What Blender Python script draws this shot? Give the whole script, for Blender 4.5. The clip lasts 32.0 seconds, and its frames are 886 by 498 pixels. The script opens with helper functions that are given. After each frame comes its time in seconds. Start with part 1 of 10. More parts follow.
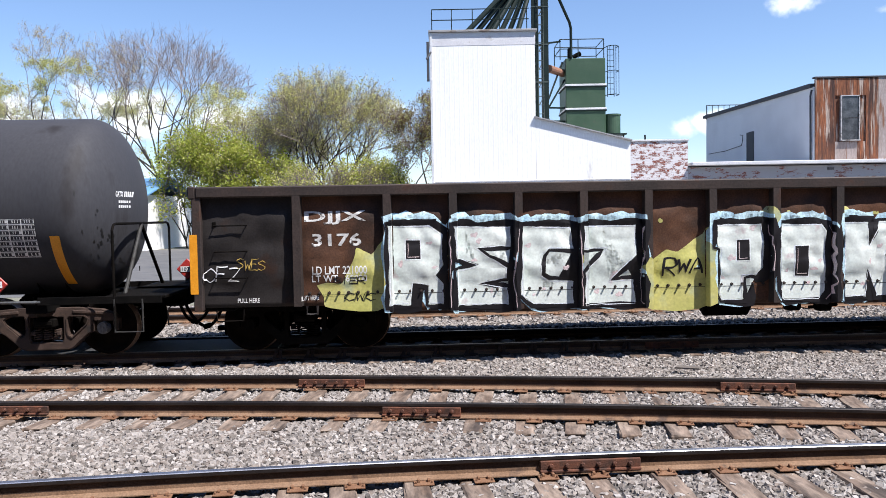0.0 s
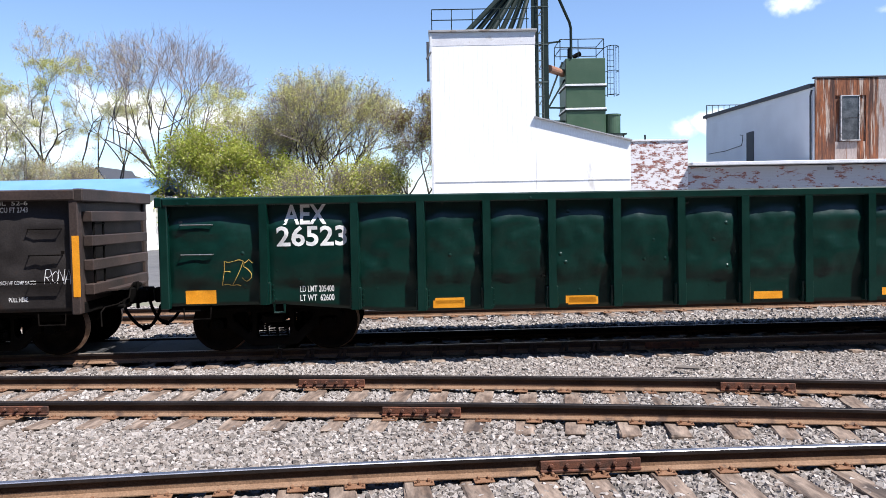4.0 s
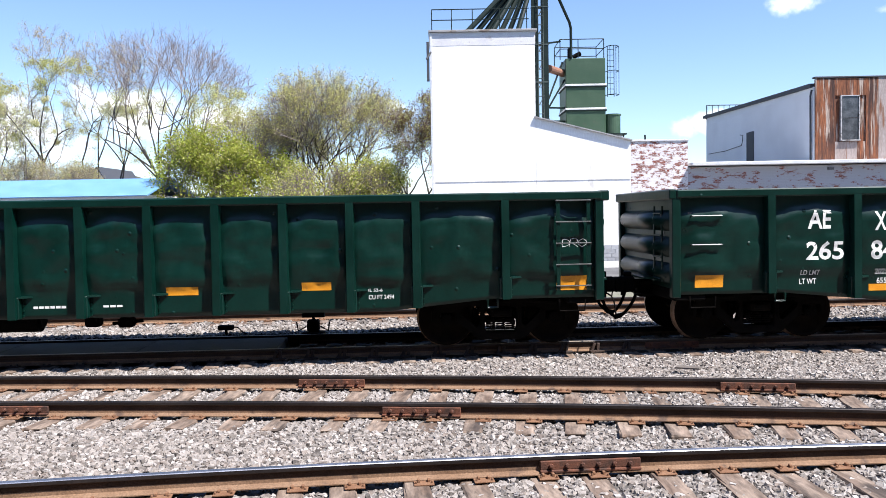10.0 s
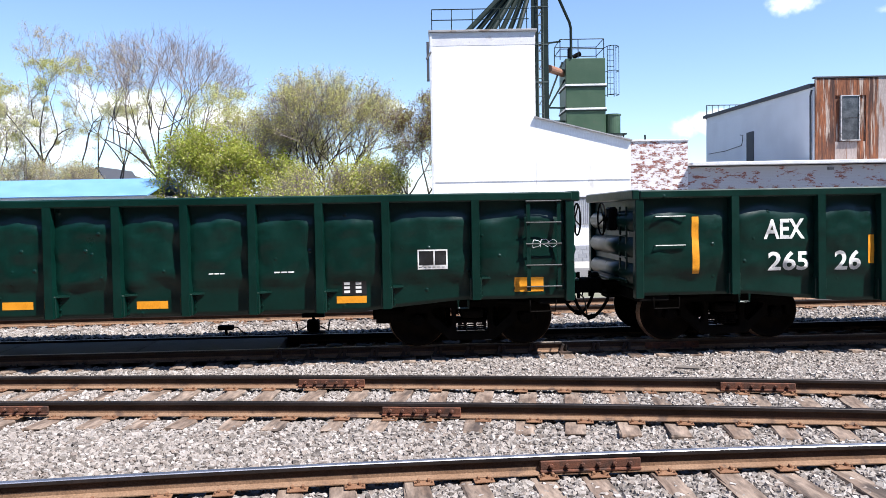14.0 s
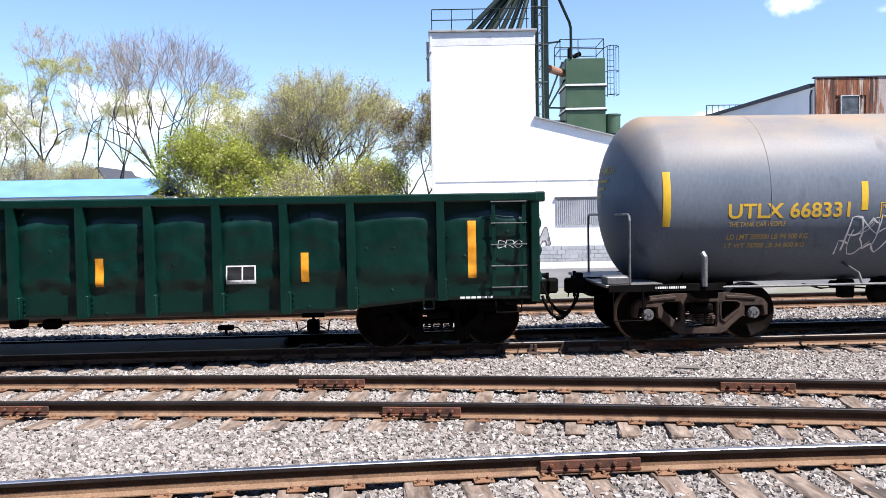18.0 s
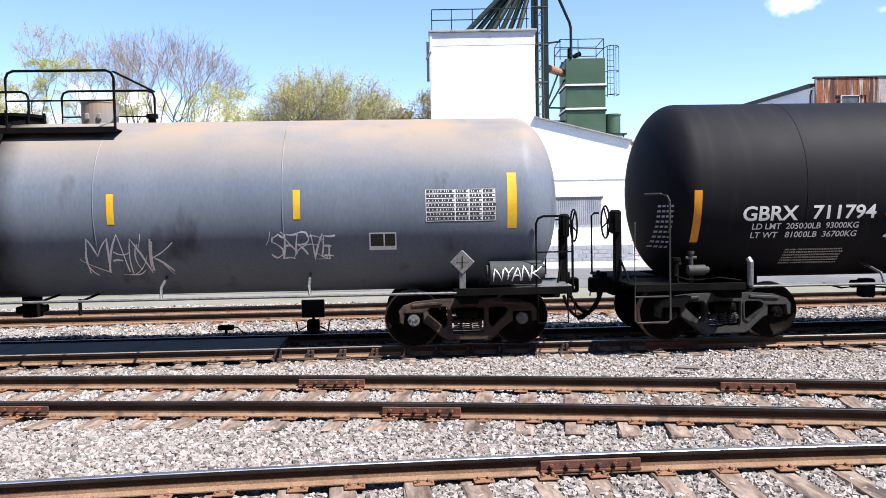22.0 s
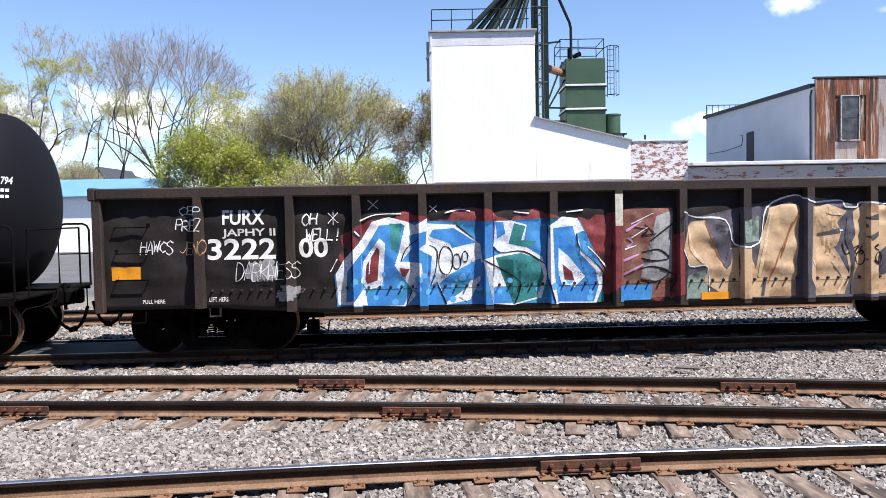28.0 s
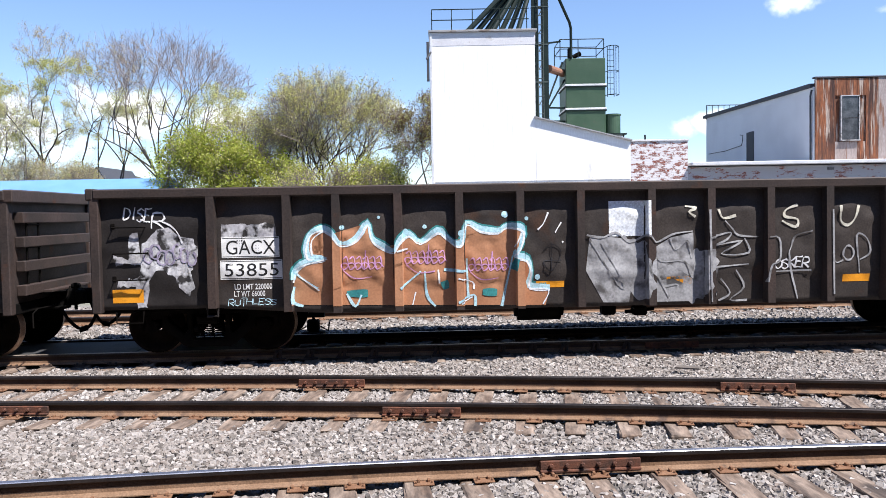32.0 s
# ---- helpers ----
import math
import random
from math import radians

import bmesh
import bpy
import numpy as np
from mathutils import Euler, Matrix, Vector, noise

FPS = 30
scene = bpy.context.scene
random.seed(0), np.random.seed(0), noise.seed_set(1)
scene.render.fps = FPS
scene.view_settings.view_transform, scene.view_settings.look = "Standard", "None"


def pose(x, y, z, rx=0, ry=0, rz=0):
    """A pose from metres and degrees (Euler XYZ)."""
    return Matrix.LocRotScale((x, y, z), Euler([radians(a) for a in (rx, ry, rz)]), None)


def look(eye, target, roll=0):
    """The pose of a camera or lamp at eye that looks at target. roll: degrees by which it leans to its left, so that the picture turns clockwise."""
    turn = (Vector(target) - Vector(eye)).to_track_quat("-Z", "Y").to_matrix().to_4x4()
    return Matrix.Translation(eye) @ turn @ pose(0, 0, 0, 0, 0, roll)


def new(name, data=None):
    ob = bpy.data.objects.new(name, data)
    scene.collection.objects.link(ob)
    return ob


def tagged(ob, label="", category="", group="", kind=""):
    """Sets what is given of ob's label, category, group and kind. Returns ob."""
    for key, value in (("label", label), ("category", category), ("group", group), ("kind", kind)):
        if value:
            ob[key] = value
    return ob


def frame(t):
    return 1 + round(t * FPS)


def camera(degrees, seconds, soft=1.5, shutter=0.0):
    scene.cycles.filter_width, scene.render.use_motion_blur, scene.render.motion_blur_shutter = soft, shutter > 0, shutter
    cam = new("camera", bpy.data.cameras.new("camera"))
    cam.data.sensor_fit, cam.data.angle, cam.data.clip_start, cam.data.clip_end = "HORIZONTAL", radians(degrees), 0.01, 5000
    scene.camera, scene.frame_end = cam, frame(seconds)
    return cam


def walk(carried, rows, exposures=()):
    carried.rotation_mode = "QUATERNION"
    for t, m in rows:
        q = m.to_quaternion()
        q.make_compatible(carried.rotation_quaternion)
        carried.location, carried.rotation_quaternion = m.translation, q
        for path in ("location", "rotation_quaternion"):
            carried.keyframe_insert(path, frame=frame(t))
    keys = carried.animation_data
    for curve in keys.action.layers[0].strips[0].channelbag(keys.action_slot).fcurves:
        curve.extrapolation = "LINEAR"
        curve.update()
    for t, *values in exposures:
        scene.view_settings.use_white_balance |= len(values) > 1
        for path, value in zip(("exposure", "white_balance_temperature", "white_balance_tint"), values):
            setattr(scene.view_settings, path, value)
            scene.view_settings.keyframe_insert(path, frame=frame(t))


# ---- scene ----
FOV = 58.77
EYE = Vector((0.0, 0.0, 2.1815))
PITCH, ROLL = radians(-2.541), -1.0227
cam = camera(FOV, 32.0, soft=0.8)
VIEW = look(EYE, EYE + Vector((0, math.cos(PITCH), math.sin(PITCH))), ROLL)
walk(cam, [(0.0, VIEW), (32.0, VIEW)],
     exposures=[(0.0, 0.83), (3.5, 0.90), (6.0, 1.06), (12.0, 1.10), (17.0, 1.12), (19.0, 1.24), (21.0, 1.24), (22.0, 1.26), (22.5, 1.08), (23.0, 1.38), (24.0, 1.57), (25.0, 1.64), (26.5, 1.21), (28.0, 0.91), (32.0, 0.96)])

# ---- the train's line and its speed along it ----
TRACK_TURN = 2.586
TRACK_Y = 13.862
SPEED_KNOTS = (4.52, 4.465, 4.441, 4.462, 4.427, 4.532, 4.559, 4.432, 4.321)   # m/s every 4 s


def travelled(t):
    g = np.linspace(0.0, t, 200)
    return float(np.trapz(np.interp(g, np.arange(0, 33, 4.0), SPEED_KNOTS), g))


AT_14 = travelled(14.0)


def on_track(a, lat=0.0, z=0.0):
    """The pose at a metres along the train's track, lat metres to its far side."""
    w = radians(TRACK_TURN)
    return pose(a * math.cos(w) - lat * math.sin(w), TRACK_Y + a * math.sin(w) + lat * math.cos(w), z, 0, 0, TRACK_TURN)


# ---- sky and sun ----
SUN_WAY = Vector((0.52, -0.36, 1.0)).normalized()
sky_world = bpy.data.worlds.new("sky")
scene.world = sky_world
sky_world.use_nodes = True
wn, wl = sky_world.node_tree.nodes, sky_world.node_tree.links
wn.clear()
w_out = wn.new("ShaderNodeOutputWorld")
w_bg = wn.new("ShaderNodeBackground")
w_bg.inputs["Strength"].default_value = 0.09
w_sky = wn.new("ShaderNodeTexSky")
w_sky.sky_type = "NISHITA"
w_sky.sun_disc = False
w_sky.sun_elevation = math.asin(SUN_WAY.z)
w_sky.sun_rotation = math.atan2(SUN_WAY.x, SUN_WAY.y)
w_sky.air_density, w_sky.dust_density, w_sky.ozone_density = 1.0, 0.0, 2.2
# cumulus banks: (direction, half width, half height)
CLOUDS = (((-0.455, 0.885, 0.102), 0.15, 0.075),
          ((-0.37, 0.92, 0.131), 0.13, 0.06),
          ((-0.269, 0.955, 0.123), 0.12, 0.05),
          ((-0.063, 0.989, 0.134), 0.06, 0.028),
          ((0.289, 0.952, 0.1), 0.035, 0.022),
          ((0.319, 0.942, 0.105), 0.06, 0.02),
          ((0.41, 0.883, 0.229), 0.075, 0.022),
          ((0.482, 0.85, 0.211), 0.05, 0.022))
w_co = wn.new("ShaderNodeTexCoord")
w_noise = wn.new("ShaderNodeTexNoise")
w_noise.inputs["Scale"].default_value = 16.0
w_noise.inputs["Detail"].default_value = 8.0
w_noise.inputs["Roughness"].default_value = 0.52
wl.new(w_co.outputs["Generated"], w_noise.inputs["Vector"])
w_sum = None
for way, wide, tall in CLOUDS:
    w_map = wn.new("ShaderNodeMapping")
    w_map.inputs["Scale"].default_value = (1 / wide, 1 / wide, 1 / tall)
    w_map.inputs["Location"].default_value = (-way[0] / wide, -way[1] / wide, -way[2] / tall)
    wl.new(w_co.outputs["Generated"], w_map.inputs["Vector"])
    w_len = wn.new("ShaderNodeVectorMath")
    w_len.operation = "LENGTH"
    wl.new(w_map.outputs["Vector"], w_len.inputs[0])
    w_fall = wn.new("ShaderNodeMapRange")
    for key, value in (("From Min", 0.0), ("From Max", 1.5), ("To Min", 0.30), ("To Max", -0.25)):
        w_fall.inputs[key].default_value = value
    wl.new(w_len.outputs["Value"], w_fall.inputs["Value"])
    if w_sum is None:
        w_sum = w_fall.outputs["Result"]
    else:
        w_max = wn.new("ShaderNodeMath")
        w_max.operation = "MAXIMUM"
        wl.new(w_sum, w_max.inputs[0])
        wl.new(w_fall.outputs["Result"], w_max.inputs[1])
        w_sum = w_max.outputs["Value"]
w_add = wn.new("ShaderNodeMath")
w_add.operation = "ADD"
wl.new(w_noise.outputs["Fac"], w_add.inputs[0])
wl.new(w_sum, w_add.inputs[1])
w_ramp = wn.new("ShaderNodeMapRange")
w_ramp.interpolation_type = "SMOOTHSTEP"
w_ramp.inputs["From Min"].default_value, w_ramp.inputs["From Max"].default_value = 0.58, 0.84
wl.new(w_add.outputs["Value"], w_ramp.inputs["Value"])
w_mix = wn.new("ShaderNodeMix")
w_mix.data_type = "RGBA"
w_mix.inputs["B"].default_value = (10.6, 10.8, 11.2, 1)
wl.new(w_ramp.outputs["Result"], w_mix.inputs["Factor"])
w_tint = wn.new("ShaderNodeMix")
w_tint.data_type, w_tint.blend_type = "RGBA", "MULTIPLY"
w_tint.inputs["Factor"].default_value = 1.0
w_tint.inputs["B"].default_value = (0.93, 0.975, 1.125, 1)
wl.new(w_sky.outputs["Color"], w_tint.inputs["A"])
wl.new(w_tint.outputs["Result"], w_mix.inputs["A"])
wl.new(w_mix.outputs["Result"], w_bg.inputs["Color"])
wl.new(w_bg.outputs["Background"], w_out.inputs["Surface"])

sun_data = bpy.data.lights.new("sun", "SUN")
sun_data.energy, sun_data.angle, sun_data.color = 5.0, radians(0.53), (1.0, 0.955, 0.93)
sun = new("sun", sun_data)
sun.matrix_world = look(Vector((0, 0, 60)) + SUN_WAY * 50, (0, 0, 60))


# ---- materials ----
def mat(name, c1, c2=None, rough=0.6, metal=0.0, scale=3.0, fine=50.0, bump=0.15, vary=0.25, stain=None, stain_at=0.6,
        stain_scale=2.0, island=False, spread=None, stretch=(1, 1, 1), spec=0.5):
    """A painted, cast or mineral surface: two colours in broad patches, fine grain, stains and relief."""
    m = bpy.data.materials.new(name)
    m.use_nodes = True
    n, ln = m.node_tree.nodes, m.node_tree.links
    b = n["Principled BSDF"]
    co = n.new("ShaderNodeTexCoord")
    info = n.new("ShaderNodeObjectInfo")
    shift = n.new("ShaderNodeVectorMath")
    shift.operation = "ADD"
    sc = n.new("ShaderNodeMath")
    sc.operation = "MULTIPLY"
    sc.inputs[1].default_value = 37.0
    ln.new(info.outputs["Random"], sc.inputs[0])
    ln.new(co.outputs["Object"], shift.inputs[0])
    ln.new(sc.outputs[0], shift.inputs[1])
    mp = n.new("ShaderNodeMapping")
    mp.inputs["Scale"].default_value = stretch
    ln.new(shift.outputs[0], mp.inputs["Vector"])

    def noise_node(s, detail=4.0):
        q = n.new("ShaderNodeTexNoise")
        q.inputs["Scale"].default_value = s
        q.inputs["Detail"].default_value = detail
        ln.new(mp.outputs["Vector"], q.inputs["Vector"])
        return q

    broad, grain = noise_node(scale), noise_node(fine, 3.0)
    if island:
        geo = n.new("ShaderNodeNewGeometry")
        ramp = n.new("ShaderNodeValToRGB")
        e = ramp.color_ramp.elements
        cols = spread or [c1, c2]
        e[0].position, e[0].color = 0.0, (*cols[0], 1)
        e[1].position, e[1].color = 1.0, (*cols[-1], 1)
        for i, c in enumerate(cols[1:-1]):
            k = e.new((i + 1) / (len(cols) - 1))
            k.color = (*c, 1)
        ln.new(geo.outputs["Random Per Island"], ramp.inputs["Fac"])
        colour = ramp.outputs["Color"]
    else:
        ramp = n.new("ShaderNodeValToRGB")
        ramp.color_ramp.elements[0].position, ramp.color_ramp.elements[1].position = 0.35, 0.65
        ramp.color_ramp.elements[0].color = (*c1, 1)
        ramp.color_ramp.elements[1].color = (*(c2 or c1), 1)
        ln.new(broad.outputs["Fac"], ramp.inputs["Fac"])
        colour = ramp.outputs["Color"]
    if stain:
        sn = noise_node(stain_scale, 6.0)
        sr = n.new("ShaderNodeMapRange")
        sr.inputs["From Min"].default_value = stain_at - 0.05
        sr.inputs["From Max"].default_value = stain_at + 0.06
        ln.new(sn.outputs["Fac"], sr.inputs["Value"])
        mx = n.new("ShaderNodeMix")
        mx.data_type = "RGBA"
        mx.inputs["B"].default_value = (*stain, 1)
        ln.new(sr.outputs["Result"], mx.inputs["Factor"])
        ln.new(colour, mx.inputs["A"])
        colour = mx.outputs["Result"]
    hsv = n.new("ShaderNodeHueSaturation")
    vr = n.new("ShaderNodeMapRange")
    vr.inputs["From Min"].default_value, vr.inputs["From Max"].default_value = 0.3, 0.7
    vr.inputs["To Min"].default_value, vr.inputs["To Max"].default_value = 1 - vary, 1 + vary
    ln.new(grain.outputs["Fac"], vr.inputs["Value"])
    ln.new(vr.outputs["Result"], hsv.inputs["Value"])
    ln.new(colour, hsv.inputs["Color"])
    ln.new(hsv.outputs["Color"], b.inputs["Base Color"])
    rr = n.new("ShaderNodeMapRange")
    rr.inputs["To Min"].default_value, rr.inputs["To Max"].default_value = max(0.05, rough - 0.12), min(1.0, rough + 0.12)
    ln.new(broad.outputs["Fac"], rr.inputs["Value"])
    ln.new(rr.outputs["Result"], b.inputs["Roughness"])
    b.inputs["Metallic"].default_value = metal
    b.inputs["Specular IOR Level"].default_value = spec
    if bump:
        bp = n.new("ShaderNodeBump")
        bp.inputs["Strength"].default_value = bump
        bp.inputs["Distance"].default_value = 0.02
        ln.new(grain.outputs["Fac"], bp.inputs["Height"])
        ln.new(bp.outputs["Normal"], b.inputs["Normal"])
    return m


M_STONE = mat("crushed_stone", (0.3, 0.3, 0.3), None, 0.9, fine=40, bump=0.3, island=True, vary=0.2,
              spread=[(0.058, 0.049, 0.044), (0.198, 0.177, 0.161), (0.277, 0.251, 0.232), (0.173, 0.141, 0.122), (0.375, 0.349, 0.328), (0.234, 0.206, 0.187)])
M_RAIL = mat("rusty_rail", (0.155, 0.088, 0.050), (0.205, 0.126, 0.078), 0.85, 0.0, scale=3, fine=60, bump=0.25, stain=(0.0806, 0.0484, 0.0338), stain_at=0.62, stain_scale=5)
# Rail rust darkened for the shade that the head throws on the web.
M_WEBSHADE = mat("rusty_web_with_head_shade", (0.040, 0.026, 0.020), (0.065, 0.042, 0.031), 0.85, 0.0, scale=3, fine=60, bump=0.25, spec=0.2)
M_RAILTOP = mat("worn_rail_head", (0.022, 0.018, 0.018), (0.045, 0.037, 0.036), 0.45, 0.6, scale=1.5, fine=40, bump=0.05)
M_RAILBRIGHT = mat("polished_rail_head", (0.5, 0.5, 0.52), (0.62, 0.62, 0.66), 0.42, 1.0, scale=2, fine=80, bump=0.03)
M_TIE = mat("weathered_tie", (0.105, 0.070, 0.050), (0.225, 0.172, 0.135), 0.92, scale=6, fine=22, bump=0.8, vary=0.4, stretch=(1, 0.25, 1),
            stain=(0.055, 0.04, 0.032), stain_scale=4)
M_PLATE = mat("rusty_tie_plate", (0.16, 0.075, 0.038), (0.21, 0.112, 0.062), 0.85, 0.1, scale=8, fine=90, bump=0.3)
M_ORANGERUST = mat("brown_rust", (0.050, 0.025, 0.018), (0.15, 0.055, 0.030), 0.85, 0.1, scale=9, fine=90, bump=0.3)
M_GREEN = mat("dark_green_paint", (0.0009, 0.0163, 0.0118), (0.0011, 0.0226, 0.0165), 0.33, scale=1.6, fine=14, bump=0.10, vary=0.12,
              stain=(0.0016, 0.015, 0.0105), stain_at=0.66, stain_scale=3, spec=0.42)


def dents(m, scale, deep):
    """Small round knocks in sheet metal, on top of the grain."""
    n, ln = m.node_tree.nodes, m.node_tree.links
    b = n["Principled BSDF"]
    co = n.new("ShaderNodeTexCoord")
    vor = n.new("ShaderNodeTexVoronoi")
    vor.inputs["Scale"].default_value = scale
    ln.new(co.outputs["Object"], vor.inputs["Vector"])
    rng = n.new("ShaderNodeMapRange")
    rng.interpolation_type = "SMOOTHSTEP"
    for key, value in (("From Min", 0.02), ("From Max", 0.13), ("To Min", 1.0), ("To Max", 0.0)):
        rng.inputs[key].default_value = value
    ln.new(vor.outputs["Distance"], rng.inputs["Value"])
    bp = n.new("ShaderNodeBump")
    bp.inputs["Strength"].default_value, bp.inputs["Distance"].default_value = 1.0, deep
    ln.new(rng.outputs["Result"], bp.inputs["Height"])
    ln.new(b.inputs["Normal"].links[0].from_socket, bp.inputs["Normal"])
    ln.new(bp.outputs["Normal"], b.inputs["Normal"])


dents(M_GREEN, 3.2, 0.012)
M_BLACKCAR = mat("sooty_black_paint", (0.01428, 0.01241, 0.01241), (0.02856, 0.02499, 0.02414), 0.5, scale=1.8, fine=40, bump=0.12, vary=0.2,
                 stain=(0.035, 0.018, 0.012), stain_at=0.66, stain_scale=1.6, spec=0.25)
M_BROWNCAR = mat("rust_bleeding_panel", (0.11, 0.05, 0.0275), (0.0275, 0.01688, 0.01313), 0.6, scale=1.3, fine=40, bump=0.15, vary=0.25, spec=0.25)
M_SOOTPANEL = mat("brown_sooty_panel", (0.0544, 0.0448, 0.04), (0.0304, 0.0256, 0.024), 0.55, scale=1.6, fine=40, bump=0.12, vary=0.22, stain=(0.055, 0.030, 0.020), stain_at=0.66, stain_scale=1.6, spec=0.25)
M_CHORD = mat("worn_brown_chord", (0.052, 0.036, 0.031), (0.028, 0.022, 0.020), 0.6, scale=1.2, fine=30, bump=0.15, stain=(0.0638, 0.0263, 0.0136), stain_scale=2.5, stain_at=0.68, spec=0.3)
M_TRUCK = mat("oily_cast_iron", (0.003, 0.0027, 0.0024), (0.0072, 0.0057, 0.0048), 0.8, 0.0, scale=6, fine=60, bump=0.3, spec=0.06)
M_TRUCKRUST = mat("rusty_cast_iron", (0.0346, 0.0196, 0.0138), (0.0634, 0.038, 0.0276), 0.8, 0.1, scale=5, fine=60, bump=0.3, stain=(0.0173, 0.0127, 0.0104), stain_scale=6)
M_TRUCKGREY = mat("worn_grey_cast_iron", (0.0225, 0.0222, 0.0216), (0.036, 0.0354, 0.0336), 0.7, 0.1, scale=5, fine=60, bump=0.3, stain=(0.009, 0.0072, 0.006), stain_scale=5)
M_WHEEL = mat("rolled_wheel_steel", (0.0048, 0.0039, 0.0036), (0.012, 0.0084, 0.0066), 0.7, 0.1, scale=7, fine=60, bump=0.2, spec=0.06)
M_TREAD = mat("worn_wheel_tread", (0.24, 0.15, 0.10), (0.34, 0.24, 0.18), 0.45, 0.6, scale=9, fine=60, bump=0.1)
M_CAP = mat("bearing_cap_grey", (0.121, 0.121, 0.1265), (0.187, 0.187, 0.1925), 0.5, 0.4, scale=20, fine=90, bump=0.1)
M_DARK = mat("underframe_black", (0.0028, 0.0028, 0.0028), (0.0063, 0.0056, 0.0052), 0.8, scale=4, fine=50, bump=0.2, spec=0.06)
M_YELLOW = mat("amber_reflective_tape", (0.6944, 0.2688, 0.01344), (0.784, 0.3248, 0.02016), 0.45, scale=6, fine=60, bump=0.03, vary=0.1, stain=(0.42, 0.20, 0.04), stain_at=0.72, stain_scale=9)
M_TAPEPALE = mat("faded_yellow_tape", (0.60, 0.36, 0.018), (0.68, 0.43, 0.03), 0.5, scale=6, fine=60, bump=0.03, vary=0.12, stain=(0.36, 0.22, 0.05), stain_at=0.7, stain_scale=9)
M_WHITE = mat("white_stencil_paint", (0.78, 0.78, 0.77), (0.70, 0.70, 0.69), 0.6, scale=6, fine=60, bump=0.03, vary=0.08)
M_WORNWHITE = mat("flaking_white_stencil", (0.70, 0.70, 0.69), (0.58, 0.57, 0.55), 0.7, scale=6, fine=60, bump=0.05, vary=0.1, stain=(0.05, 0.035, 0.03), stain_at=0.6, stain_scale=14)
M_LETYEL = mat("yellow_stencil_paint", (0.68, 0.42, 0.035), (0.58, 0.36, 0.04), 0.6, scale=6, fine=60, bump=0.03, vary=0.12)
M_LETDIM = mat("faded_yellow_stencil", (0.55, 0.37, 0.07), (0.45, 0.31, 0.08), 0.7, scale=9, fine=60, bump=0.03, vary=0.15)
M_SIGNBLACK = mat("black_stencil_paint", (0.012, 0.012, 0.013), None, 0.5, bump=0.02)
M_CHROME = mat("bare_galvanised_rod", (0.18, 0.186, 0.186), (0.12, 0.12, 0.12), 0.5, 0.6, scale=9, fine=60, bump=0.05)
M_REDSIGN = mat("red_placard", (0.45, 0.03, 0.025), (0.38, 0.03, 0.025), 0.5, bump=0.02)
M_RAILTAN = mat("dull_tan_rail_head", (0.20, 0.165, 0.135), (0.27, 0.235, 0.20), 0.45, 0.4, scale=2, fine=40, bump=0.05)


# ---- building helpers ----
def box(bm, x0, x1, y0, y1, z0, z1, bevel=0.0, turn=None):
    geo = bmesh.ops.create_cube(bm, size=1.0)
    m = Matrix.Translation(((x0 + x1) / 2, (y0 + y1) / 2, (z0 + z1) / 2)) @ Matrix.Diagonal((abs(x1 - x0), abs(y1 - y0), abs(z1 - z0), 1))
    if turn is not None:
        m = turn @ m
    bmesh.ops.transform(bm, matrix=m, verts=geo["verts"])
    if bevel:
        edges = list({e for v in geo["verts"] for e in v.link_edges})
        bmesh.ops.bevel(bm, geom=edges, offset=bevel, segments=1, affect="EDGES")


def rod(bm, p0, p1, r, seg=8, r2=None):
    p0, p1 = Vector(p0), Vector(p1)
    d = p1 - p0
    m = Matrix.Translation((p0 + p1) / 2) @ d.to_track_quat("Z", "Y").to_matrix().to_4x4()
    bmesh.ops.create_cone(bm, cap_ends=True, segments=seg, radius1=r, radius2=r if r2 is None else r2, depth=d.length, matrix=m)


def pipe(bm, pts, r, seg=6):
    """A bent tube through the points."""
    pts = [Vector(p) for p in pts]
    rings = []
    for i, p in enumerate(pts):
        d = (pts[min(i + 1, len(pts) - 1)] - pts[max(i - 1, 0)]).normalized()
        q = d.to_track_quat("Z", "Y").to_matrix()
        rings.append([bm.verts.new(p + q @ Vector((r * math.cos(2 * math.pi * k / seg), r * math.sin(2 * math.pi * k / seg), 0))) for k in range(seg)])
    for a, b in zip(rings, rings[1:]):
        # keep neighbouring rings aligned
        off = min(range(seg), key=lambda o: (a[0].co - b[o].co).length)
        for k in range(seg):
            bm.faces.new((a[k], a[(k + 1) % seg], b[(k + 1 + off) % seg], b[(k + off) % seg]))
    bm.faces.new(rings[0][::-1])
    bm.faces.new(rings[-1])


def bar(bm, p0, p1, width, y0, y1, bevel=0.012):
    """A flat bar in the x-z plane from p0 to p1, between y0 and y1."""
    (xa, za), (xb, zb) = p0, p1
    ln = math.hypot(xb - xa, zb - za)
    turn = Matrix.Translation(((xa + xb) / 2, 0, (za + zb) / 2)) @ Matrix.Rotation(-math.atan2(zb - za, xb - xa), 4, "Y")
    box(bm, -ln / 2, ln / 2, y0, y1, -width / 2, width / 2, bevel, turn)


def mesh_from(bm, name, material, smooth=False):
    bmesh.ops.recalc_face_normals(bm, faces=bm.faces)
    me = bpy.data.meshes.new(name)
    bm.to_mesh(me)
    bm.free()
    for m in (material if isinstance(material, (list, tuple)) else [material]):
        me.materials.append(m)
    if smooth:
        me.shade_smooth()
    return me


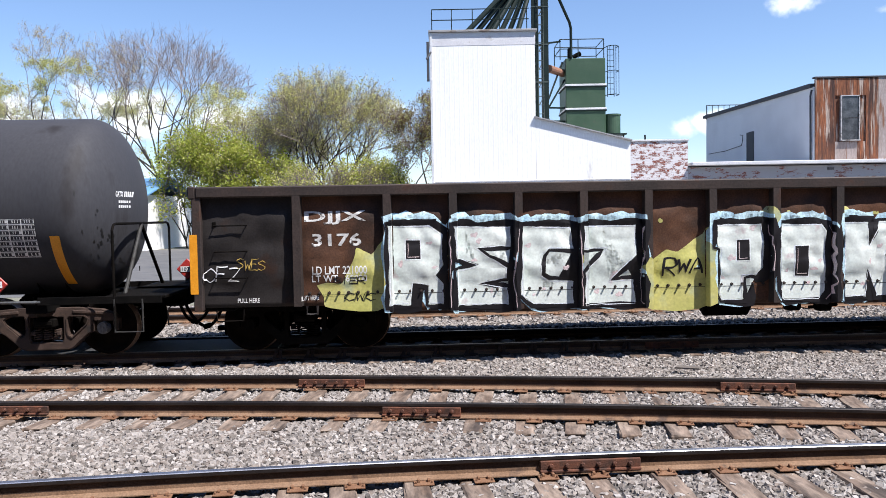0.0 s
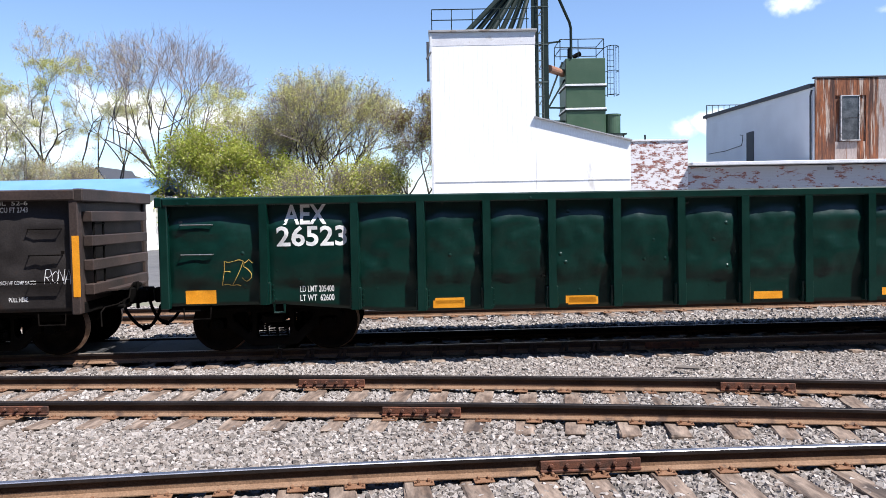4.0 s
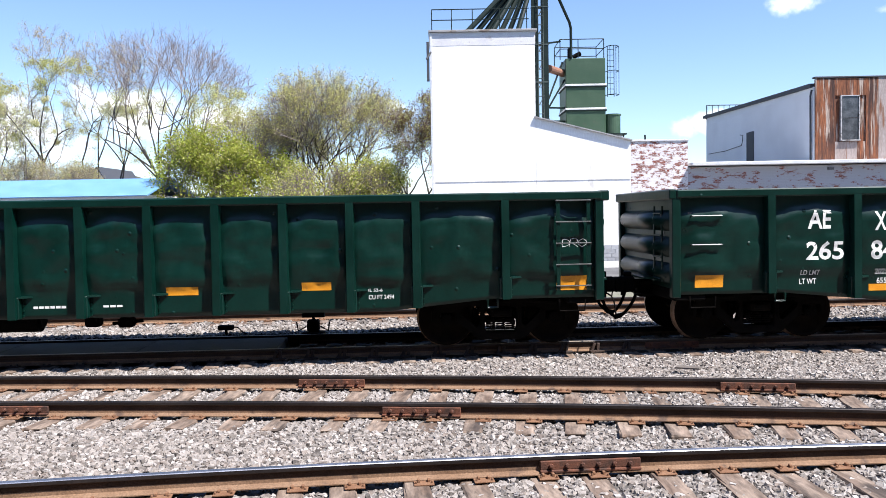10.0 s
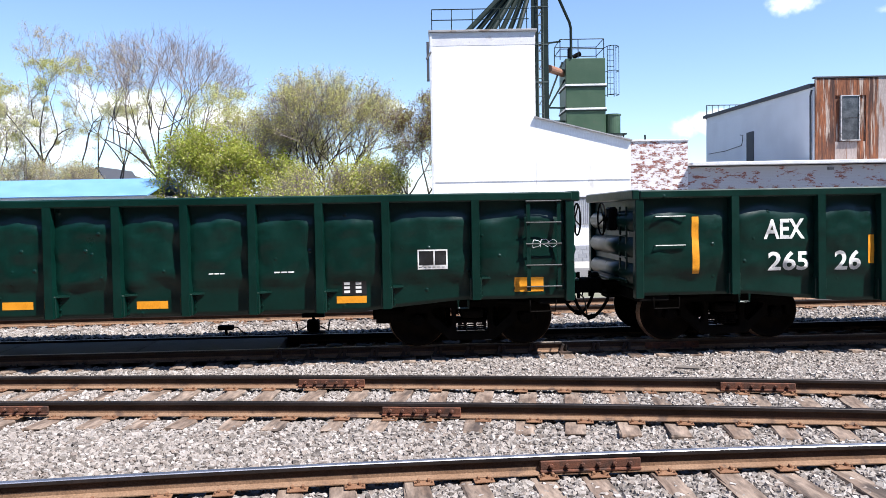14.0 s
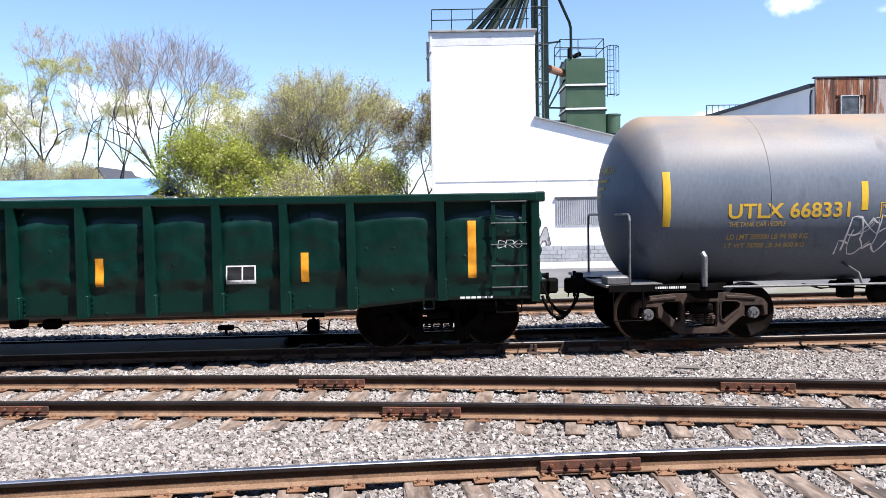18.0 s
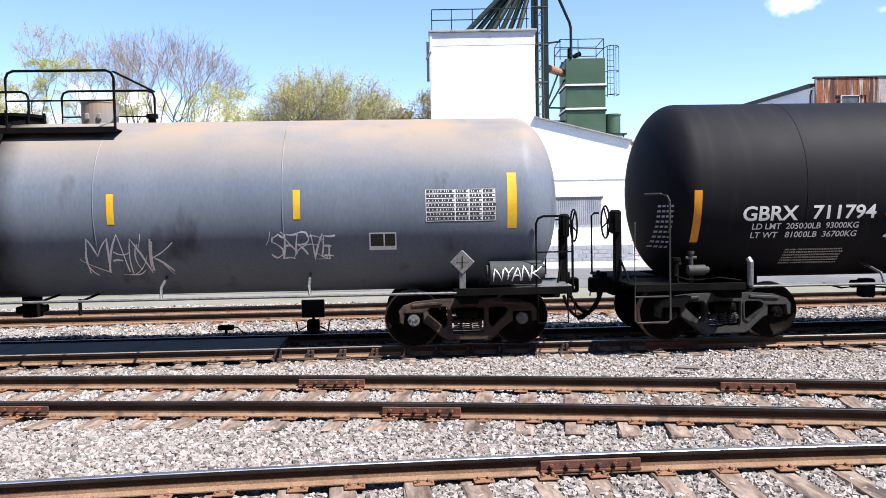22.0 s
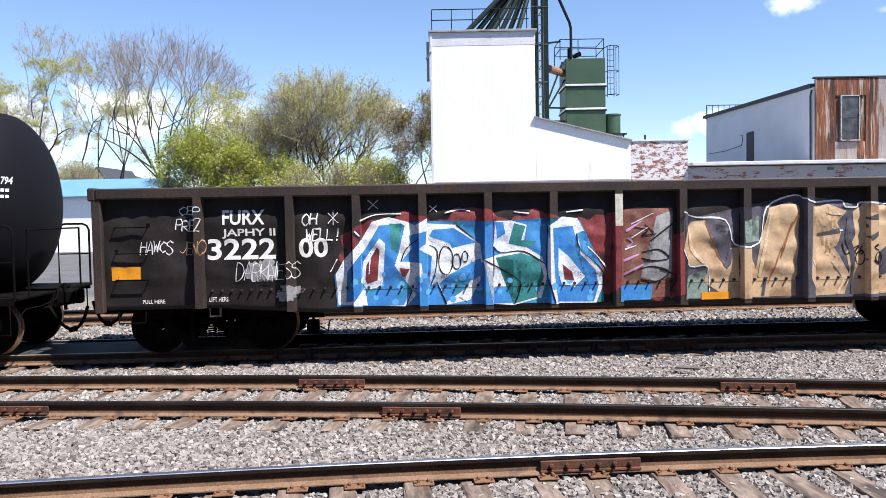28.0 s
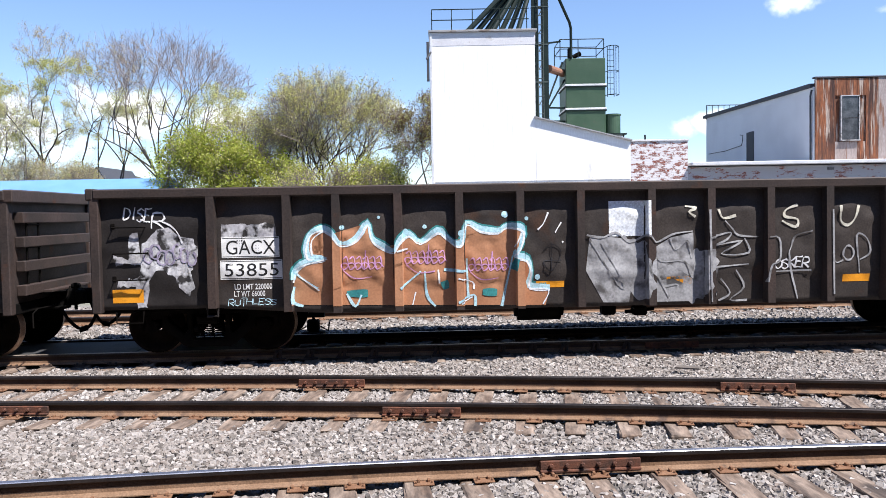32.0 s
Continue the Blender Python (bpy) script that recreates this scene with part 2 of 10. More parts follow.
def part(name, bm, material, parent, label="", smooth=False, at=None):
    me = bm if isinstance(bm, bpy.types.Mesh) else mesh_from(bm, name, material, smooth)
    ob = new(name, me)
    ob.parent = parent
    if at is not None:
        ob.matrix_basis = at
    if label:
        ob["label"] = label
    return ob


def thing(name, label, category, m, group="", kind=""):
    ob = new(name)
    ob.empty_display_size = 0.2
    ob.matrix_basis = m
    return tagged(ob, label, category, group, kind)


MESHES = {}


def kept(key, build, material, smooth=False):
    """A mesh that is built once and shared."""
    if key not in MESHES:
        bm = bmesh.new()
        build(bm)
        MESHES[key] = mesh_from(bm, str(key[0] if isinstance(key, tuple) else key), material, smooth)
    return MESHES[key]


def big_mesh(name, verts, faces, material, smooth=False):
    """A mesh from arrays: n x 3 points and m x k corners."""
    me = bpy.data.meshes.new(name)
    k = faces.shape[1]
    me.vertices.add(len(verts))
    me.vertices.foreach_set("co", verts.astype(np.float32).ravel())
    me.loops.add(faces.size)
    me.loops.foreach_set("vertex_index", faces.astype(np.int32).ravel())
    me.polygons.add(len(faces))
    me.polygons.foreach_set("loop_start", np.arange(0, faces.size, k, dtype=np.int32))
    me.polygons.foreach_set("loop_total", np.full(len(faces), k, dtype=np.int32))
    me.update(calc_edges=True)
    me.materials.append(material)
    if smooth:
        me.shade_smooth()
    else:
        me.shade_flat()
    return me


# ---- ground ----
def axis(lo, hi, fine_lo, fine_hi, step):
    a = list(np.arange(fine_lo, fine_hi + 1e-6, step))
    s, x = step, fine_lo
    while x > lo:
        s *= 1.6
        x = max(lo, x - s)
        a.insert(0, x)
    s, x = step, fine_hi
    while x < hi:
        s *= 1.6
        x = min(hi, x + s)
        a.append(x)
    return np.array(a)


def bed_height(x, y):
    """Ballast level: shoulders between the tracks, the land beyond a little lower."""
    w = radians(TRACK_TURN)
    lat = (y - TRACK_Y) * math.cos(w) - x * math.sin(w)
    z = np.full_like(x, -0.222)
    z = z - 0.05 * np.exp(-((lat + 2.2) / 0.5) ** 2)
    z = z + 0.03 * np.sin(x * 1.7 + y * 0.9) * 0.4 + 0.02 * np.sin(x * 0.53 - y * 1.9) * 0.6
    far = np.clip((y - 20.5) / 2.0, 0, 1)
    return z * (1 - far) + far * -0.24


gx, gy = axis(-2200, 2200, -24, 24, 0.5), axis(-400, 3500, 3, 24, 0.35)
GX, GY = np.meshgrid(gx, gy)
GV = np.stack([GX, GY, bed_height(GX, GY)], -1).reshape(-1, 3)
nx_, ny_ = len(gx), len(gy)
gi = (np.arange(ny_ - 1)[:, None] * nx_ + np.arange(nx_ - 1)[None, :]).ravel()
GF = np.stack([gi, gi + 1, gi + nx_ + 1, gi + nx_], -1)


def ground_material():
    """Gravel by the tracks, pale thin-grown grit beyond, a band darkened for the train's shadow."""
    m = mat("gravel_and_grass", (0.09, 0.0825, 0.075), (0.15, 0.1425, 0.135), 0.95, scale=1.5, fine=28, bump=0.9, vary=0.5)
    n, ln = m.node_tree.nodes, m.node_tree.links
    b = n["Principled BSDF"]
    old = b.inputs["Base Color"].links[0].from_socket
    co = n.new("ShaderNodeTexCoord")
    sep = n.new("ShaderNodeSeparateXYZ")
    ln.new(co.outputs["Object"], sep.inputs[0])
    rag = n.new("ShaderNodeTexNoise")
    rag.inputs["Scale"].default_value = 0.9
    rag.inputs["Detail"].default_value = 6
    ln.new(co.outputs["Object"], rag.inputs["Vector"])
    add = n.new("ShaderNodeMath")
    add.operation = "MULTIPLY_ADD"
    add.inputs[1].default_value = 3.0
    ln.new(rag.outputs["Fac"], add.inputs[0])
    ln.new(sep.outputs["Y"], add.inputs[2])
    rng = n.new("ShaderNodeMapRange")
    rng.inputs["From Min"].default_value, rng.inputs["From Max"].default_value = 22.6, 23.2
    ln.new(add.outputs[0], rng.inputs["Value"])
    # Strip under and behind the train: its shadow is put into the ground colour.
    lat = n.new("ShaderNodeMath")
    lat.operation = "MULTIPLY_ADD"
    lat.inputs[1].default_value, lat.inputs[2].default_value = -math.tan(radians(TRACK_TURN)), -TRACK_Y
    ln.new(sep.outputs["X"], lat.inputs[0])
    side = n.new("ShaderNodeMath")
    side.operation = "ADD"
    ln.new(lat.outputs[0], side.inputs[0])
    ln.new(sep.outputs["Y"], side.inputs[1])
    mid = n.new("ShaderNodeMath")
    mid.operation = "SUBTRACT"
    mid.inputs[1].default_value = 1.15
    ln.new(side.outputs[0], mid.inputs[0])
    away = n.new("ShaderNodeMath")
    away.operation = "ABSOLUTE"
    ln.new(mid.outputs[0], away.inputs[0])
    shade_band = n.new("ShaderNodeMapRange")
    shade_band.inputs["From Min"].default_value, shade_band.inputs["From Max"].default_value = 2.3, 2.0
    ln.new(away.outputs[0], shade_band.inputs["Value"])
    shade_tone = n.new("ShaderNodeMix")
    shade_tone.data_type = "RGBA"
    shade_tone.inputs["B"].default_value = (0.018, 0.016, 0.015, 1)
    ln.new(shade_band.outputs["Result"], shade_tone.inputs["Factor"])
    ln.new(old, shade_tone.inputs["A"])
    old = shade_tone.outputs["Result"]
    grass = n.new("ShaderNodeValToRGB")
    grass.color_ramp.elements[0].color, grass.color_ramp.elements[0].position = (0.19, 0.175, 0.15, 1), 0.35
    grass.color_ramp.elements[1].color, grass.color_ramp.elements[1].position = (0.15, 0.15, 0.10, 1), 0.6
    ln.new(rag.outputs["Fac"], grass.inputs["Fac"])
    mx = n.new("ShaderNodeMix")
    mx.data_type = "RGBA"
    ln.new(rng.outputs["Result"], mx.inputs["Factor"])
    ln.new(old, mx.inputs["A"])
    ln.new(grass.outputs["Color"], mx.inputs["B"])
    ln.new(mx.outputs["Result"], b.inputs["Base Color"])
    return m


ground = new("ground", big_mesh("ground", GV, GF, ground_material(), True))
tagged(ground, "grey gravel yard ground with pale grit beyond", "ground", kind="structure")

M_ASPHALT = mat("faded_asphalt", (0.0935, 0.0935, 0.0935), (0.1318, 0.1275, 0.1249), 0.9, scale=0.6, fine=40, bump=0.3, vary=0.15, stain=(0.0765, 0.0765, 0.0765), stain_scale=0.8)
bm = bmesh.new()
box(bm, -75, 45, 25.0, 62.0, -0.5, -0.225, 0.01)
lot = part("parking_lot", bm, M_ASPHALT, None)
tagged(lot, "faded grey asphalt parking lot behind the tracks", "pavement", kind="structure")


# ---- tracks ----
def rail_curve(fn, x0, x1, name, label, head, parent):
    """One rail along y = fn(x), its head at z 0, swept from a rail section."""
    sec = [(-0.07, -0.168), (-0.07, -0.158), (-0.012, -0.135), (-0.010, -0.105), (-0.010, -0.05), (-0.036, -0.036), (-0.036, -0.006), (-0.028, 0.0),
           (0.028, 0.0), (0.036, -0.006), (0.036, -0.036), (0.010, -0.05), (0.010, -0.105), (0.012, -0.135), (0.07, -0.158), (0.07, -0.168)]
    xs = np.linspace(x0, x1, 90)
    bm = bmesh.new()
    rings = []
    for x in xs:
        slope = (fn(x + 0.05) - fn(x - 0.05)) / 0.1
        nrm = Vector((-slope, 1, 0)).normalized()
        rings.append([bm.verts.new(Vector((x, fn(x), 0)) + nrm * a + Vector((0, 0, b))) for a, b in sec])
    for a, b in zip(rings, rings[1:]):
        for k in range(len(sec)):
            f = bm.faces.new((a[k], b[k], b[(k + 1) % len(sec)], a[(k + 1) % len(sec)]))
            # Slot 3: upper web and head underside, the head's shade in their colour.
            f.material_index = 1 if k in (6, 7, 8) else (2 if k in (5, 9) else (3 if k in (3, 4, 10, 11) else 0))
    bm.faces.new(rings[0])
    bm.faces.new(rings[-1][::-1])
    return part(name, bm, [M_RAIL, head, M_RAILTOP, M_WEBSHADE], parent, label)


def tie_mesh(seed):
    def build(bm):
        rnd = random.Random(seed)
        box(bm, -0.115, 0.115, -1.3, 1.3, -0.17, 0.0, 0.012)
        bmesh.ops.subdivide_edges(bm, edges=[e for e in bm.edges if abs(e.verts[0].co.y - e.verts[1].co.y) > 1], cuts=7)
        for v in bm.verts:
            v.co += Vector((rnd.uniform(-1, 1) * 0.008, rnd.uniform(-1, 1) * 0.03, rnd.uniform(-1, 0.4) * 0.012))
    return kept(("tie", seed), build, M_TIE)


def plate_build(bm):
    box(bm, -0.09, 0.09, -0.17, 0.17, 0.0, 0.014, 0.004)
    for sx in (-1, 1):
        for sy in (-1, 1):
            box(bm, sx * 0.045 - 0.013, sx * 0.045 + 0.013, sy * 0.095 - 0.02, sy * 0.095 + 0.02, 0.014, 0.04, 0.004)
            box(bm, sx * 0.07 - 0.008, sx * 0.07 + 0.008, sy * 0.14 - 0.008, sy * 0.14 + 0.008, 0.014, 0.035, 0.003)


def joint_build(bm):
    """A joint bar with its six bolts."""
    box(bm, -0.46, 0.46, -0.05, -0.014, -0.128, -0.045, 0.008)
    box(bm, -0.46, 0.46, -0.075, -0.03, -0.15, -0.125, 0.006)
    for k in range(6):
        x = -0.36 + 0.144 * k
        rod(bm, (x, -0.09, -0.087), (x, -0.05, -0.087), 0.02, 6)
        rod(bm, (x, -0.1, -0.087), (x, -0.09, -0.087), 0.011, 6)


TIES = []


def track(name, label, near, gauge, x0, x1, spacing, head, tie_jitter, seed, plate_mat=None, joints=()):
    """Rails, ties, plates and joints; near(x) is the line of the rail on the camera's side."""
    rnd = random.Random(seed)
    root = thing(name, label, "railway track", Matrix.Identity(4), kind="structure")

    def far(x):
        slope = (near(x + 0.05) - near(x - 0.05)) / 0.1
        return near(x) + gauge * math.sqrt(1 + slope * slope)
    rails = [rail_curve(fn, x0, x1, "rail", "", head, root) for fn in (near, far)]
    pm = plate_mat or M_PLATE
    pmesh = kept(("tie_plate", pm.name), plate_build, pm)
    x = x0 + 0.2
    while x < x1:
        xx = x + rnd.uniform(-1, 1) * tie_jitter
        slope = (near(xx + 0.05) - near(xx - 0.05)) / 0.1
        turn = math.degrees(math.atan(slope)) + rnd.uniform(-1, 1) * 2.2
        mid = (near(xx) + far(xx)) / 2
        m = pose(xx, mid, -0.182 + rnd.uniform(-0.008, 0.004), rnd.uniform(-0.4, 0.4), 0, turn)
        TIES.append((xx, mid, radians(turn)))
        part("tie", tie_mesh(rnd.randrange(5)), None, root, at=m)
        if -13 < xx < 13:
            for fn in (near, far):
                part("tie_plate", pmesh, None, root, at=pose(xx, fn(xx), -0.179, 0, 0, turn))
        x += spacing
    jm = kept("joint_bar", joint_build, M_ORANGERUST)
    for jx, which in joints:
        fn = (near, far)[which]
        slope = (fn(jx + 0.05) - fn(jx - 0.05)) / 0.1
        part("joint_bar", jm, None, root, "rust-red bolted joint bar", at=pose(jx, fn(jx), 0, 0, 0, math.degrees(math.atan(slope))))
    return root


def t_near(x):
    return TRACK_Y + (x * math.sin(radians(TRACK_TURN)) - 0.7525) / math.cos(radians(TRACK_TURN))


def m_near(x):
    return 9.02 - 0.112 * x - 0.0052 * x * x


def n_far(x):
    return 6.925 + 0.087 * x - 0.0075 * x * x


def n_near(x):
    return n_far(x) - 1.508


def b_near(x):
    return 18.1 + 0.055 * x


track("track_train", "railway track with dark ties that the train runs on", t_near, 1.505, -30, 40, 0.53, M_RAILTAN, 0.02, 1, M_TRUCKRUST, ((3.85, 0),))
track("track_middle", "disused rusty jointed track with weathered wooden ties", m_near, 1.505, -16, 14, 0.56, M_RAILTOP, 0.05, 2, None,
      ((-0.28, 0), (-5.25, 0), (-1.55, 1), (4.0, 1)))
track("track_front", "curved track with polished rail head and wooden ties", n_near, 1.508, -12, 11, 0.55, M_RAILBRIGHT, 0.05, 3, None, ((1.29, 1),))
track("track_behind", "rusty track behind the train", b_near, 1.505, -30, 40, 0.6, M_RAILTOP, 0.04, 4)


# ---- crushed stone ----
def stones(seed, count, y0, y1, size, half, band=None):
    rs = np.random.RandomState(seed)
    y = np.sqrt(rs.rand(count) * (y1 ** 2 - y0 ** 2) + y0 ** 2)
    x = (rs.rand(count) * 2 - 1) * (y * half + 0.6)
    w = radians(TRACK_TURN)
    lat = (y - TRACK_Y) * math.cos(w) - x * math.sin(w)
    ok = np.abs(lat) > 0.95
    if band:
        ok &= (lat > band[0]) & (lat < band[1])
    n_f = 6.925 + 0.087 * x - 0.0075 * x * x
    m_n = 9.02 - 0.112 * x - 0.0052 * x * x
    b_n = 18.1 + 0.055 * x
    for r, wide in ((n_f, 0.075), (m_n, 0.075), (m_n + 1.515, 0.075), (b_n, 0.09), (b_n + 1.505, 0.09)):
        ok &= np.abs(y - r) > wide
    # ties stay mostly bare
    stray = rs.rand(count) < 0.10
    for tx, ty, ta in TIES:
        if y0 - 1.5 < ty < y1 + 1.5 and abs(tx) < y1 * 0.62 + 1:
            u = (x - tx) * math.cos(ta) + (y - ty) * math.sin(ta)
            v = -(x - tx) * math.sin(ta) + (y - ty) * math.cos(ta)
            ok &= ~((np.abs(u) < 0.125) & (np.abs(v) < 1.30)) | stray
    x, y = x[ok], y[ok]
    n = len(x)
    cube = np.array([[a, b, c] for a in (-1, 1) for b in (-1, 1) for c in (-1, 1)], float)
    tri = np.array([[0, 1, 3], [0, 3, 2], [4, 6, 7], [4, 7, 5], [0, 4, 5], [0, 5, 1], [2, 3, 7], [2, 7, 6], [0, 2, 6], [0, 6, 4], [1, 5, 7], [1, 7, 3]])
    ax = rs.randn(n, 3)
    ax /= np.linalg.norm(ax, axis=1)[:, None]
    an = rs.rand(n) * math.pi
    q = np.concatenate([np.cos(an / 2)[:, None], ax * np.sin(an / 2)[:, None]], 1)
    a, b, c, d = q.T
    R = np.stack([np.stack([1 - 2 * (c * c + d * d), 2 * (b * c - a * d), 2 * (b * d + a * c)], -1),
                  np.stack([2 * (b * c + a * d), 1 - 2 * (b * b + d * d), 2 * (c * d - a * b)], -1),
                  np.stack([2 * (b * d - a * c), 2 * (c * d + a * b), 1 - 2 * (b * b + c * c)], -1)], 1)
    sz = size * (0.55 + 0.75 * rs.rand(n, 1, 1)) * (0.65 + 0.5 * rs.rand(n, 1, 3))
    loc = cube[None] * (1 + 0.45 * (rs.rand(n, 8, 3) - 0.5)) * sz
    pts = np.einsum("nij,nkj->nki", R, loc)
    base = bed_height(x, y) + (rs.rand(n) - 0.45) * size * 0.8
    pts += np.stack([x, y, base], -1)[:, None, :]
    faces = (np.arange(n)[:, None, None] * 8 + tri[None]).reshape(-1, 3)
    return pts.reshape(-1, 3), faces


sv, sf = stones(5, 88000, 6.2, 13.3, 0.021, 0.575)
ballast = new("ballast", big_mesh("ballast", sv, sf, M_STONE))
tagged(ballast, "pale grey crushed stone ballast between the tracks", "ballast", kind="stuff")
# Stones where the train's shadow falls, with that shadow in their colour.
M_SHADESTONE = mat("shade_dark_stone", (0.02, 0.02, 0.02), None, 0.8, fine=40, bump=0.3, island=True, vary=0.2, spec=0.2,
                 spread=[(0.010, 0.009, 0.009), (0.022, 0.020, 0.019), (0.032, 0.030, 0.029), (0.016, 0.014, 0.013)])
sv, sf = stones(7, 16000, 14.2, 16.6, 0.026, 0.6, (0.9, 2.35))
ballast_shaded = new("oily_ballast", big_mesh("oily_ballast", sv, sf, M_SHADESTONE))
tagged(ballast_shaded, "oil-blackened ballast along the far rail", "ballast", kind="stuff")
sv, sf = stones(6, 42000, 14.6, 21.5, 0.03, 0.6, (2.2, 99))
ballast_far = new("ballast_behind", big_mesh("ballast_behind", sv, sf, M_STONE))
tagged(ballast_far, "pale crushed stone ballast behind the train", "ballast", kind="stuff")


# ---- lettering and paint that follows a car's side ----
def text_mesh(body, bold=0.0):
    key = ("text", body, bold)
    if key not in MESHES:
        cu = bpy.data.curves.new("letters", "FONT")
        cu.body, cu.offset, cu.resolution_u = body, bold, 3
        ob = bpy.data.objects.new("letters", cu)
        scene.collection.objects.link(ob)
        bpy.context.view_layer.update()
        MESHES[key] = bpy.data.meshes.new_from_object(ob.evaluated_get(bpy.context.evaluated_depsgraph_get()))
        bpy.data.objects.remove(ob)
    return MESHES[key]


def fitted(bm, me, x0, x1, z0, z1, slot=0, shear=0.0, by=None):
    """Adds a flat mesh, stretched to the rectangle, upright in x and z."""
    co = np.array([v.co for v in me.vertices])
    lo, hi = co.min(0), co.max(0)
    if by is not None:
        lo, hi = by
    vs = []
    for c in co:
        u, v = (c[0] - lo[0]) / max(hi[0] - lo[0], 1e-6), (c[1] - lo[1]) / max(hi[1] - lo[1], 1e-6)
        vs.append(bm.verts.new((x0 + (x1 - x0) * u + shear * (v - 0.5), 0.0, z0 + (z1 - z0) * v)))
    for p in me.polygons:
        try:
            f = bm.faces.new([vs[i] for i in p.vertices])
            f.material_index = slot
        except ValueError:
            pass


def rect(bm, x0, x1, z0, z1, slot=0):
    f = bm.faces.new([bm.verts.new((a, 0, b)) for a, b in ((x0, z0), (x1, z0), (x1, z1), (x0, z1))])
    f.material_index = slot


def blob(bm, cx, cz, rx, rz, seed, rough=0.25, slot=0, n=84):
    rnd = random.Random(seed)
    ph = [rnd.uniform(0, 6.28) for _ in range(5)]
    vs = []
    hp = [rnd.uniform(0, 6.28) for _ in range(3)]
    for k in range(n):
        a = 2 * math.pi * k / n
        r = 1 + rough * sum(math.sin((j + 2) * a + ph[j]) / (j + 1.5) for j in range(5)) + rough * 0.22 * sum(math.sin((9 + 4 * j) * a + hp[j]) for j in range(3))
        vs.append(bm.verts.new((cx + rx * r * math.cos(a), 0, cz + rz * r * math.sin(a))))
    f = bm.faces.new(vs)
    f.material_index = slot


def stroke(bm, pts, w, slot=0):
    """A brush stroke of width w through points (x, z)."""
    pts = [Vector((p[0], 0, p[1])) for p in pts]
    last = None
    for i, p in enumerate(pts):
        d = pts[min(i + 1, len(pts) - 1)] - pts[max(i - 1, 0)]
        nrm = Vector((-d.z, 0, d.x)).normalized() if d.length > 1e-6 else Vector((1, 0, 0))
        ww = w * (0.75 + 0.25 * math.sin(i * 0.8 + pts[0].x * 9))
        now = (bm.verts.new(p + nrm * ww / 2), bm.verts.new(p - nrm * ww / 2))
        if last:
            f = bm.faces.new((last[0], now[0], now[1], last[1]))
            f.material_index = slot
        last = now


# strokes of capitals on a 4 x 6 grid, column and row as digits
STROKES = {"A": "00 26 40;12 32", "B": "00 06 35 23 03 33 42 30 00", "C": "45 26 04 02 20 41", "D": "00 06 35 43 31 00", "E": "46 06 00 40;03 33", "F": "46 06 00;03 33",
           "G": "45 26 04 02 20 41 43 23", "H": "00 06;40 46;03 43", "I": "20 26", "J": "46 42 20 01", "K": "00 06;46 03 40", "L": "06 00 40", "M": "00 06 23 46 40",
           "N": "00 06 40 46", "O": "20 02 04 26 44 42 20", "P": "00 06 36 44 33 03", "R": "00 06 36 44 33 03 40", "S": "45 26 05 04 42 41 20 01", "T": "06 46;26 20",
           "U": "06 01 20 41 46", "V": "06 20 46", "W": "06 10 24 30 46", "X": "00 46;06 40", "Y": "06 23 46;23 20", "Z": "06 46 00 40", "5": "46 06 03 34 42 20 01", "!": "26 22;20 21",
           "0": "20 02 04 26 44 42 20", "9": "42 23 04 26 45 40", "*": "03 43;15 31;35 11"}


def tag_bm(word, x0, x1, z0, z1, w, seed=1, slot=0, bm=None, slant=0.12):
    """A spray-can tag in quick handwriting."""
    rnd = random.Random(seed)
    bm = bm or bmesh.new()
    step = (x1 - x0) / len(word)
    for i, ch in enumerate(word):
        if ch not in STROKES:
            continue
        hgt = (z1 - z0) * rnd.uniform(0.72, 1.0)
        zb = z0 + (z1 - z0 - hgt) * rnd.random()
        for s in STROKES[ch].split(";"):
            raw = [(int(a[0]) / 4, int(a[1]) / 6) for a in s.split()]
            pts = []
            for a, b in zip(raw, raw[1:]):
                for k in range(4):
                    t = k / 4
                    bend = math.sin(math.pi * t) * 0.05
                    pts.append((a[0] + (b[0] - a[0]) * t - (b[1] - a[1]) * bend, a[1] + (b[1] - a[1]) * t + (b[0] - a[0]) * bend))
            pts.append(raw[-1])
            jx, jz = rnd.uniform(-0.05, 0.05), rnd.uniform(-0.04, 0.04)
            stroke(bm, [(x0 + (i + 0.06 + 0.92 * (u + jx)) * step + slant * (v - 0.5) * hgt, zb + (v + jz) * hgt) for u, v in pts], w, slot)
    return bm


def drape(bm, depth, xs=(), lift=0.006, every=0.14, zs=()):
    """Cuts the flat paint and lays it on the side whose surface is y = depth(x, z); xs may be the side's own grid (columns, rows), which the paint then follows closely."""
    if not bm.verts:
        return bm
    if isinstance(xs, tuple) and len(xs) == 2 and isinstance(xs[0], list):
        (xs, zs), every, lift = xs, 99.0, 0.0022 + 0.2 * lift
    lo = [min(v.co[k] for v in bm.verts) for k in range(3)]
    hi = [max(v.co[k] for v in bm.verts) for k in range(3)]
    bmesh.ops.triangulate(bm, faces=[f for f in bm.faces if len(f.verts) > 4])
    cuts = [((x, 0, 0), (1, 0, 0)) for x in list(np.arange(lo[0] + every, hi[0], every)) + [x for x in xs if lo[0] < x < hi[0]]]
    cuts += [((0, 0, z), (0, 0, 1)) for z in list(np.arange(lo[2] + every, hi[2], every)) + [z for z in zs if lo[2] < z < hi[2]]]
    for co, no in cuts:
        bmesh.ops.bisect_plane(bm, geom=bm.verts[:] + bm.edges[:] + bm.faces[:], plane_co=co, plane_no=no)
    for v in bm.verts:
        v.co.y = depth(v.co.x, v.co.z) - lift
    return bm


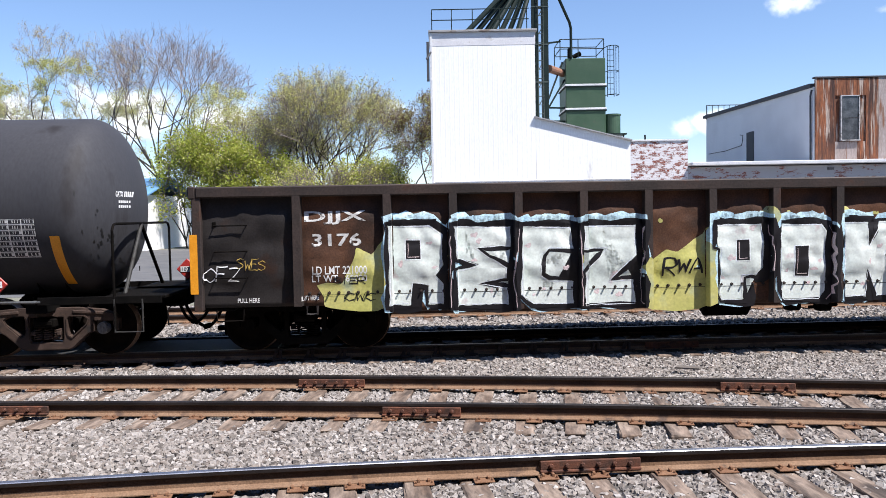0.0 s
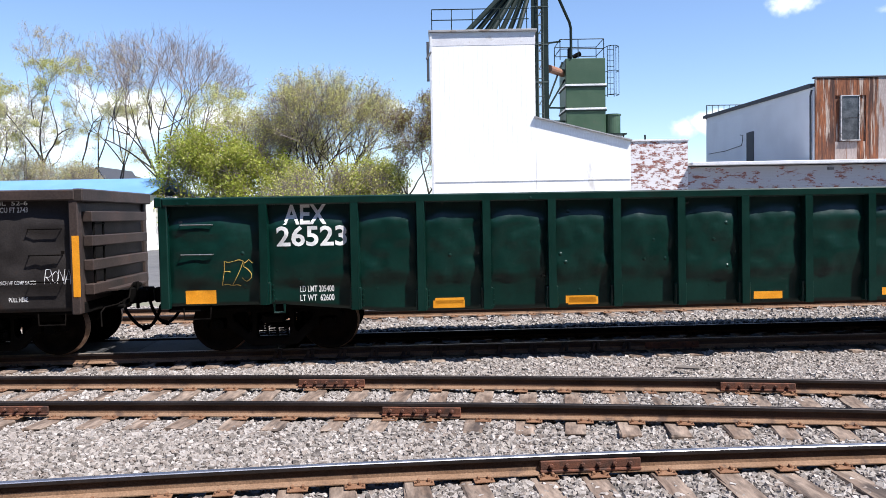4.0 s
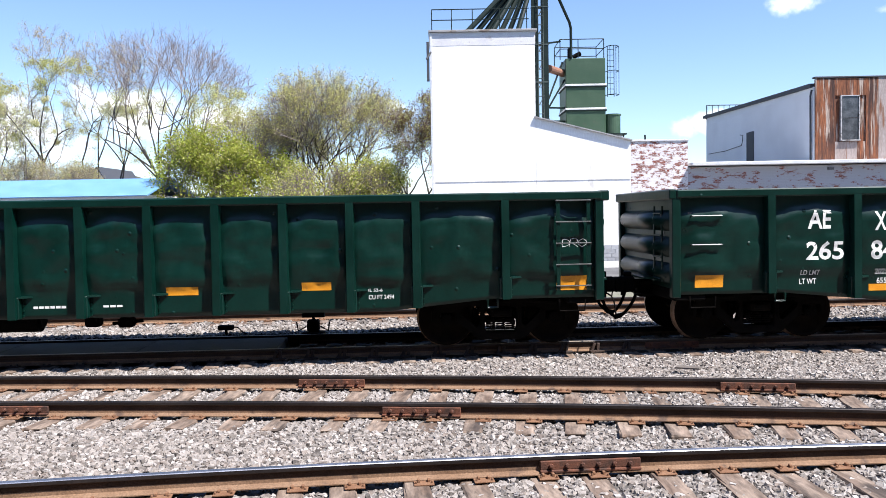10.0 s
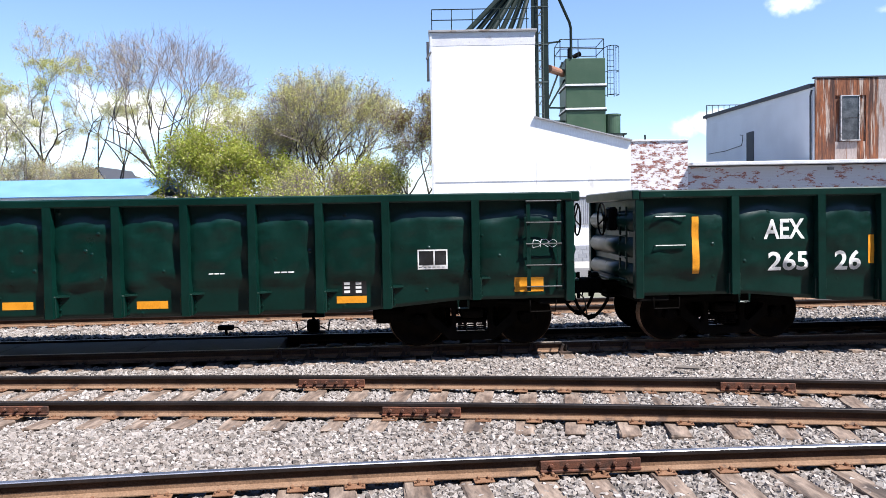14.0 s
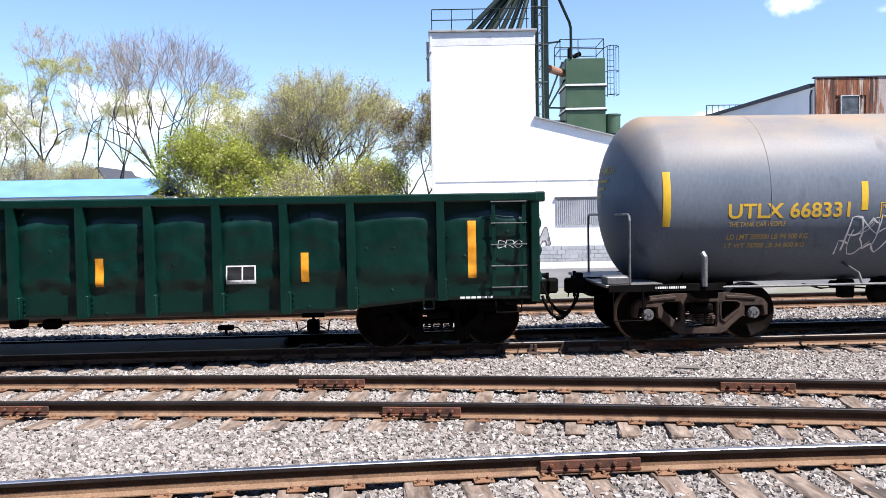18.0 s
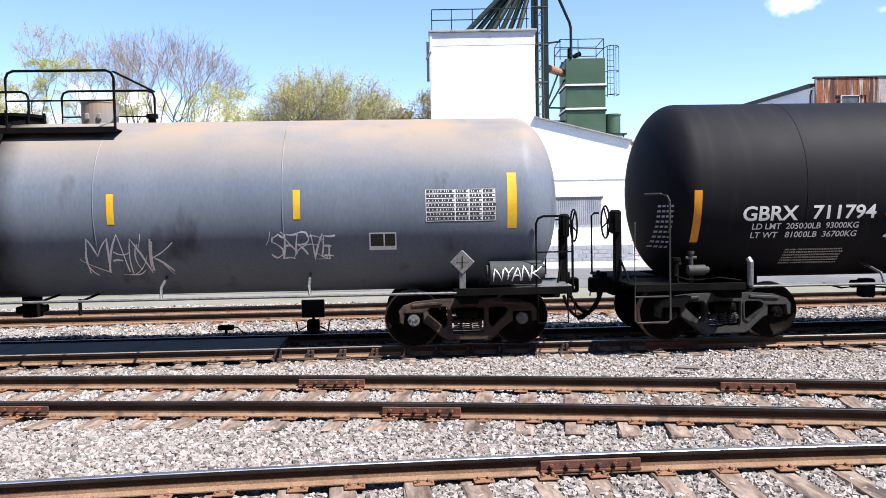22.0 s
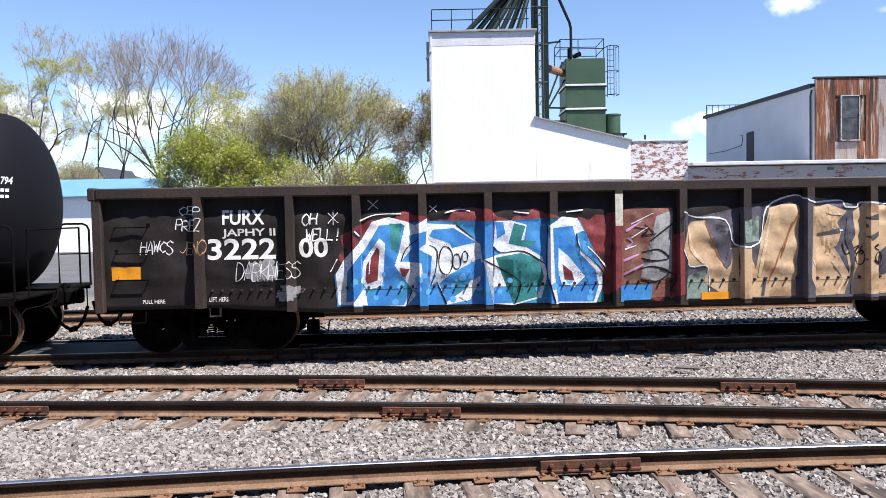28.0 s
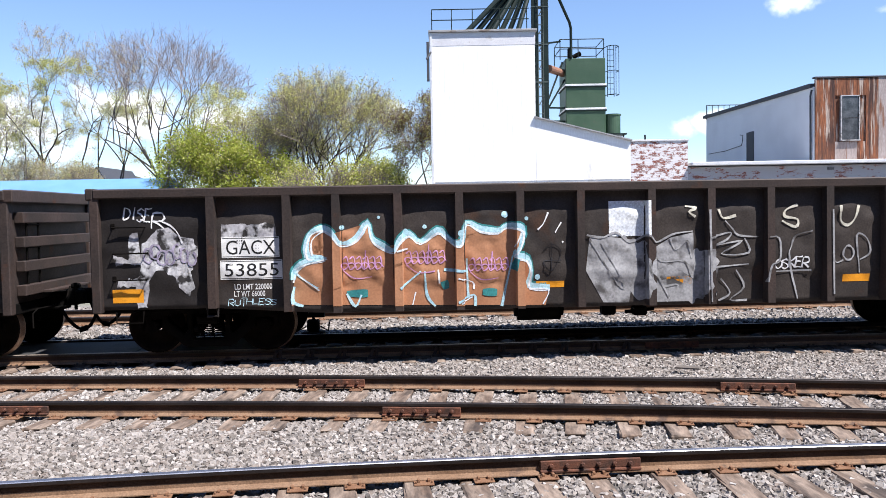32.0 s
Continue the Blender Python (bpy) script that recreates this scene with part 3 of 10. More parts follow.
def flat_part(name, bm, material, parent, label=""):
    """Thin paint: faces the camera's side, kept single."""
    me = bpy.data.meshes.new(name)
    bm.normal_update()
    for f in bm.faces:
        if f.normal.y > 0:
            f.normal_flip()
    bm.to_mesh(me)
    bm.free()
    for m in (material if isinstance(material, (list, tuple)) else [material]):
        me.materials.append(m)
    me.shade_smooth()
    me.set_sharp_from_angle(angle=radians(40))
    ob = new(name, me)
    ob.parent = parent
    if label:
        ob["label"] = label
    return ob


# ---- trucks and couplers ----
WHEEL_R = 0.457


def wheelset_build(bm):
    for s in (-1, 1):
        prof = [(0.10, 0.0), (0.10, 0.07), (0.12, 0.10), (0.36, 0.055), (0.40, 0.02), (WHEEL_R, 0.0), (WHEEL_R + 0.004, 0.105), (WHEEL_R + 0.028, 0.112),
                (WHEEL_R + 0.028, 0.14), (0.39, 0.14), (0.34, 0.115), (0.12, 0.15), (0.10, 0.15)]
        seg = 36
        rings = []
        for k in range(seg):
            a = 2 * math.pi * k / seg
            rings.append([bm.verts.new((r * math.cos(a), s * (0.84 - yy), r * math.sin(a))) for r, yy in prof])
        for k in range(seg):
            a, b = rings[k], rings[(k + 1) % seg]
            for j in range(len(prof)):
                f = bm.faces.new((a[j], b[j], b[(j + 1) % len(prof)], a[(j + 1) % len(prof)]))
                f.material_index = 1 if j in (5, 6, 7) else 0
                f.smooth = True
        rod(bm, (0, s * 0.84, 0), (0, s * 0.97, 0), 0.075, 16)
    rod(bm, (0, -0.84, 0), (0, 0.84, 0), 0.085, 14)


def cap_build(bm):
    rod(bm, (0, -0.10, 0), (0, 0.0, 0), 0.098, 20)
    rod(bm, (0, -0.125, 0), (0, -0.10, 0), 0.085, 20)
    for k in range(3):
        a = 2 * math.pi * k / 3 + 0.4
        rod(bm, (0.055 * math.cos(a), -0.145, 0.055 * math.sin(a)), (0.055 * math.cos(a), -0.12, 0.055 * math.sin(a)), 0.017, 6)
    rod(bm, (0, -0.135, 0), (0, -0.12, 0), 0.022, 8)


def side_frame_build(bm):
    """A cast side frame about y 0: one curved plate with jaws, two triangular windows and the spring opening."""
    half = [(0.0, 0.79), (0.46, 0.79), (0.86, 0.755), (1.06, 0.69), (1.13, 0.60), (1.13, 0.42), (1.06, 0.40), (1.035, 0.57), (0.745, 0.57), (0.735, 0.41),
            (0.66, 0.37), (0.52, 0.25), (0.42, 0.15), (0.34, 0.115), (0.0, 0.115)]
    outline = half + [(-x, z) for x, z in half[-2:0:-1]]
    tri = [(0.36, 0.66), (0.60, 0.655), (0.655, 0.61), (0.63, 0.54), (0.40, 0.33), (0.35, 0.36), (0.335, 0.42), (0.335, 0.63)]
    holes = [tri, [(-x, z) for x, z in tri], [(-0.24, 0.24), (0.24, 0.24), (0.26, 0.30), (0.26, 0.64), (-0.26, 0.64), (-0.26, 0.30)]]
    fronts = []
    for loop in (outline, *holes):
        rows = [[bm.verts.new((x, y, z)) for x, z in loop] for y in (-0.085, 0.085)]
        n = len(loop)
        for k in range(n):
            bm.faces.new((rows[0][k], rows[0][(k + 1) % n], rows[1][(k + 1) % n], rows[1][k]))
        fronts.append(rows)
    for side in (0, 1):
        edges = [bm.edges.get((r[side][k], r[side][(k + 1) % len(r[side])])) for r in fronts for k in range(len(r[side]))]
        bmesh.ops.triangle_fill(bm, edges=edges, use_beauty=True)
    sharp = [e for e in bm.edges if len(e.link_faces) == 2 and e.calc_face_angle(0) > 1.2 and abs(e.verts[0].co.y - e.verts[1].co.y) < 0.01]
    bmesh.ops.bevel(bm, geom=sharp, offset=0.018, segments=2, affect="EDGES")
    for s in (-1, 1):
        bar(bm, (s * 0.42, 0.735), (s * 0.92, 0.70), 0.05, -0.105, -0.08, 0.01)
    box(bm, -0.14, 0.14, -0.13, -0.07, 0.66, 0.76, 0.015)
    for x in (-0.2, 0.2):
        box(bm, x - 0.03, x + 0.03, -0.11, 0.085, 0.36, 0.43, 0.008)


def spring_build(bm):
    turns, n = 5.5, 60
    pipe(bm, [(0.068 * math.cos(2 * math.pi * turns * k / n), 0.068 * math.sin(2 * math.pi * turns * k / n), 0.27 + 0.20 * k / n) for k in range(n + 1)], 0.014, 5)


def bolster_build(bm):
    box(bm, -0.19, 0.19, -0.98, 0.98, 0.48, 0.66, 0.03)
    box(bm, -0.17, 0.17, -1.17, -0.98, 0.49, 0.63, 0.02)
    box(bm, -0.13, 0.13, -1.19, -1.15, 0.53, 0.60, 0.01)
    box(bm, -0.15, 0.15, 0.98, 1.16, 0.50, 0.63, 0.02)
    rod(bm, (0, 0, 0.6), (0, 0, 0.78), 0.2, 18)
    for s in (-1, 1):
        box(bm, s * 0.42 - 0.04, s * 0.42 + 0.04, -0.95, 0.95, 0.34, 0.42, 0.01)


def brake_beam_build(bm):
    box(bm, -0.035, 0.035, -0.09, 0.09, 0.32, 0.60, 0.01)


TURNING = []


def truck(car, x, rusty, phase):
    frame_mat = {True: M_TRUCKRUST, False: M_TRUCK, "grey": M_TRUCKGREY}[rusty]
    tr = part("truck", kept("truck_bolster", bolster_build, M_TRUCK), None, car, "two-axle freight truck", at=pose(x, 0, 0))
    fm = kept(("side_frame", rusty), side_frame_build, frame_mat)
    for y in (-1.0, 1.0):
        part("side_frame", fm, None, tr, at=pose(0, y, 0))
        for xs in (-0.16, 0.0, 0.16):
            part("coil_spring", kept(("coil_spring", rusty), spring_build, frame_mat), None, tr, at=pose(xs, y, 0))
        for xs in (-0.375, 0.375):
            part("brake_shoe", kept("brake_shoe", brake_beam_build, M_TRUCK), None, tr, at=pose(xs, y * 0.77, 0))
    for k, s in enumerate((-0.889, 0.889)):
        if "wheelset" not in MESHES:
            bmw = bmesh.new()
            wheelset_build(bmw)
            MESHES["wheelset"] = mesh_from(bmw, "wheelset", [M_WHEEL, M_TREAD])
        ws = part("wheelset", MESHES["wheelset"], None, tr, "steel wheels on an axle", at=pose(s, 0, WHEEL_R))
        TURNING.append((ws, s, phase + 70 * k))
        cap = kept(("bearing_cap", rusty), cap_build, M_CAP if rusty is True else M_TRUCK)
        for y, turn in ((-0.985, 0), (0.985, 180)):
            part("bearing_cap", cap, None, tr, at=pose(s, y, WHEEL_R, 0, 0, turn))


def coupler_build(bm):
    box(bm, -0.62, 0.0, -0.09, 0.09, 0.80, 0.96, 0.02)
    box(bm, -0.02, 0.20, -0.16, 0.12, 0.74, 1.02, 0.03)
    box(bm, 0.16, 0.36, -0.02, 0.15, 0.75, 1.01, 0.03)
    box(bm, 0.14, 0.32, -0.20, -0.10, 0.76, 1.0, 0.03)
    rod(bm, (0.14, -0.14, 0.66), (0.14, -0.14, 1.12), 0.03, 8)
    box(bm, -0.35, -0.05, -0.34, 0.34, 0.70, 0.74, 0.01)
    box(bm, 0.02, 0.16, -0.06, 0.06, 1.02, 1.10, 0.02)


def hose_build(bm):
    n = 14
    pipe(bm, [(0.0 + 0.62 * k / n, -0.42 + 0.12 * math.sin(math.pi * k / n), 0.74 - 0.40 * math.sin(math.pi * k / n) ** 0.8) for k in range(n + 1)], 0.028, 7)
    rod(bm, (0.26, -0.32, 0.33), (0.38, -0.30, 0.36), 0.045, 8)


def lever_build(bm):
    pipe(bm, [(0.03, -0.10, 1.06), (0.05, -0.3, 0.86), (0.02, -0.75, 0.80), (-0.02, -1.20, 0.80), (-0.02, -1.36, 0.74), (0.0, -1.40, 0.52)], 0.013, 6)


def couplers(car, end):
    for s in (-1, 1):
        m = pose(s * end, 0, 0, 0, 0, 0 if s > 0 else 180)
        part("coupler", kept("coupler", coupler_build, M_DARK), None, car, "knuckle coupler", at=m)
        part("air_hose", kept("air_hose", hose_build, M_DARK, True), None, car, "black rubber air hose", at=m)
        part("uncoupling_lever", kept("uncoupling_lever", lever_build, M_TRUCK), None, car, at=m)


def brake_wheel_build(bm):
    n = 28
    pipe(bm, [(0, 0.27 * math.cos(2 * math.pi * k / n), 0.27 * math.sin(2 * math.pi * k / n)) for k in range(n + 1)], 0.016, 6)
    for k in range(4):
        a = math.pi / 2 * k + 0.4
        rod(bm, (-0.04, 0, 0), (0, 0.27 * math.cos(a), 0.27 * math.sin(a)), 0.013, 6)
    rod(bm, (-0.16, 0, 0), (-0.02, 0, 0), 0.03, 8)
    box(bm, -0.24, -0.10, -0.14, 0.14, -0.2, 0.2, 0.03)


# ---- gondola cars ----
HALF = 8.06
EVEN_POSTS = tuple(1.03 * k for k in range(-5, 6))
POSTS_A = (-6.55, *EVEN_POSTS, 6.55)
POSTS_J = (-6.32, -5.16, -4.40, -3.44, -2.48, -1.52, -0.565, 0.565, 1.52, 2.48, 3.44, 4.40, 5.16, 6.32)


def belly(x, low, high):
    """The lower edge of the side: deeper between the trucks."""
    k = min(1.0, max(0.0, (6.3 - abs(x)) / 1.6))
    return high + (low - high) * k


class Gondola:
    """Sizes of one car's side, and its outer surface."""

    def __init__(self, posts, top, chord, low, high, bulge, crease, seed):
        self.posts, self.top, self.chord, self.low, self.high = posts, top, chord, low, high
        self.bulge, self.crease, self.seed = bulge, crease, seed
        edges = [-HALF, *posts, HALF]
        self.panels = list(zip(edges, edges[1:]))
        self.grid = {}

    def sheet_y(self, x, z):
        """The built sheet between its 16 x 24 grid points, so that paint lies flush on it."""
        for n, (a, b) in enumerate(self.panels):
            if a <= x <= b:
                u = (x - a) / (b - a) * 16
                i = min(15, int(u))
                zb, zt = belly(x, self.low, self.high), self.top - 0.04
                v = min(24.0, max(0.0, (z - zb) / (zt - zb) * 24))
                j = min(23, int(v))
                ys = []
                for p, q in ((i, j), (i + 1, j), (i, j + 1), (i + 1, j + 1)):
                    if (n, p, q) not in self.grid:
                        xx = a + (b - a) * p / 16
                        zz = belly(xx, self.low, self.high)
                        self.grid[n, p, q] = self.panel_y(min(max(xx, a + 0.002), b - 0.002), zz + (zt - zz) * q / 24)
                    ys.append(self.grid[n, p, q])
                fu, fv = u - i, v - j
                return (ys[0] * (1 - fu) + ys[1] * fu) * (1 - fv) + (ys[2] * (1 - fu) + ys[3] * fu) * fv
        return -1.475

    def panel_y(self, x, z):
        for a, b in self.panels:
            if a <= x <= b:
                u = (2 * x - a - b) / (b - a)
                zt = self.top - self.chord
                v = (z - self.crease) / max(0.1, zt - self.crease)
                pillow = 0.0
                if 0 < v < 1:
                    arch = 0.90 - 0.10 * u * u
                    e = min(1.0, v / 0.16) * min(1.0, max(0.0, (arch - v) / 0.10))
                    pillow = max(0.0, 1 - abs(u) ** 5 * 1.1) ** 0.6 * (e * e * (3 - 2 * e))
                nz = noise.noise(Vector((x * 2.3 + self.seed * 7, z * 3.1, self.seed))) * 0.6 + noise.noise(Vector((x * 5.1, z * 6.3, self.seed * 3.0))) * 0.4
                fine = noise.noise(Vector((x * 6.0, z * 5.5, self.seed * 5.0)))
                return -1.475 - self.bulge * pillow * (1 + 0.6 * nz) - (0.026 * nz + 0.014 * fine) * (1 if pillow > 0.05 else 0.2)
        return -1.475

    def depth(self, x, z):
        if abs(x) > HALF - 0.09:
            return -1.592
        for p in self.posts:
            off = abs(x - p)
            if off < 0.0772:
                low = belly(p, self.low, self.high) + 0.01
                front = -1.64 + 0.03 * min(1.0, max(0.0, (z - low) / (self.top - 0.10 - low)))
                return front if off < 0.0606 else front + (-1.475 - front) * (off - 0.0606) / 0.0166
        return self.sheet_y(min(max(x, -HALF), HALF), z)

    def cuts(self):
        cols = [p + s for p in self.posts for s in (-0.0772, -0.0605, 0.0605, 0.0772)]
        cols += [a + (b - a) * i / 32 for a, b in self.panels for i in range(1, 32)]
        return cols, [self.low + (self.top - 0.04 - self.low) * j / 48 for j in range(49)]


def panel_mesh(g, a, b, far=False):
    bm = bmesh.new()
    nxs, nzs = 16, 24
    rows = []
    for j in range(nzs + 1):
        row = []
        for i in range(nxs + 1):
            x = a + (b - a) * i / nxs
            zb, zt = belly(x, g.low, g.high), g.top - 0.04
            z = zb + (zt - zb) * j / nzs
            xx = min(max(x, a + 0.002), b - 0.002)
            row.append((bm.verts.new((x, g.panel_y(xx, z), z)), bm.verts.new((x, -1.395, z))))
        rows.append(row)
    for j in range(nzs):
        for i in range(nxs):
            p, q, r, s = rows[j][i], rows[j][i + 1], rows[j + 1][i + 1], rows[j + 1][i]
            f = bm.faces.new((p[0], q[0], r[0], s[0]))
            f.smooth = True
            bm.faces.new((p[1], s[1], r[1], q[1]))
    for i in range(nxs):
        p, q = rows[0][i], rows[0][i + 1]
        bm.faces.new((p[0], p[1], q[1], q[0]))
        p, q = rows[-1][i], rows[-1][i + 1]
        bm.faces.new((p[0], q[0], q[1], p[1]))
    return bm


def post_build(low, top, gusset):
    def build(bm):
        vs = []
        for z in (low, top):
            for x, y in ((-0.076, -1.47), (-0.06, -1.64), (0.06, -1.64), (0.076, -1.47)):
                vs.append(bm.verts.new((x, y if z == low else (-1.61 if y < -1.5 else y), z)))
        for k in range(3):
            bm.faces.new((vs[k], vs[k + 1], vs[k + 5], vs[k + 4]))
        bm.faces.new((vs[3], vs[2], vs[1], vs[0]))
        bm.faces.new((vs[4], vs[5], vs[6], vs[7]))
        if gusset:
            box(bm, -0.092, 0.092, -1.592, -1.465, low, low + 0.34, 0.012)
    return build


def rivets_build(bm):
    rod(bm, (0.112, -1.50, 0.0), (0.112, -1.46, 0.0), 0.017, 6)


def grab_build(w):
    def build(bm):
        pipe(bm, [(-w / 2, 0.0, 0.0), (-w / 2 + 0.01, -0.085, 0.0), (w / 2 - 0.01, -0.085, 0.0), (w / 2, 0.0, 0.0)], 0.012, 6)
        for s in (-1, 1):
            box(bm, s * w / 2 - 0.03, s * w / 2 + 0.03, -0.012, 0.005, -0.02, 0.06, 0.003)
    return build


def stirrup_build(bm):
    pipe(bm, [(-0.21, 0, 0.18), (-0.20, -0.01, 0.0), (0.20, -0.01, 0.0), (0.21, 0, 0.18)], 0.014, 6)


def reservoir_build(bm):
    rod(bm, (-0.36, -0.65, 0.56), (0.36, -0.65, 0.56), 0.2, 18)
    rod(bm, (-0.41, -0.65, 0.56), (0.41, -0.65, 0.56), 0.13, 16)
    for s in (-1, 1):
        box(bm, s * 0.25 - 0.02, s * 0.25 + 0.02, -0.86, -0.44, 0.56, 0.84, 0.004)


def valve_build(bm):
    box(bm, -0.12, 0.12, -0.72, -0.5, 0.42, 0.74, 0.03)
    box(bm, 0.42, 0.66, -0.72, -0.5, 0.40, 0.56, 0.03)
    rod(bm, (0.3, -0.6, 0.46), (0.8, -0.6, 0.50), 0.03, 8)
    rod(bm, (-0.2, -0.5, 0.64), (0.2, -0.5, 0.64), 0.07, 10)
    pipe(bm, [(-0.7, -0.5, 0.66), (-0.4, -0.55, 0.58), (0.0, -0.52, 0.6), (0.5, -0.55, 0.56), (0.9, -0.5, 0.68)], 0.018, 6)


def end_rib_build(bm):
    n = 10
    rows = []
    for y in (-1.30, 1.30):
        rows.append([bm.verts.new((0.13 * math.sin(math.pi * k / n) ** 0.7, y, 0.17 * (k / n - 0.5) * 2)) for k in range(n + 1)])
    for k in range(n):
        bm.faces.new((rows[0][k], rows[0][k + 1], rows[1][k + 1], rows[1][k]))
    bm.faces.new(rows[0])
    bm.faces.new(rows[1][::-1])


def flat_rib_build(bm):
    box(bm, 0, 0.15, -1.30, 1.30, -0.085, 0.085, 0.012)


def bracket_build(bm):
    a = [bm.verts.new(v) for v in ((0, -1.47, 0), (0, -1.59, 0), (0.17, -1.485, 0))]
    b = [bm.verts.new((v.co.x, v.co.y, -0.03)) for v in a]
    bm.faces.new(a)
    bm.faces.new(b[::-1])
    for k in range(3):
        bm.faces.new((a[k], b[k], b[(k + 1) % 3], a[(k + 1) % 3]))


def gondola(label, at, g, paint, panel_paint, chord_paint, green, wheel_end, seed, brackets=False, gear=-1.4):
    rnd = random.Random(seed)
    car = thing("gondola_car", label, "railway wagon", on_track(at), group="cars of the freight train")
    for k, (a, b) in enumerate(g.panels):
        part("side_panel", panel_mesh(g, a, b), panel_paint if (not green and k not in (0, len(g.panels) - 1)) else paint, car)
    bm = bmesh.new()
    box(bm, -HALF, HALF, 1.395, 1.45, g.high - 0.05, g.top - 0.02, 0.004)
    part("far_side_wall", bm, paint, car)
    for p in g.posts:
        low = belly(p, g.low, g.high)
        key = ("side_post", green, round(low, 3), g.top)
        part("side_post", kept(key, post_build(low + 0.01, g.top - 0.10, green), paint if green else chord_paint), None, car, at=pose(p, 0, 0))
        part("side_post", kept(key, post_build(low + 0.01, g.top - 0.10, green), paint if green else chord_paint), None, car, at=pose(p, 0, 0, 0, 0, 180))
        if green:
            if brackets:
                part("tie_bracket", kept("tie_bracket", bracket_build, paint), None, car, at=pose(p + 0.09, 0, low + 0.36))
            for k in range(4):
                part("rivet", kept("rivet", rivets_build, paint), None, car, at=pose(p, 0, low + 0.05 + 0.085 * k))
    for y0, y1 in ((-1.612, -1.40), (1.40, 1.612)):
        bm = bmesh.new()
        box(bm, -HALF - 0.02, HALF + 0.02, y0, y1, g.top - g.chord, g.top, 0.02)
        part("top_chord", bm, chord_paint, car)
    for s in (-1, 1):
        bm = bmesh.new()
        box(bm, s * HALF - 0.02, s * HALF + 0.14 * s, -1.60, 1.60, g.top - g.chord - 0.02, g.top + 0.012, 0.02)
        part("end_chord", bm, chord_paint, car)
        bm = bmesh.new()
        box(bm, s * (HALF - 0.03), s * HALF, -1.42, 1.42, g.high, g.top - 0.03, 0.004)
        end = part("end_wall", bm, paint if green else chord_paint, car)
        for zc in (1.15, 1.58, 2.01) if green else (1.10, 1.48, 1.86, 2.24):
            part("end_rib", kept(("end_rib", green), end_rib_build if green else flat_rib_build, paint if green else chord_paint, green), None, end,
                 at=pose(s * HALF, 0, zc, 0, 0, 0 if s > 0 else 180))
        for y in (-1.515, 1.515):
            bm = bmesh.new()
            box(bm, s * HALF - 0.09, s * HALF + 0.05, y - 0.075, y + 0.075, g.high - 0.04, g.top - 0.05, 0.015)
            part("corner_post", bm, paint if green else chord_paint, car)
        bm = bmesh.new()
        box(bm, s * (HALF - 0.5), s * (HALF + 0.02), -1.45, 1.45, 0.72, 0.9, 0.02)
        part("end_sill", bm, M_DARK, car)
        # steps and grab irons
        for y, turn in ((-1.47, 0), (1.47, 180)):
            part("stirrup_step", kept("stirrup_step", stirrup_build, M_CHROME if green else M_TRUCK), None, car, at=pose(s * 7.62, y, g.high - 0.21, 0, 0, turn))
        if green and s > 0:
            for y, turn in ((-1.535, 0), (1.50, 180)):
                bm = bmesh.new()
                for xx in (-0.24, 0.24):
                    box(bm, xx - 0.03, xx + 0.03, -0.075, -0.06, 0.95, 2.38, 0.004)
                    for zz in (1.0, 2.3):
                        box(bm, xx - 0.02, xx + 0.02, -0.07, 0.08, zz - 0.02, zz + 0.02)
                lad = part("ladder", bm, paint, car, "green side ladder", at=pose(7.62, y, 0, 0, 0, turn))
                for k in range(5):
                    bm = bmesh.new()
                    rod(bm, (-0.28, -0.085, 1.02 + 0.335 * k), (0.28, -0.085, 1.02 + 0.335 * k), 0.010, 6)
                    part("rung", bm, M_CHROME, lad)
        else:
            for k, zz in enumerate((1.25, 1.66, 2.06) if not green else (1.62, 2.08)):
                part("grab_iron", kept(("grab_iron", green), grab_build(0.5), M_CHROME if green else M_TRUCK), None, car,
                     at=pose(s * 7.58, -1.487, zz))
                part("grab_iron", kept(("grab_iron", green), grab_build(0.5), M_CHROME if green else M_TRUCK), None, car,
                     at=pose(s * 7.58, 1.44, zz, 0, 0, 180))
        bm = bmesh.new()
        for xx in (-0.72, -1.12):
            rod(bm, (s * (HALF + 0.10), xx, 1.0), (s * (HALF + 0.10), xx, 2.25), 0.018, 6)
        for k in range(4):
            rod(bm, (s * (HALF + 0.12), -1.12, 1.05 + 0.36 * k), (s * (HALF + 0.12), -0.72, 1.05 + 0.36 * k), 0.013, 6)
        part("end_ladder", bm, M_DARK if not green else paint, car)
        bm = bmesh.new()
        box(bm, s * (HALF + 0.0), s * (HALF + 0.30), -0.75, 0.75, 1.02, 1.06, 0.006)
        part("end_platform", bm, chord_paint if not green else paint, car)
        # jacking pad and lift shackle
        bm = bmesh.new()
        pipe(bm, [(s * 6.35 - 0.08, -1.47, g.high), (s * 6.35 - 0.08, -1.47, g.high - 0.13), (s * 6.35 + 0.08, -1.47, g.high - 0.13), (s * 6.35 + 0.08, -1.47, g.high)], 0.022, 6)
        part("lifting_shackle", bm, paint, car)
        truck(car, s * 6.52, False, rnd.uniform(0, 360))
    bm = bmesh.new()
    box(bm, -HALF + 0.03, HALF - 0.03, -1.39, 1.39, 0.94, 1.0)
    part("floor", bm, M_DARK, car)
    bm = bmesh.new()
    box(bm, -HALF - 0.2, HALF + 0.2, -0.2, 0.2, 0.66, 0.95, 0.01)
    part("centre_sill", bm, M_DARK, car)
    bm = bmesh.new()
    for p in g.posts:
        box(bm, p - 0.05, p + 0.05, -1.38, 1.38, 0.80, 0.94)
    part("cross_bearer", bm, M_DARK, car)
    part("air_reservoir", kept("air_reservoir", reservoir_build, M_DARK), None, car, at=pose(gear, 0, 0))
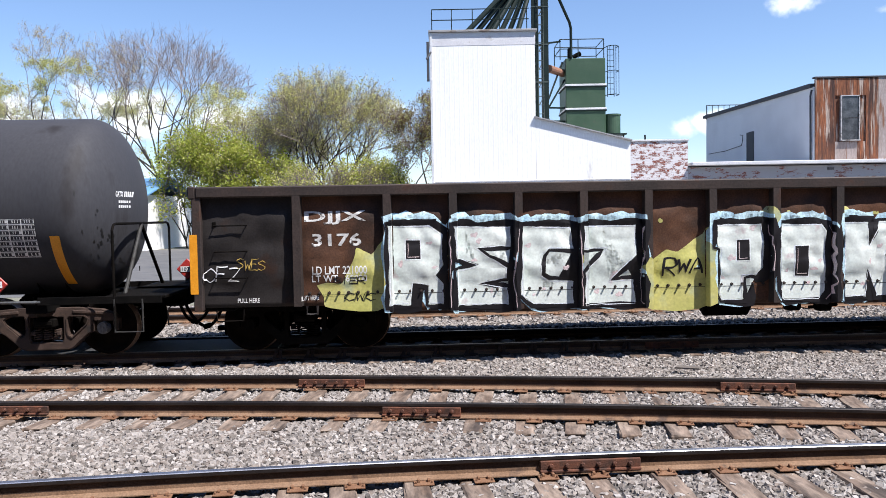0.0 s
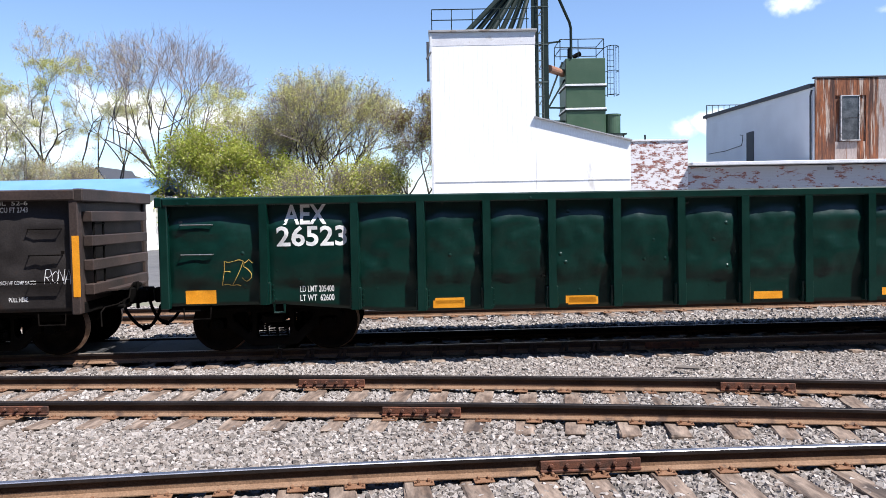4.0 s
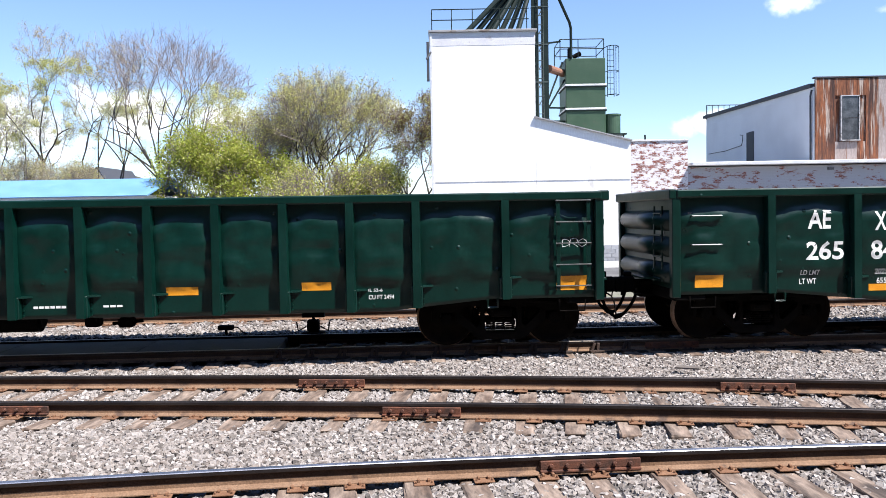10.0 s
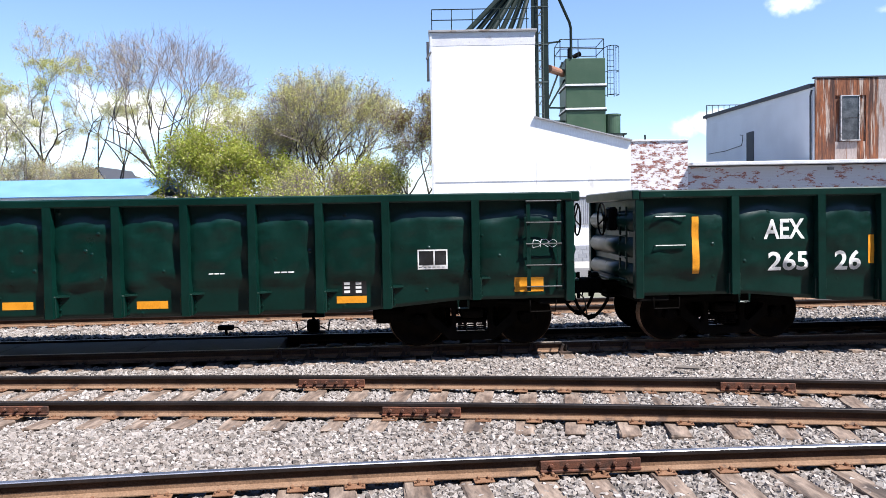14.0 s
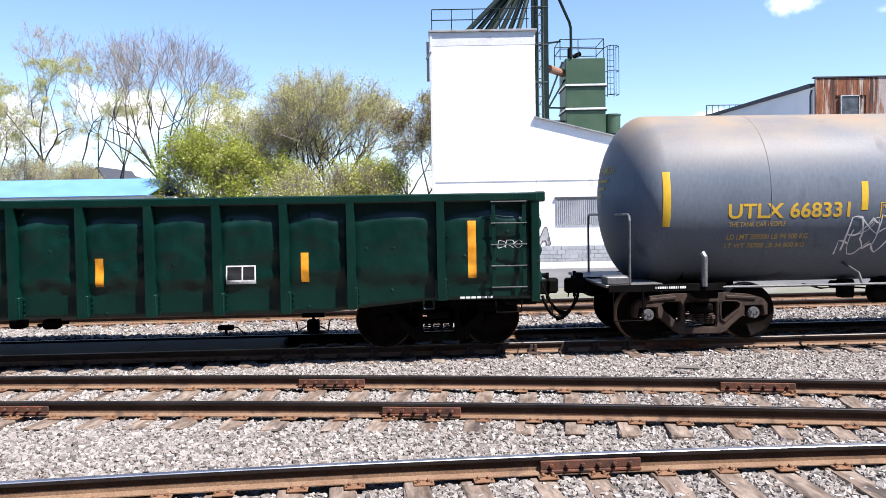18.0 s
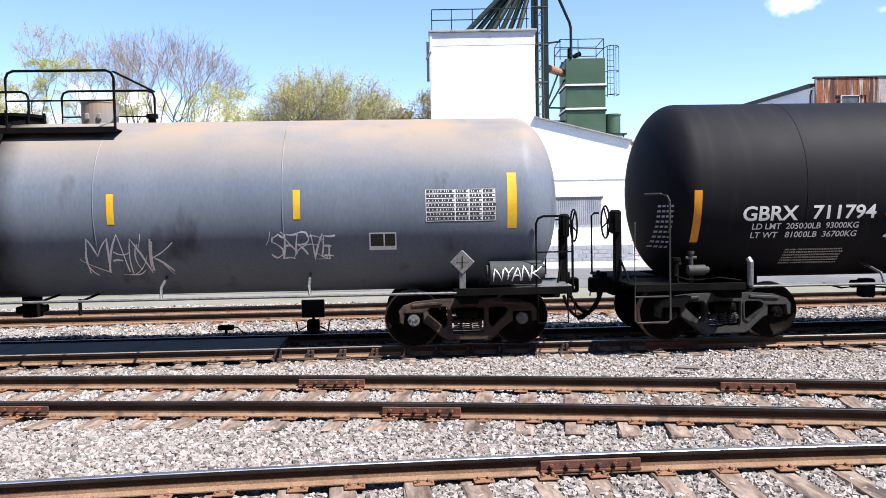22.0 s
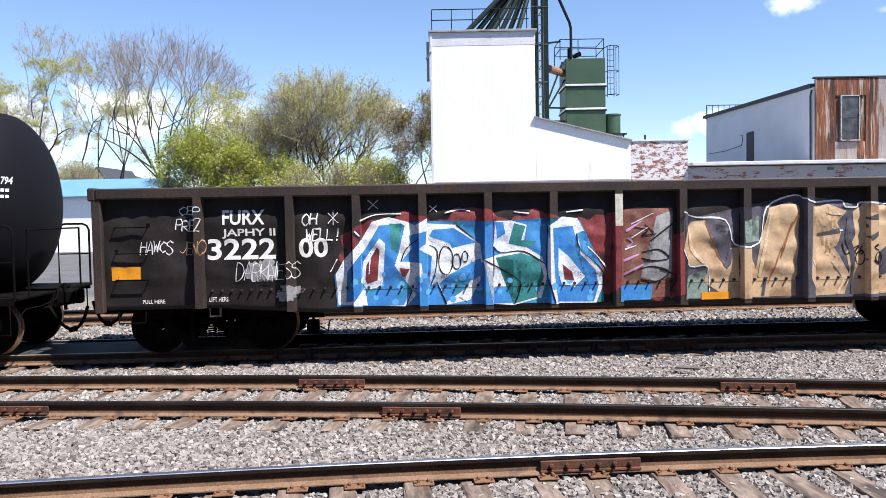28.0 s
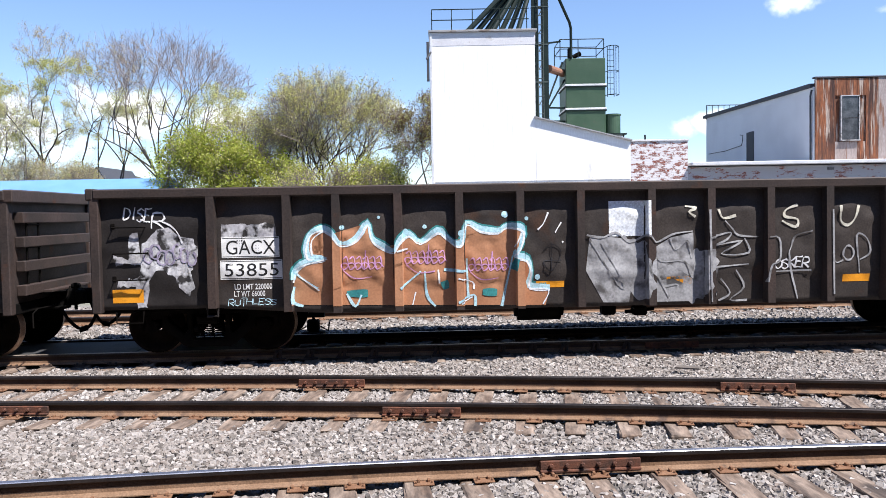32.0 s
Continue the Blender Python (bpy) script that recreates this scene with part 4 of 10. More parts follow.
    part("brake_valve", kept("brake_valve", valve_build, M_DARK), None, car, at=pose(gear + 1.2, 0, 0))
    couplers(car, HALF + 0.28)
    if wheel_end:
        part("brake_wheel", kept("brake_wheel", brake_wheel_build, M_DARK), None, car, "round hand brake wheel",
             at=pose(wheel_end * (HALF + 0.34), -0.45, 2.05, 0, 0, 0 if wheel_end > 0 else 180))
    return car


def side_sign(car, depth, kind, word, x0, x1, z0, z1, cuts=()):
    """One marking on a car's side."""
    if kind in ("w", "W", "w0", "Y", "y0"):
        paint = {"w": M_WHITE, "W": M_WHITE, "w0": M_WORNWHITE, "Y": M_LETYEL, "y0": M_LETDIM}[kind]
        bm = bmesh.new()
        fitted(bm, text_mesh(word.replace("_", " "), 0.022 if kind in ("W", "w0", "Y") else 0.012), x0, x1, z0, z1)
        return flat_part("lettering", drape(bm, depth, cuts), paint, car)
    if kind in ("y", "yv"):
        bm = bmesh.new()
        rect(bm, x0, x1, z0, z1)
        return flat_part("reflective_strip", drape(bm, depth, cuts), M_TAPEPALE if word == "pale" else M_YELLOW, car, "amber reflective strip")
    if kind == "bar":
        bm = bmesh.new()
        n = max(2, int((x1 - x0) / 0.08))
        for k in range(n):
            rect(bm, x0 + (x1 - x0) * k / n, x0 + (x1 - x0) * (k + 0.82) / n, z0, z0 + 0.55 * (z1 - z0))
        return flat_part("lettering", drape(bm, depth, cuts), M_WHITE, car)
    if kind == "bars":
        bm = bmesh.new()
        for r in range(6):
            zz = z1 - (z1 - z0) * (r + 1) / 6
            xx, rnd = x0, random.Random(r)
            while xx < x1 - 0.1:
                wd = rnd.choice((0.016, 0.016, 0.02, 0.03))
                rect(bm, xx, min(xx + wd, x1), zz, zz + 0.024)
                xx += wd + 0.012
        return flat_part("lettering", drape(bm, depth, cuts), M_LETFAINT, car)
    if kind in ("box", "dark"):
        bm = bmesh.new()
        rect(bm, x0, x1, z0, z1)
        flat_part("stencil_panel", drape(bm, depth, cuts), M_WHITE if kind == "box" else M_SIGNBLACK, car, "white-framed black inspection panel" if kind == "box" else "black stencil panel")
        bm = bmesh.new()
        t = 0.022
        if kind == "box":
            zz = z0 + 0.22 * (z1 - z0)
            xm = x0 + 0.55 * (x1 - x0)
            rect(bm, x0 + t, xm - t / 2, zz, z1 - t)
            rect(bm, xm + t / 2, x1 - t, zz, z1 - t)
            for k in range(6):
                rect(bm, x0 + t + (x1 - x0 - 2 * t) * k / 6, x0 + t + (x1 - x0 - 2 * t) * (k + 0.6) / 6, z0 + 0.03, zz - 0.03)
            return flat_part("lettering", drape(bm, depth, cuts, 0.011), M_SIGNBLACK, car)
        for r in range(3):
            for k in range(2):
                rect(bm, x0 + 0.03 + k * 0.18, x0 + 0.12 + k * 0.18, z0 + 0.03 + 0.065 * r, z0 + 0.07 + 0.065 * r)
        return flat_part("lettering", drape(bm, depth, cuts, 0.011), M_WHITE, car)
    if kind == "plate":
        bm = bmesh.new()
        t = 0.018
        rect(bm, x0, x1, z0, z0 + t)
        rect(bm, x0, x1, z1 - t, z1)
        rect(bm, x0, x0 + t, z0 + t, z1 - t)
        rect(bm, x1 - t, x1, z0 + t, z1 - t)
        zm = z0 + 0.52 * (z1 - z0)
        fitted(bm, text_mesh("PLATE", 0.012), x0 + 0.03, x1 - 0.03, zm + 0.03, z1 - 0.04)
        fitted(bm, text_mesh("C", 0.012), x0 + 0.09, x1 - 0.09, z0 + 0.035, zm)
        return flat_part("lettering", drape(bm, depth, cuts), word, car)
    if kind == "table":
        bm = bmesh.new()
        rect(bm, x0, x1, z0, z1)
        flat_part("test_table", drape(bm, depth, cuts), M_WHITE, car, "white stencilled test table")
        bm = bmesh.new()
        rnd = random.Random(3)
        cols = (0.0, 0.42, 0.62, 0.81, 1.0)
        for r in range(7):
            za = z0 + (z1 - z0) * r / 7 + 0.012
            zb = z0 + (z1 - z0) * (r + 1) / 7 - 0.004
            for a, b in zip(cols, cols[1:]):
                xa, xb = x0 + (x1 - x0) * a + 0.012, x0 + (x1 - x0) * b - 0.004
                rect(bm, xa, xb, za, za + 0.012)
                rect(bm, xa, xb, zb - 0.01, zb)
                xx = xa
                while xx < xb - 0.03:
                    wd = rnd.uniform(0.02, 0.055)
                    rect(bm, xx, xx + wd, za + 0.014, zb - 0.012)
                    xx += wd + rnd.uniform(0.008, 0.018)
        return flat_part("lettering", drape(bm, depth, cuts, 0.011), word, car)


M_LETFAINT = mat("small_white_stencil", (0.42, 0.42, 0.42), (0.34, 0.34, 0.34), 0.7, scale=9, fine=60, bump=0.03)
M_LETWEAK = mat("faint_white_stencil", (0.25, 0.25, 0.25), (0.2, 0.2, 0.2), 0.7, scale=9, fine=60, bump=0.03)


# ---- tank cars ----
class Tank:
    def __init__(self, x0, x1, r, cz, head):
        self.x0, self.x1, self.r, self.cz, self.head = x0, x1, r, cz, head

    def cuts(self):
        cols = [x for a in np.linspace(0.03, math.pi / 2, 14) for x in (self.x0 - self.head * math.cos(a), self.x1 + self.head * math.cos(a))]
        return [float(x) for x in cols], [self.cz + self.r * math.sin(math.pi * k / 36) for k in range(-17, 18)]

    def depth(self, x, z):
        r = self.r
        if x < self.x0:
            r = self.r * math.sqrt(max(0.01, 1 - ((self.x0 - x) / self.head) ** 2))
        if x > self.x1:
            r = self.r * math.sqrt(max(0.01, 1 - ((x - self.x1) / self.head) ** 2))
        return -math.sqrt(max(0.0004, r * r - (z - self.cz) ** 2))


def tank_paint(name, base, base2, rough, grime, rust_top, band=None, streak=0.0, gloss=0.15):
    """Tank paint: sun-faded coat, rust along the top, a spill band below the manway."""
    m = mat(name, base, base2, rough, scale=0.7, fine=25, bump=0.04, vary=0.08, stretch=(1, 1, 0.35), spec=gloss, stain=grime, stain_at=0.66, stain_scale=1.4)
    n, ln = m.node_tree.nodes, m.node_tree.links
    b = n["Principled BSDF"]
    old = b.inputs["Base Color"].links[0].from_socket
    co = n.new("ShaderNodeTexCoord")
    sep = n.new("ShaderNodeSeparateXYZ")
    ln.new(co.outputs["Object"], sep.inputs[0])
    rag = n.new("ShaderNodeTexNoise")
    rag.inputs["Scale"].default_value = 1.3
    rag.inputs["Detail"].default_value = 7
    mp = n.new("ShaderNodeMapping")
    mp.inputs["Scale"].default_value = (0.55, 1.0, 0.9)
    ln.new(co.outputs["Object"], mp.inputs["Vector"])
    ln.new(mp.outputs["Vector"], rag.inputs["Vector"])

    def mixed(sock, fac, colour):
        mx = n.new("ShaderNodeMix")
        mx.data_type = "RGBA"
        mx.inputs["B"].default_value = (*colour, 1)
        ln.new(fac, mx.inputs["Factor"])
        ln.new(sock, mx.inputs["A"])
        return mx.outputs["Result"]

    def ranged(sock, lo, hi, to=1.0):
        q = n.new("ShaderNodeMapRange")
        q.inputs["From Min"].default_value, q.inputs["From Max"].default_value = lo, hi
        q.inputs["To Max"].default_value = to
        ln.new(sock, q.inputs["Value"])
        return q.outputs["Result"]

    def math2(op, a, bval):
        q = n.new("ShaderNodeMath")
        q.operation = op
        ln.new(a, q.inputs[0])
        if isinstance(bval, float):
            q.inputs[1].default_value = bval
        else:
            ln.new(bval, q.inputs[1])
        return q.outputs[0]
    if rust_top:
        spots = ranged(rag.outputs["Fac"], 0.50, 0.58)
        fac = math2("MULTIPLY", spots, ranged(sep.outputs["Z"], 1.18, 1.40, 0.95))
        old = mixed(old, fac, (0.20, 0.075, 0.038))
        haze = math2("MULTIPLY", ranged(rag.outputs["Fac"], 0.15, 0.55), ranged(sep.outputs["Z"], 0.35, 1.30, 0.85))
        old = mixed(old, haze, (0.30, 0.235, 0.165))
    if band:
        wob = math2("MULTIPLY", rag.outputs["Fac"], 0.35)
        xx = math2("ADD", sep.outputs["X"], wob)
        lo_ = ranged(xx, band[0], band[0] + 0.10)
        hi_ = ranged(xx, band[1] + 0.5, band[1])
        old = mixed(old, math2("MULTIPLY", math2("MULTIPLY", lo_, hi_), 0.85), band[2])
    if streak:
        st = n.new("ShaderNodeTexNoise")
        st.inputs["Scale"].default_value = 5.0
        st.inputs["Detail"].default_value = 5
        mp2 = n.new("ShaderNodeMapping")
        mp2.inputs["Scale"].default_value = (1.2, 0.15, 0.12)
        ln.new(co.outputs["Object"], mp2.inputs["Vector"])
        ln.new(mp2.outputs["Vector"], st.inputs["Vector"])
        old = mixed(old, ranged(st.outputs["Fac"], 0.55, 0.75, streak), (0.5, 0.5, 0.5))
    ln.new(old, b.inputs["Base Color"])
    return m


def tank_build(t):
    def build(bm):
        prof = [(t.x0 - t.head * math.cos(a), t.r * math.sin(a)) for a in np.linspace(0.03, math.pi / 2, 14)]
        prof += [(x, t.r) for x in np.linspace(t.x0, t.x1, 22)[1:-1]]
        prof += [(t.x1 + t.head * math.cos(a), t.r * math.sin(a)) for a in np.linspace(math.pi / 2, 0.03, 14)]
        seg = 72
        rings = [[bm.verts.new((x, -r * math.cos(2 * math.pi * k / seg), r * math.sin(2 * math.pi * k / seg))) for k in range(seg)] for x, r in prof]
        for a, b in zip(rings, rings[1:]):
            for k in range(seg):
                bm.faces.new((a[k], b[k], b[(k + 1) % seg], a[(k + 1) % seg]))
        bm.faces.new(rings[0])
        bm.faces.new(rings[-1][::-1])
    return build


def ring(bm, x, r, thick, wide, seg=72):
    prof = [(x - wide / 2, r - 0.01), (x - wide / 4, r + thick), (x + wide / 4, r + thick), (x + wide / 2, r - 0.01)]
    rings = [[bm.verts.new((a, -b * math.cos(2 * math.pi * k / seg), b * math.sin(2 * math.pi * k / seg))) for k in range(seg)] for a, b in prof]
    for a, b in zip(rings, rings[1:]):
        for k in range(seg):
            bm.faces.new((a[k], b[k], b[(k + 1) % seg], a[(k + 1) % seg]))


def loop_rail(bm, x, y, w, z0, z1, r=0.022, deep=0.0):
    c = 0.12
    pipe(bm, [(x, y, z0), (x, y, z1 - c), (x + c * 0.3 * (1 if w > 0 else -1), y, z1 - c * 0.3), (x + c * (1 if w > 0 else -1), y, z1),
              (x + w - c * (1 if w > 0 else -1), y, z1), (x + w - c * 0.3 * (1 if w > 0 else -1), y, z1 - c * 0.3), (x + w, y, z1 - c), (x + w, y, z0)], r, 7)


def placard(car, x, z, y, red, dark=False):
    m = pose(x, y, z, 0, 45, 0)
    bm = bmesh.new()
    box(bm, -0.14, 0.14, -0.012, 0.012, -0.14, 0.14, 0.01)
    ob = part("placard", bm, M_REDSIGN if red else (M_TANKDARK if dark else M_CAP), car, "red diamond hazard placard" if red else ("dark" if dark else "grey") + " diamond placard holder", at=m)
    bm = bmesh.new()
    if red:
        rect(bm, x - 0.12, x + 0.12, z - 0.05, z + 0.05)
        flat_part("placard_panel", drape(bm, lambda a, b: y - 0.014, every=1), M_WHITE, car)
        bm = bmesh.new()
        fitted(bm, text_mesh("1075", 0.012), x - 0.095, x + 0.095, z - 0.035, z + 0.035)
        flat_part("lettering", drape(bm, lambda a, b: y - 0.018, every=1), M_SIGNBLACK, car)
    else:
        stroke(bm, [(x - 0.1, z), (x + 0.1, z)], 0.012)
        stroke(bm, [(x, z - 0.1), (x, z + 0.1)], 0.012)
        flat_part("placard_slots", drape(bm, lambda a, b: y - 0.016, every=1), M_SPRAYGREY if dark else M_DARK, car)
    bm = bmesh.new()
    box(bm, x - 0.05, x + 0.05, y + 0.014, y + 0.04, 1.0, z, 0.005)
    part("placard_post", bm, M_CAP, car)


def tank_car(label, at, t, paint, end, trucks, seams, ladder_x, platform, dome, fittings, rusty, seed, light_ladder, ring_band=None, bare_end=0, cross_end=0):
    rnd = random.Random(seed)
    car = thing("tank_car", label, "railway wagon", on_track(at), group="cars of the freight train")
    body = part("tank", kept(("tank", seed), tank_build(t), paint, True), None, car, at=pose(0, 0, t.cz))
    for x in seams:
        bm = bmesh.new()
        ring(bm, x, t.r, 0.005, 0.03)
        part("weld_seam", bm, paint, body, smooth=True)
    metal = M_DARK
    for s in (-1, 1):
        # stub sill, end platform, bolster saddle
        bm = bmesh.new()
        box(bm, s * (end - 2.6), s * end, -0.22, 0.22, 0.70, 1.0, 0.015)
        box(bm, s * (trucks - 0.16), s * (trucks + 0.16), -1.42, 1.42, 0.74, 0.93, 0.02)
        part("stub_sill", bm, M_DARK, car)
        bm = bmesh.new()
        vs = []
        for k in range(13):
            a = radians(-125 + 70 * k / 12)
            vs.append((math.cos(a) * (t.r + 0.012), math.sin(a) * (t.r + 0.012)))
        for xx in (-0.22, 0.22):
            pts = [bm.verts.new((s * trucks + xx, y, z + t.cz)) for y, z in vs] + [bm.verts.new((s * trucks + xx, 0.72, 0.9)), bm.verts.new((s * trucks + xx, -0.72, 0.9))]
            bm.faces.new(pts)
        part("saddle", bm, M_DARK, car)
        bm = bmesh.new()
        box(bm, s * (end - 0.95), s * end, -1.45, 1.45, 0.95, 1.0, 0.01)
        part("end_platform", bm, M_CAP if light_ladder else M_TRUCK, car)
        bm = bmesh.new()
        box(bm, s * (end - 1.95), s * (end - 0.05), -1.475, -1.45, 0.88, 1.0, 0.006)
        part("side_sill", bm, M_DARK, car)
        bm = bmesh.new()
        box(bm, s * (end - 1.95), s * (end - 0.05), 1.45, 1.475, 0.88, 1.0, 0.006)
        part("side_sill", bm, M_DARK, car)
        # end handrails and steps
        for y in (-1.46, 1.46) if s not in (bare_end, cross_end) else ():
            bm = bmesh.new()
            loop_rail(bm, s * (end - 0.62), y, s * 0.58, 0.95, 2.12, 0.02)
            rod(bm, (s * (end - 0.05), y, 1.55), (s * (end - 0.6), y, 1.55), 0.012, 6)
            part("end_handrail", bm, metal, car, "bent pipe handrail")
        if s == bare_end:
            truck(car, s * trucks, rusty, rnd.uniform(0, 360))
            continue
        bm = bmesh.new()
        if s == cross_end:
            x = s * (end - 0.40)
            pipe(bm, [(x, -1.43, 1.0), (x, -1.43, 2.02), (x, -1.40, 2.09), (x, -1.33, 2.12), (x, 1.33, 2.12), (x, 1.40, 2.09), (x, 1.43, 2.02), (x, 1.43, 1.0)], 0.022, 8)
            part("cross_handrail", bm, M_CHROME, car, "grey pipe handrail across the end")
            bm = bmesh.new()
            box(bm, s * (end - 0.42), s * (end - 0.02), -1.44, -1.08, 1.0, 1.13, 0.02)
            part("corner_box", bm, M_CAP, car, "grey steel corner box")
            bm = bmesh.new()
            for k in range(14):
                rect(bm, s * (end - 0.80) + 0.036 * k, s * (end - 0.80) + 0.036 * k + (0.026 if k % 5 else 0.014), 0.925, 0.962)
            flat_part("lettering", drape(bm, lambda a, b: -1.479, every=9), M_WHITE, car)
        else:
            pipe(bm, [(s * (end - 0.04), -1.0, 1.0), (s * (end - 0.04), -1.0, 2.05), (s * (end - 0.04), 1.0, 2.05), (s * (end - 0.04), 1.0, 1.0)], 0.018, 6)
            part("cross_handrail", bm, metal, car)
        for y in (-1.47, 1.47):
            bm = bmesh.new()
            pipe(bm, [(s * (end - 0.60), y, 0.92), (s * (end - 0.60), y, 0.42), (s * (end - 0.12), y, 0.42), (s * (end - 0.12), y, 0.92)], 0.014, 6)
            part("stirrup_step", bm, metal, car)
        truck(car, s * trucks, rusty, rnd.uniform(0, 360))
    for y in (-1.46, 1.46):
        bm = bmesh.new()
        rod(bm, (-end + 1.9, y, 0.93), (end - 1.9, y, 0.93), 0.022, 8)
        part("side_handrail", bm, M_CAP if light_ladder else M_CHROME, car, "long pipe handrail under the tank")
    for x in (-4.6, -2.3, 2.3, 4.6):
        bm = bmesh.new()
        pipe(bm, [(x, -1.46, 0.93), (x - 0.02, -1.40, 1.1), (x - 0.05, t.depth(x, 1.25) + 0.02, 1.25)], 0.024, 6)
        part("rail_bracket", bm, M_CHROME, car)
    # under-tank gear
    bm = bmesh.new()
    rod(bm, (-0.3, -0.1, 0.55), (-0.3, -0.1, t.cz - t.r + 0.1), 0.16, 14)
    box(bm, -0.5, -0.1, -0.3, 0.1, 0.62, 0.74, 0.02)
    part("bottom_outlet", bm, M_DARK, car)
    for x in (ladder_x - 0.9, ladder_x - 0.45, ladder_x + 0.75, ladder_x + 1.4):
        bm = bmesh.new()
        rod(bm, (x, -1.2, 0.68), (x, -1.2, 0.94), 0.028, 6)
        rod(bm, (x, -1.2, 0.90), (x, -0.3, 0.95), 0.02, 6)
        part("pipe_hanger", bm, M_DARK, car)
    part("air_reservoir", kept("air_reservoir", reservoir_build, M_DARK), None, car, at=pose(-3.4, 0.3, 0.12))
    part("brake_valve", kept("brake_valve", valve_build, M_DARK), None, car, at=pose(-4.4, 0.0, 0.2))
    couplers(car, end + 0.02)
    if ladder_x is not None:
        # side ladder, bent over the tank's shoulder
        bm = bmesh.new()
        path = [(-1.49, 0.45), (-1.49, 1.2), (-1.54, t.cz - 0.5), (-t.r - 0.10, t.cz)]
        for a in (20, 38, 52, 64):
            path.append((-(t.r + 0.10) * math.cos(radians(a)), t.cz + (t.r + 0.10) * math.sin(radians(a))))
        for x in (ladder_x - 0.21, ladder_x + 0.21):
            pipe(bm, [(x, y, z) for y, z in path], 0.028, 6)
        lad = part("ladder", bm, M_TRUCK if light_ladder else metal, car, "side ladder up to the manway")
        for k in range(11):
            z = 0.5 + k * 0.335
            if z > t.cz + t.r * 0.92:
                break
            y = np.interp(z, [p[1] for p in path], [p[0] for p in path])
            bm = bmesh.new()
            rod(bm, (ladder_x - 0.23, y, z), (ladder_x + 0.23, y, z), 0.016, 6)
            part("rung", bm, metal, lad)
    if platform:
        x0, x1 = platform
        zt = t.cz + t.r
        zp = zt - 0.20
        decks = []
        for y in (-1.02, 0.62):
            bm = bmesh.new()
            box(bm, x0, x1, y, y + 0.4, zp - 0.03, zp, 0.004)
            edge = y if y < 0 else y + 0.4
            box(bm, x0, x1, edge - 0.012, edge + 0.012, zp - 0.06, zp + 0.035, 0.003)
            decks.append(part("platform", bm, M_DARK, car, "grated manway platform"))
        deck = decks[0]
        gap0, gap1 = ladder_x - 0.3, ladder_x + 0.3
        for y in (-1.02, 1.02):
            for a, b in (((x0 + 0.02, gap0), (gap1, x1 - 0.02))):
                bm = bmesh.new()
                loop_rail(bm, a, y, b - a, zp, zp + 0.92, 0.022)
                rod(bm, (a, y, zp + 0.45), (b, y, zp + 0.45), 0.014, 6)
                part("railing", bm, metal, deck)
        for x in (x0 + 0.02, x1 - 0.02):
            bm = bmesh.new()
            rod(bm, (x, -1.02, zp + 0.90), (x, 1.02, zp + 0.90), 0.02, 6)
            part("railing", bm, metal, deck)
        bm = bmesh.new()
        rod(bm, (ladder_x, 0, zt - 0.1), (ladder_x, 0, zt + 0.10), 0.38, 28)
        rod(bm, (ladder_x, 0, zt + 0.10), (ladder_x, 0, zt + 0.15), 0.42, 28)
        for k in range(8):
            a = 2 * math.pi * k / 8
            rod(bm, (ladder_x + 0.43 * math.cos(a), 0.43 * math.sin(a), zt - 0.02), (ladder_x + 0.43 * math.cos(a), 0.43 * math.sin(a), zt + 0.19), 0.022, 6)
        part("manway", bm, M_DARK, car, "bolted manway cover")
        bm = bmesh.new()
        rod(bm, (dome, 0, zt - 0.1), (dome, 0, zt + 0.34), 0.30, 28)
        rod(bm, (dome, 0, zt + 0.34), (dome, 0, zt + 0.37), 0.31, 28)
        for k in (-0.1, 0.1):
            box(bm, dome + k - 0.03, dome + k + 0.03, -0.34, -0.28, zt + 0.04, zt + 0.14, 0.01)
        part("valve_housing", bm, M_TANKGREY if light_ladder else M_DARK, car, "round valve housing")
        bm = bmesh.new()
        xv = x1 + 0.25 if light_ladder else x0 - 0.25
        rod(bm, (xv, 0, zt - 0.05), (xv, 0, zt + 0.12), 0.06, 10)
        rod(bm, (xv, 0, zt + 0.08), (xv, 0, zt + 0.15), 0.10, 10)
        part("relief_valve", bm, M_DARK, car)
    if ring_band:
        x0, x1, r = ring_band
        bm = bmesh.new()
        prof = [(x0, t.r), (x0 + 0.05, t.r + r), (x1 - 0.05, t.r + r), (x1, t.r)]
        for a, b in zip(prof, prof[1:]):
            n = 40
            rows = [[bm.verts.new((q[0], -q[1] * math.cos(radians(-70 + 150 * k / n)), q[1] * math.sin(radians(-70 + 150 * k / n)))) for k in range(n + 1)] for q in (a, b)]
            for k in range(n):
                bm.faces.new((rows[0][k], rows[1][k], rows[1][k + 1], rows[0][k + 1]))
        bmesh.ops.remove_doubles(bm, verts=bm.verts, dist=0.001)
        part("reinforcing_pad", bm, paint, body)
    return car


M_TANKGREY = tank_paint("grey_tank_paint", (0.112, 0.134, 0.170), (0.142, 0.166, 0.202), 0.5, (0.0663, 0.0695, 0.0853), True, (-1.22, -0.15, (0.0102, 0.0095, 0.0102)))
M_TANKBLACK = tank_paint("black_tank_paint", (0.0060, 0.0058, 0.0080), (0.0080, 0.0077, 0.0104), 0.66, (0.0055, 0.0055, 0.0062), False, None, 0.012, 0.12)
M_TANKDARK = tank_paint("dark_grey_tank_paint", (0.0422, 0.0431, 0.0498), (0.0544, 0.0544, 0.06), 0.62, (0.0281, 0.0263, 0.0281), False)

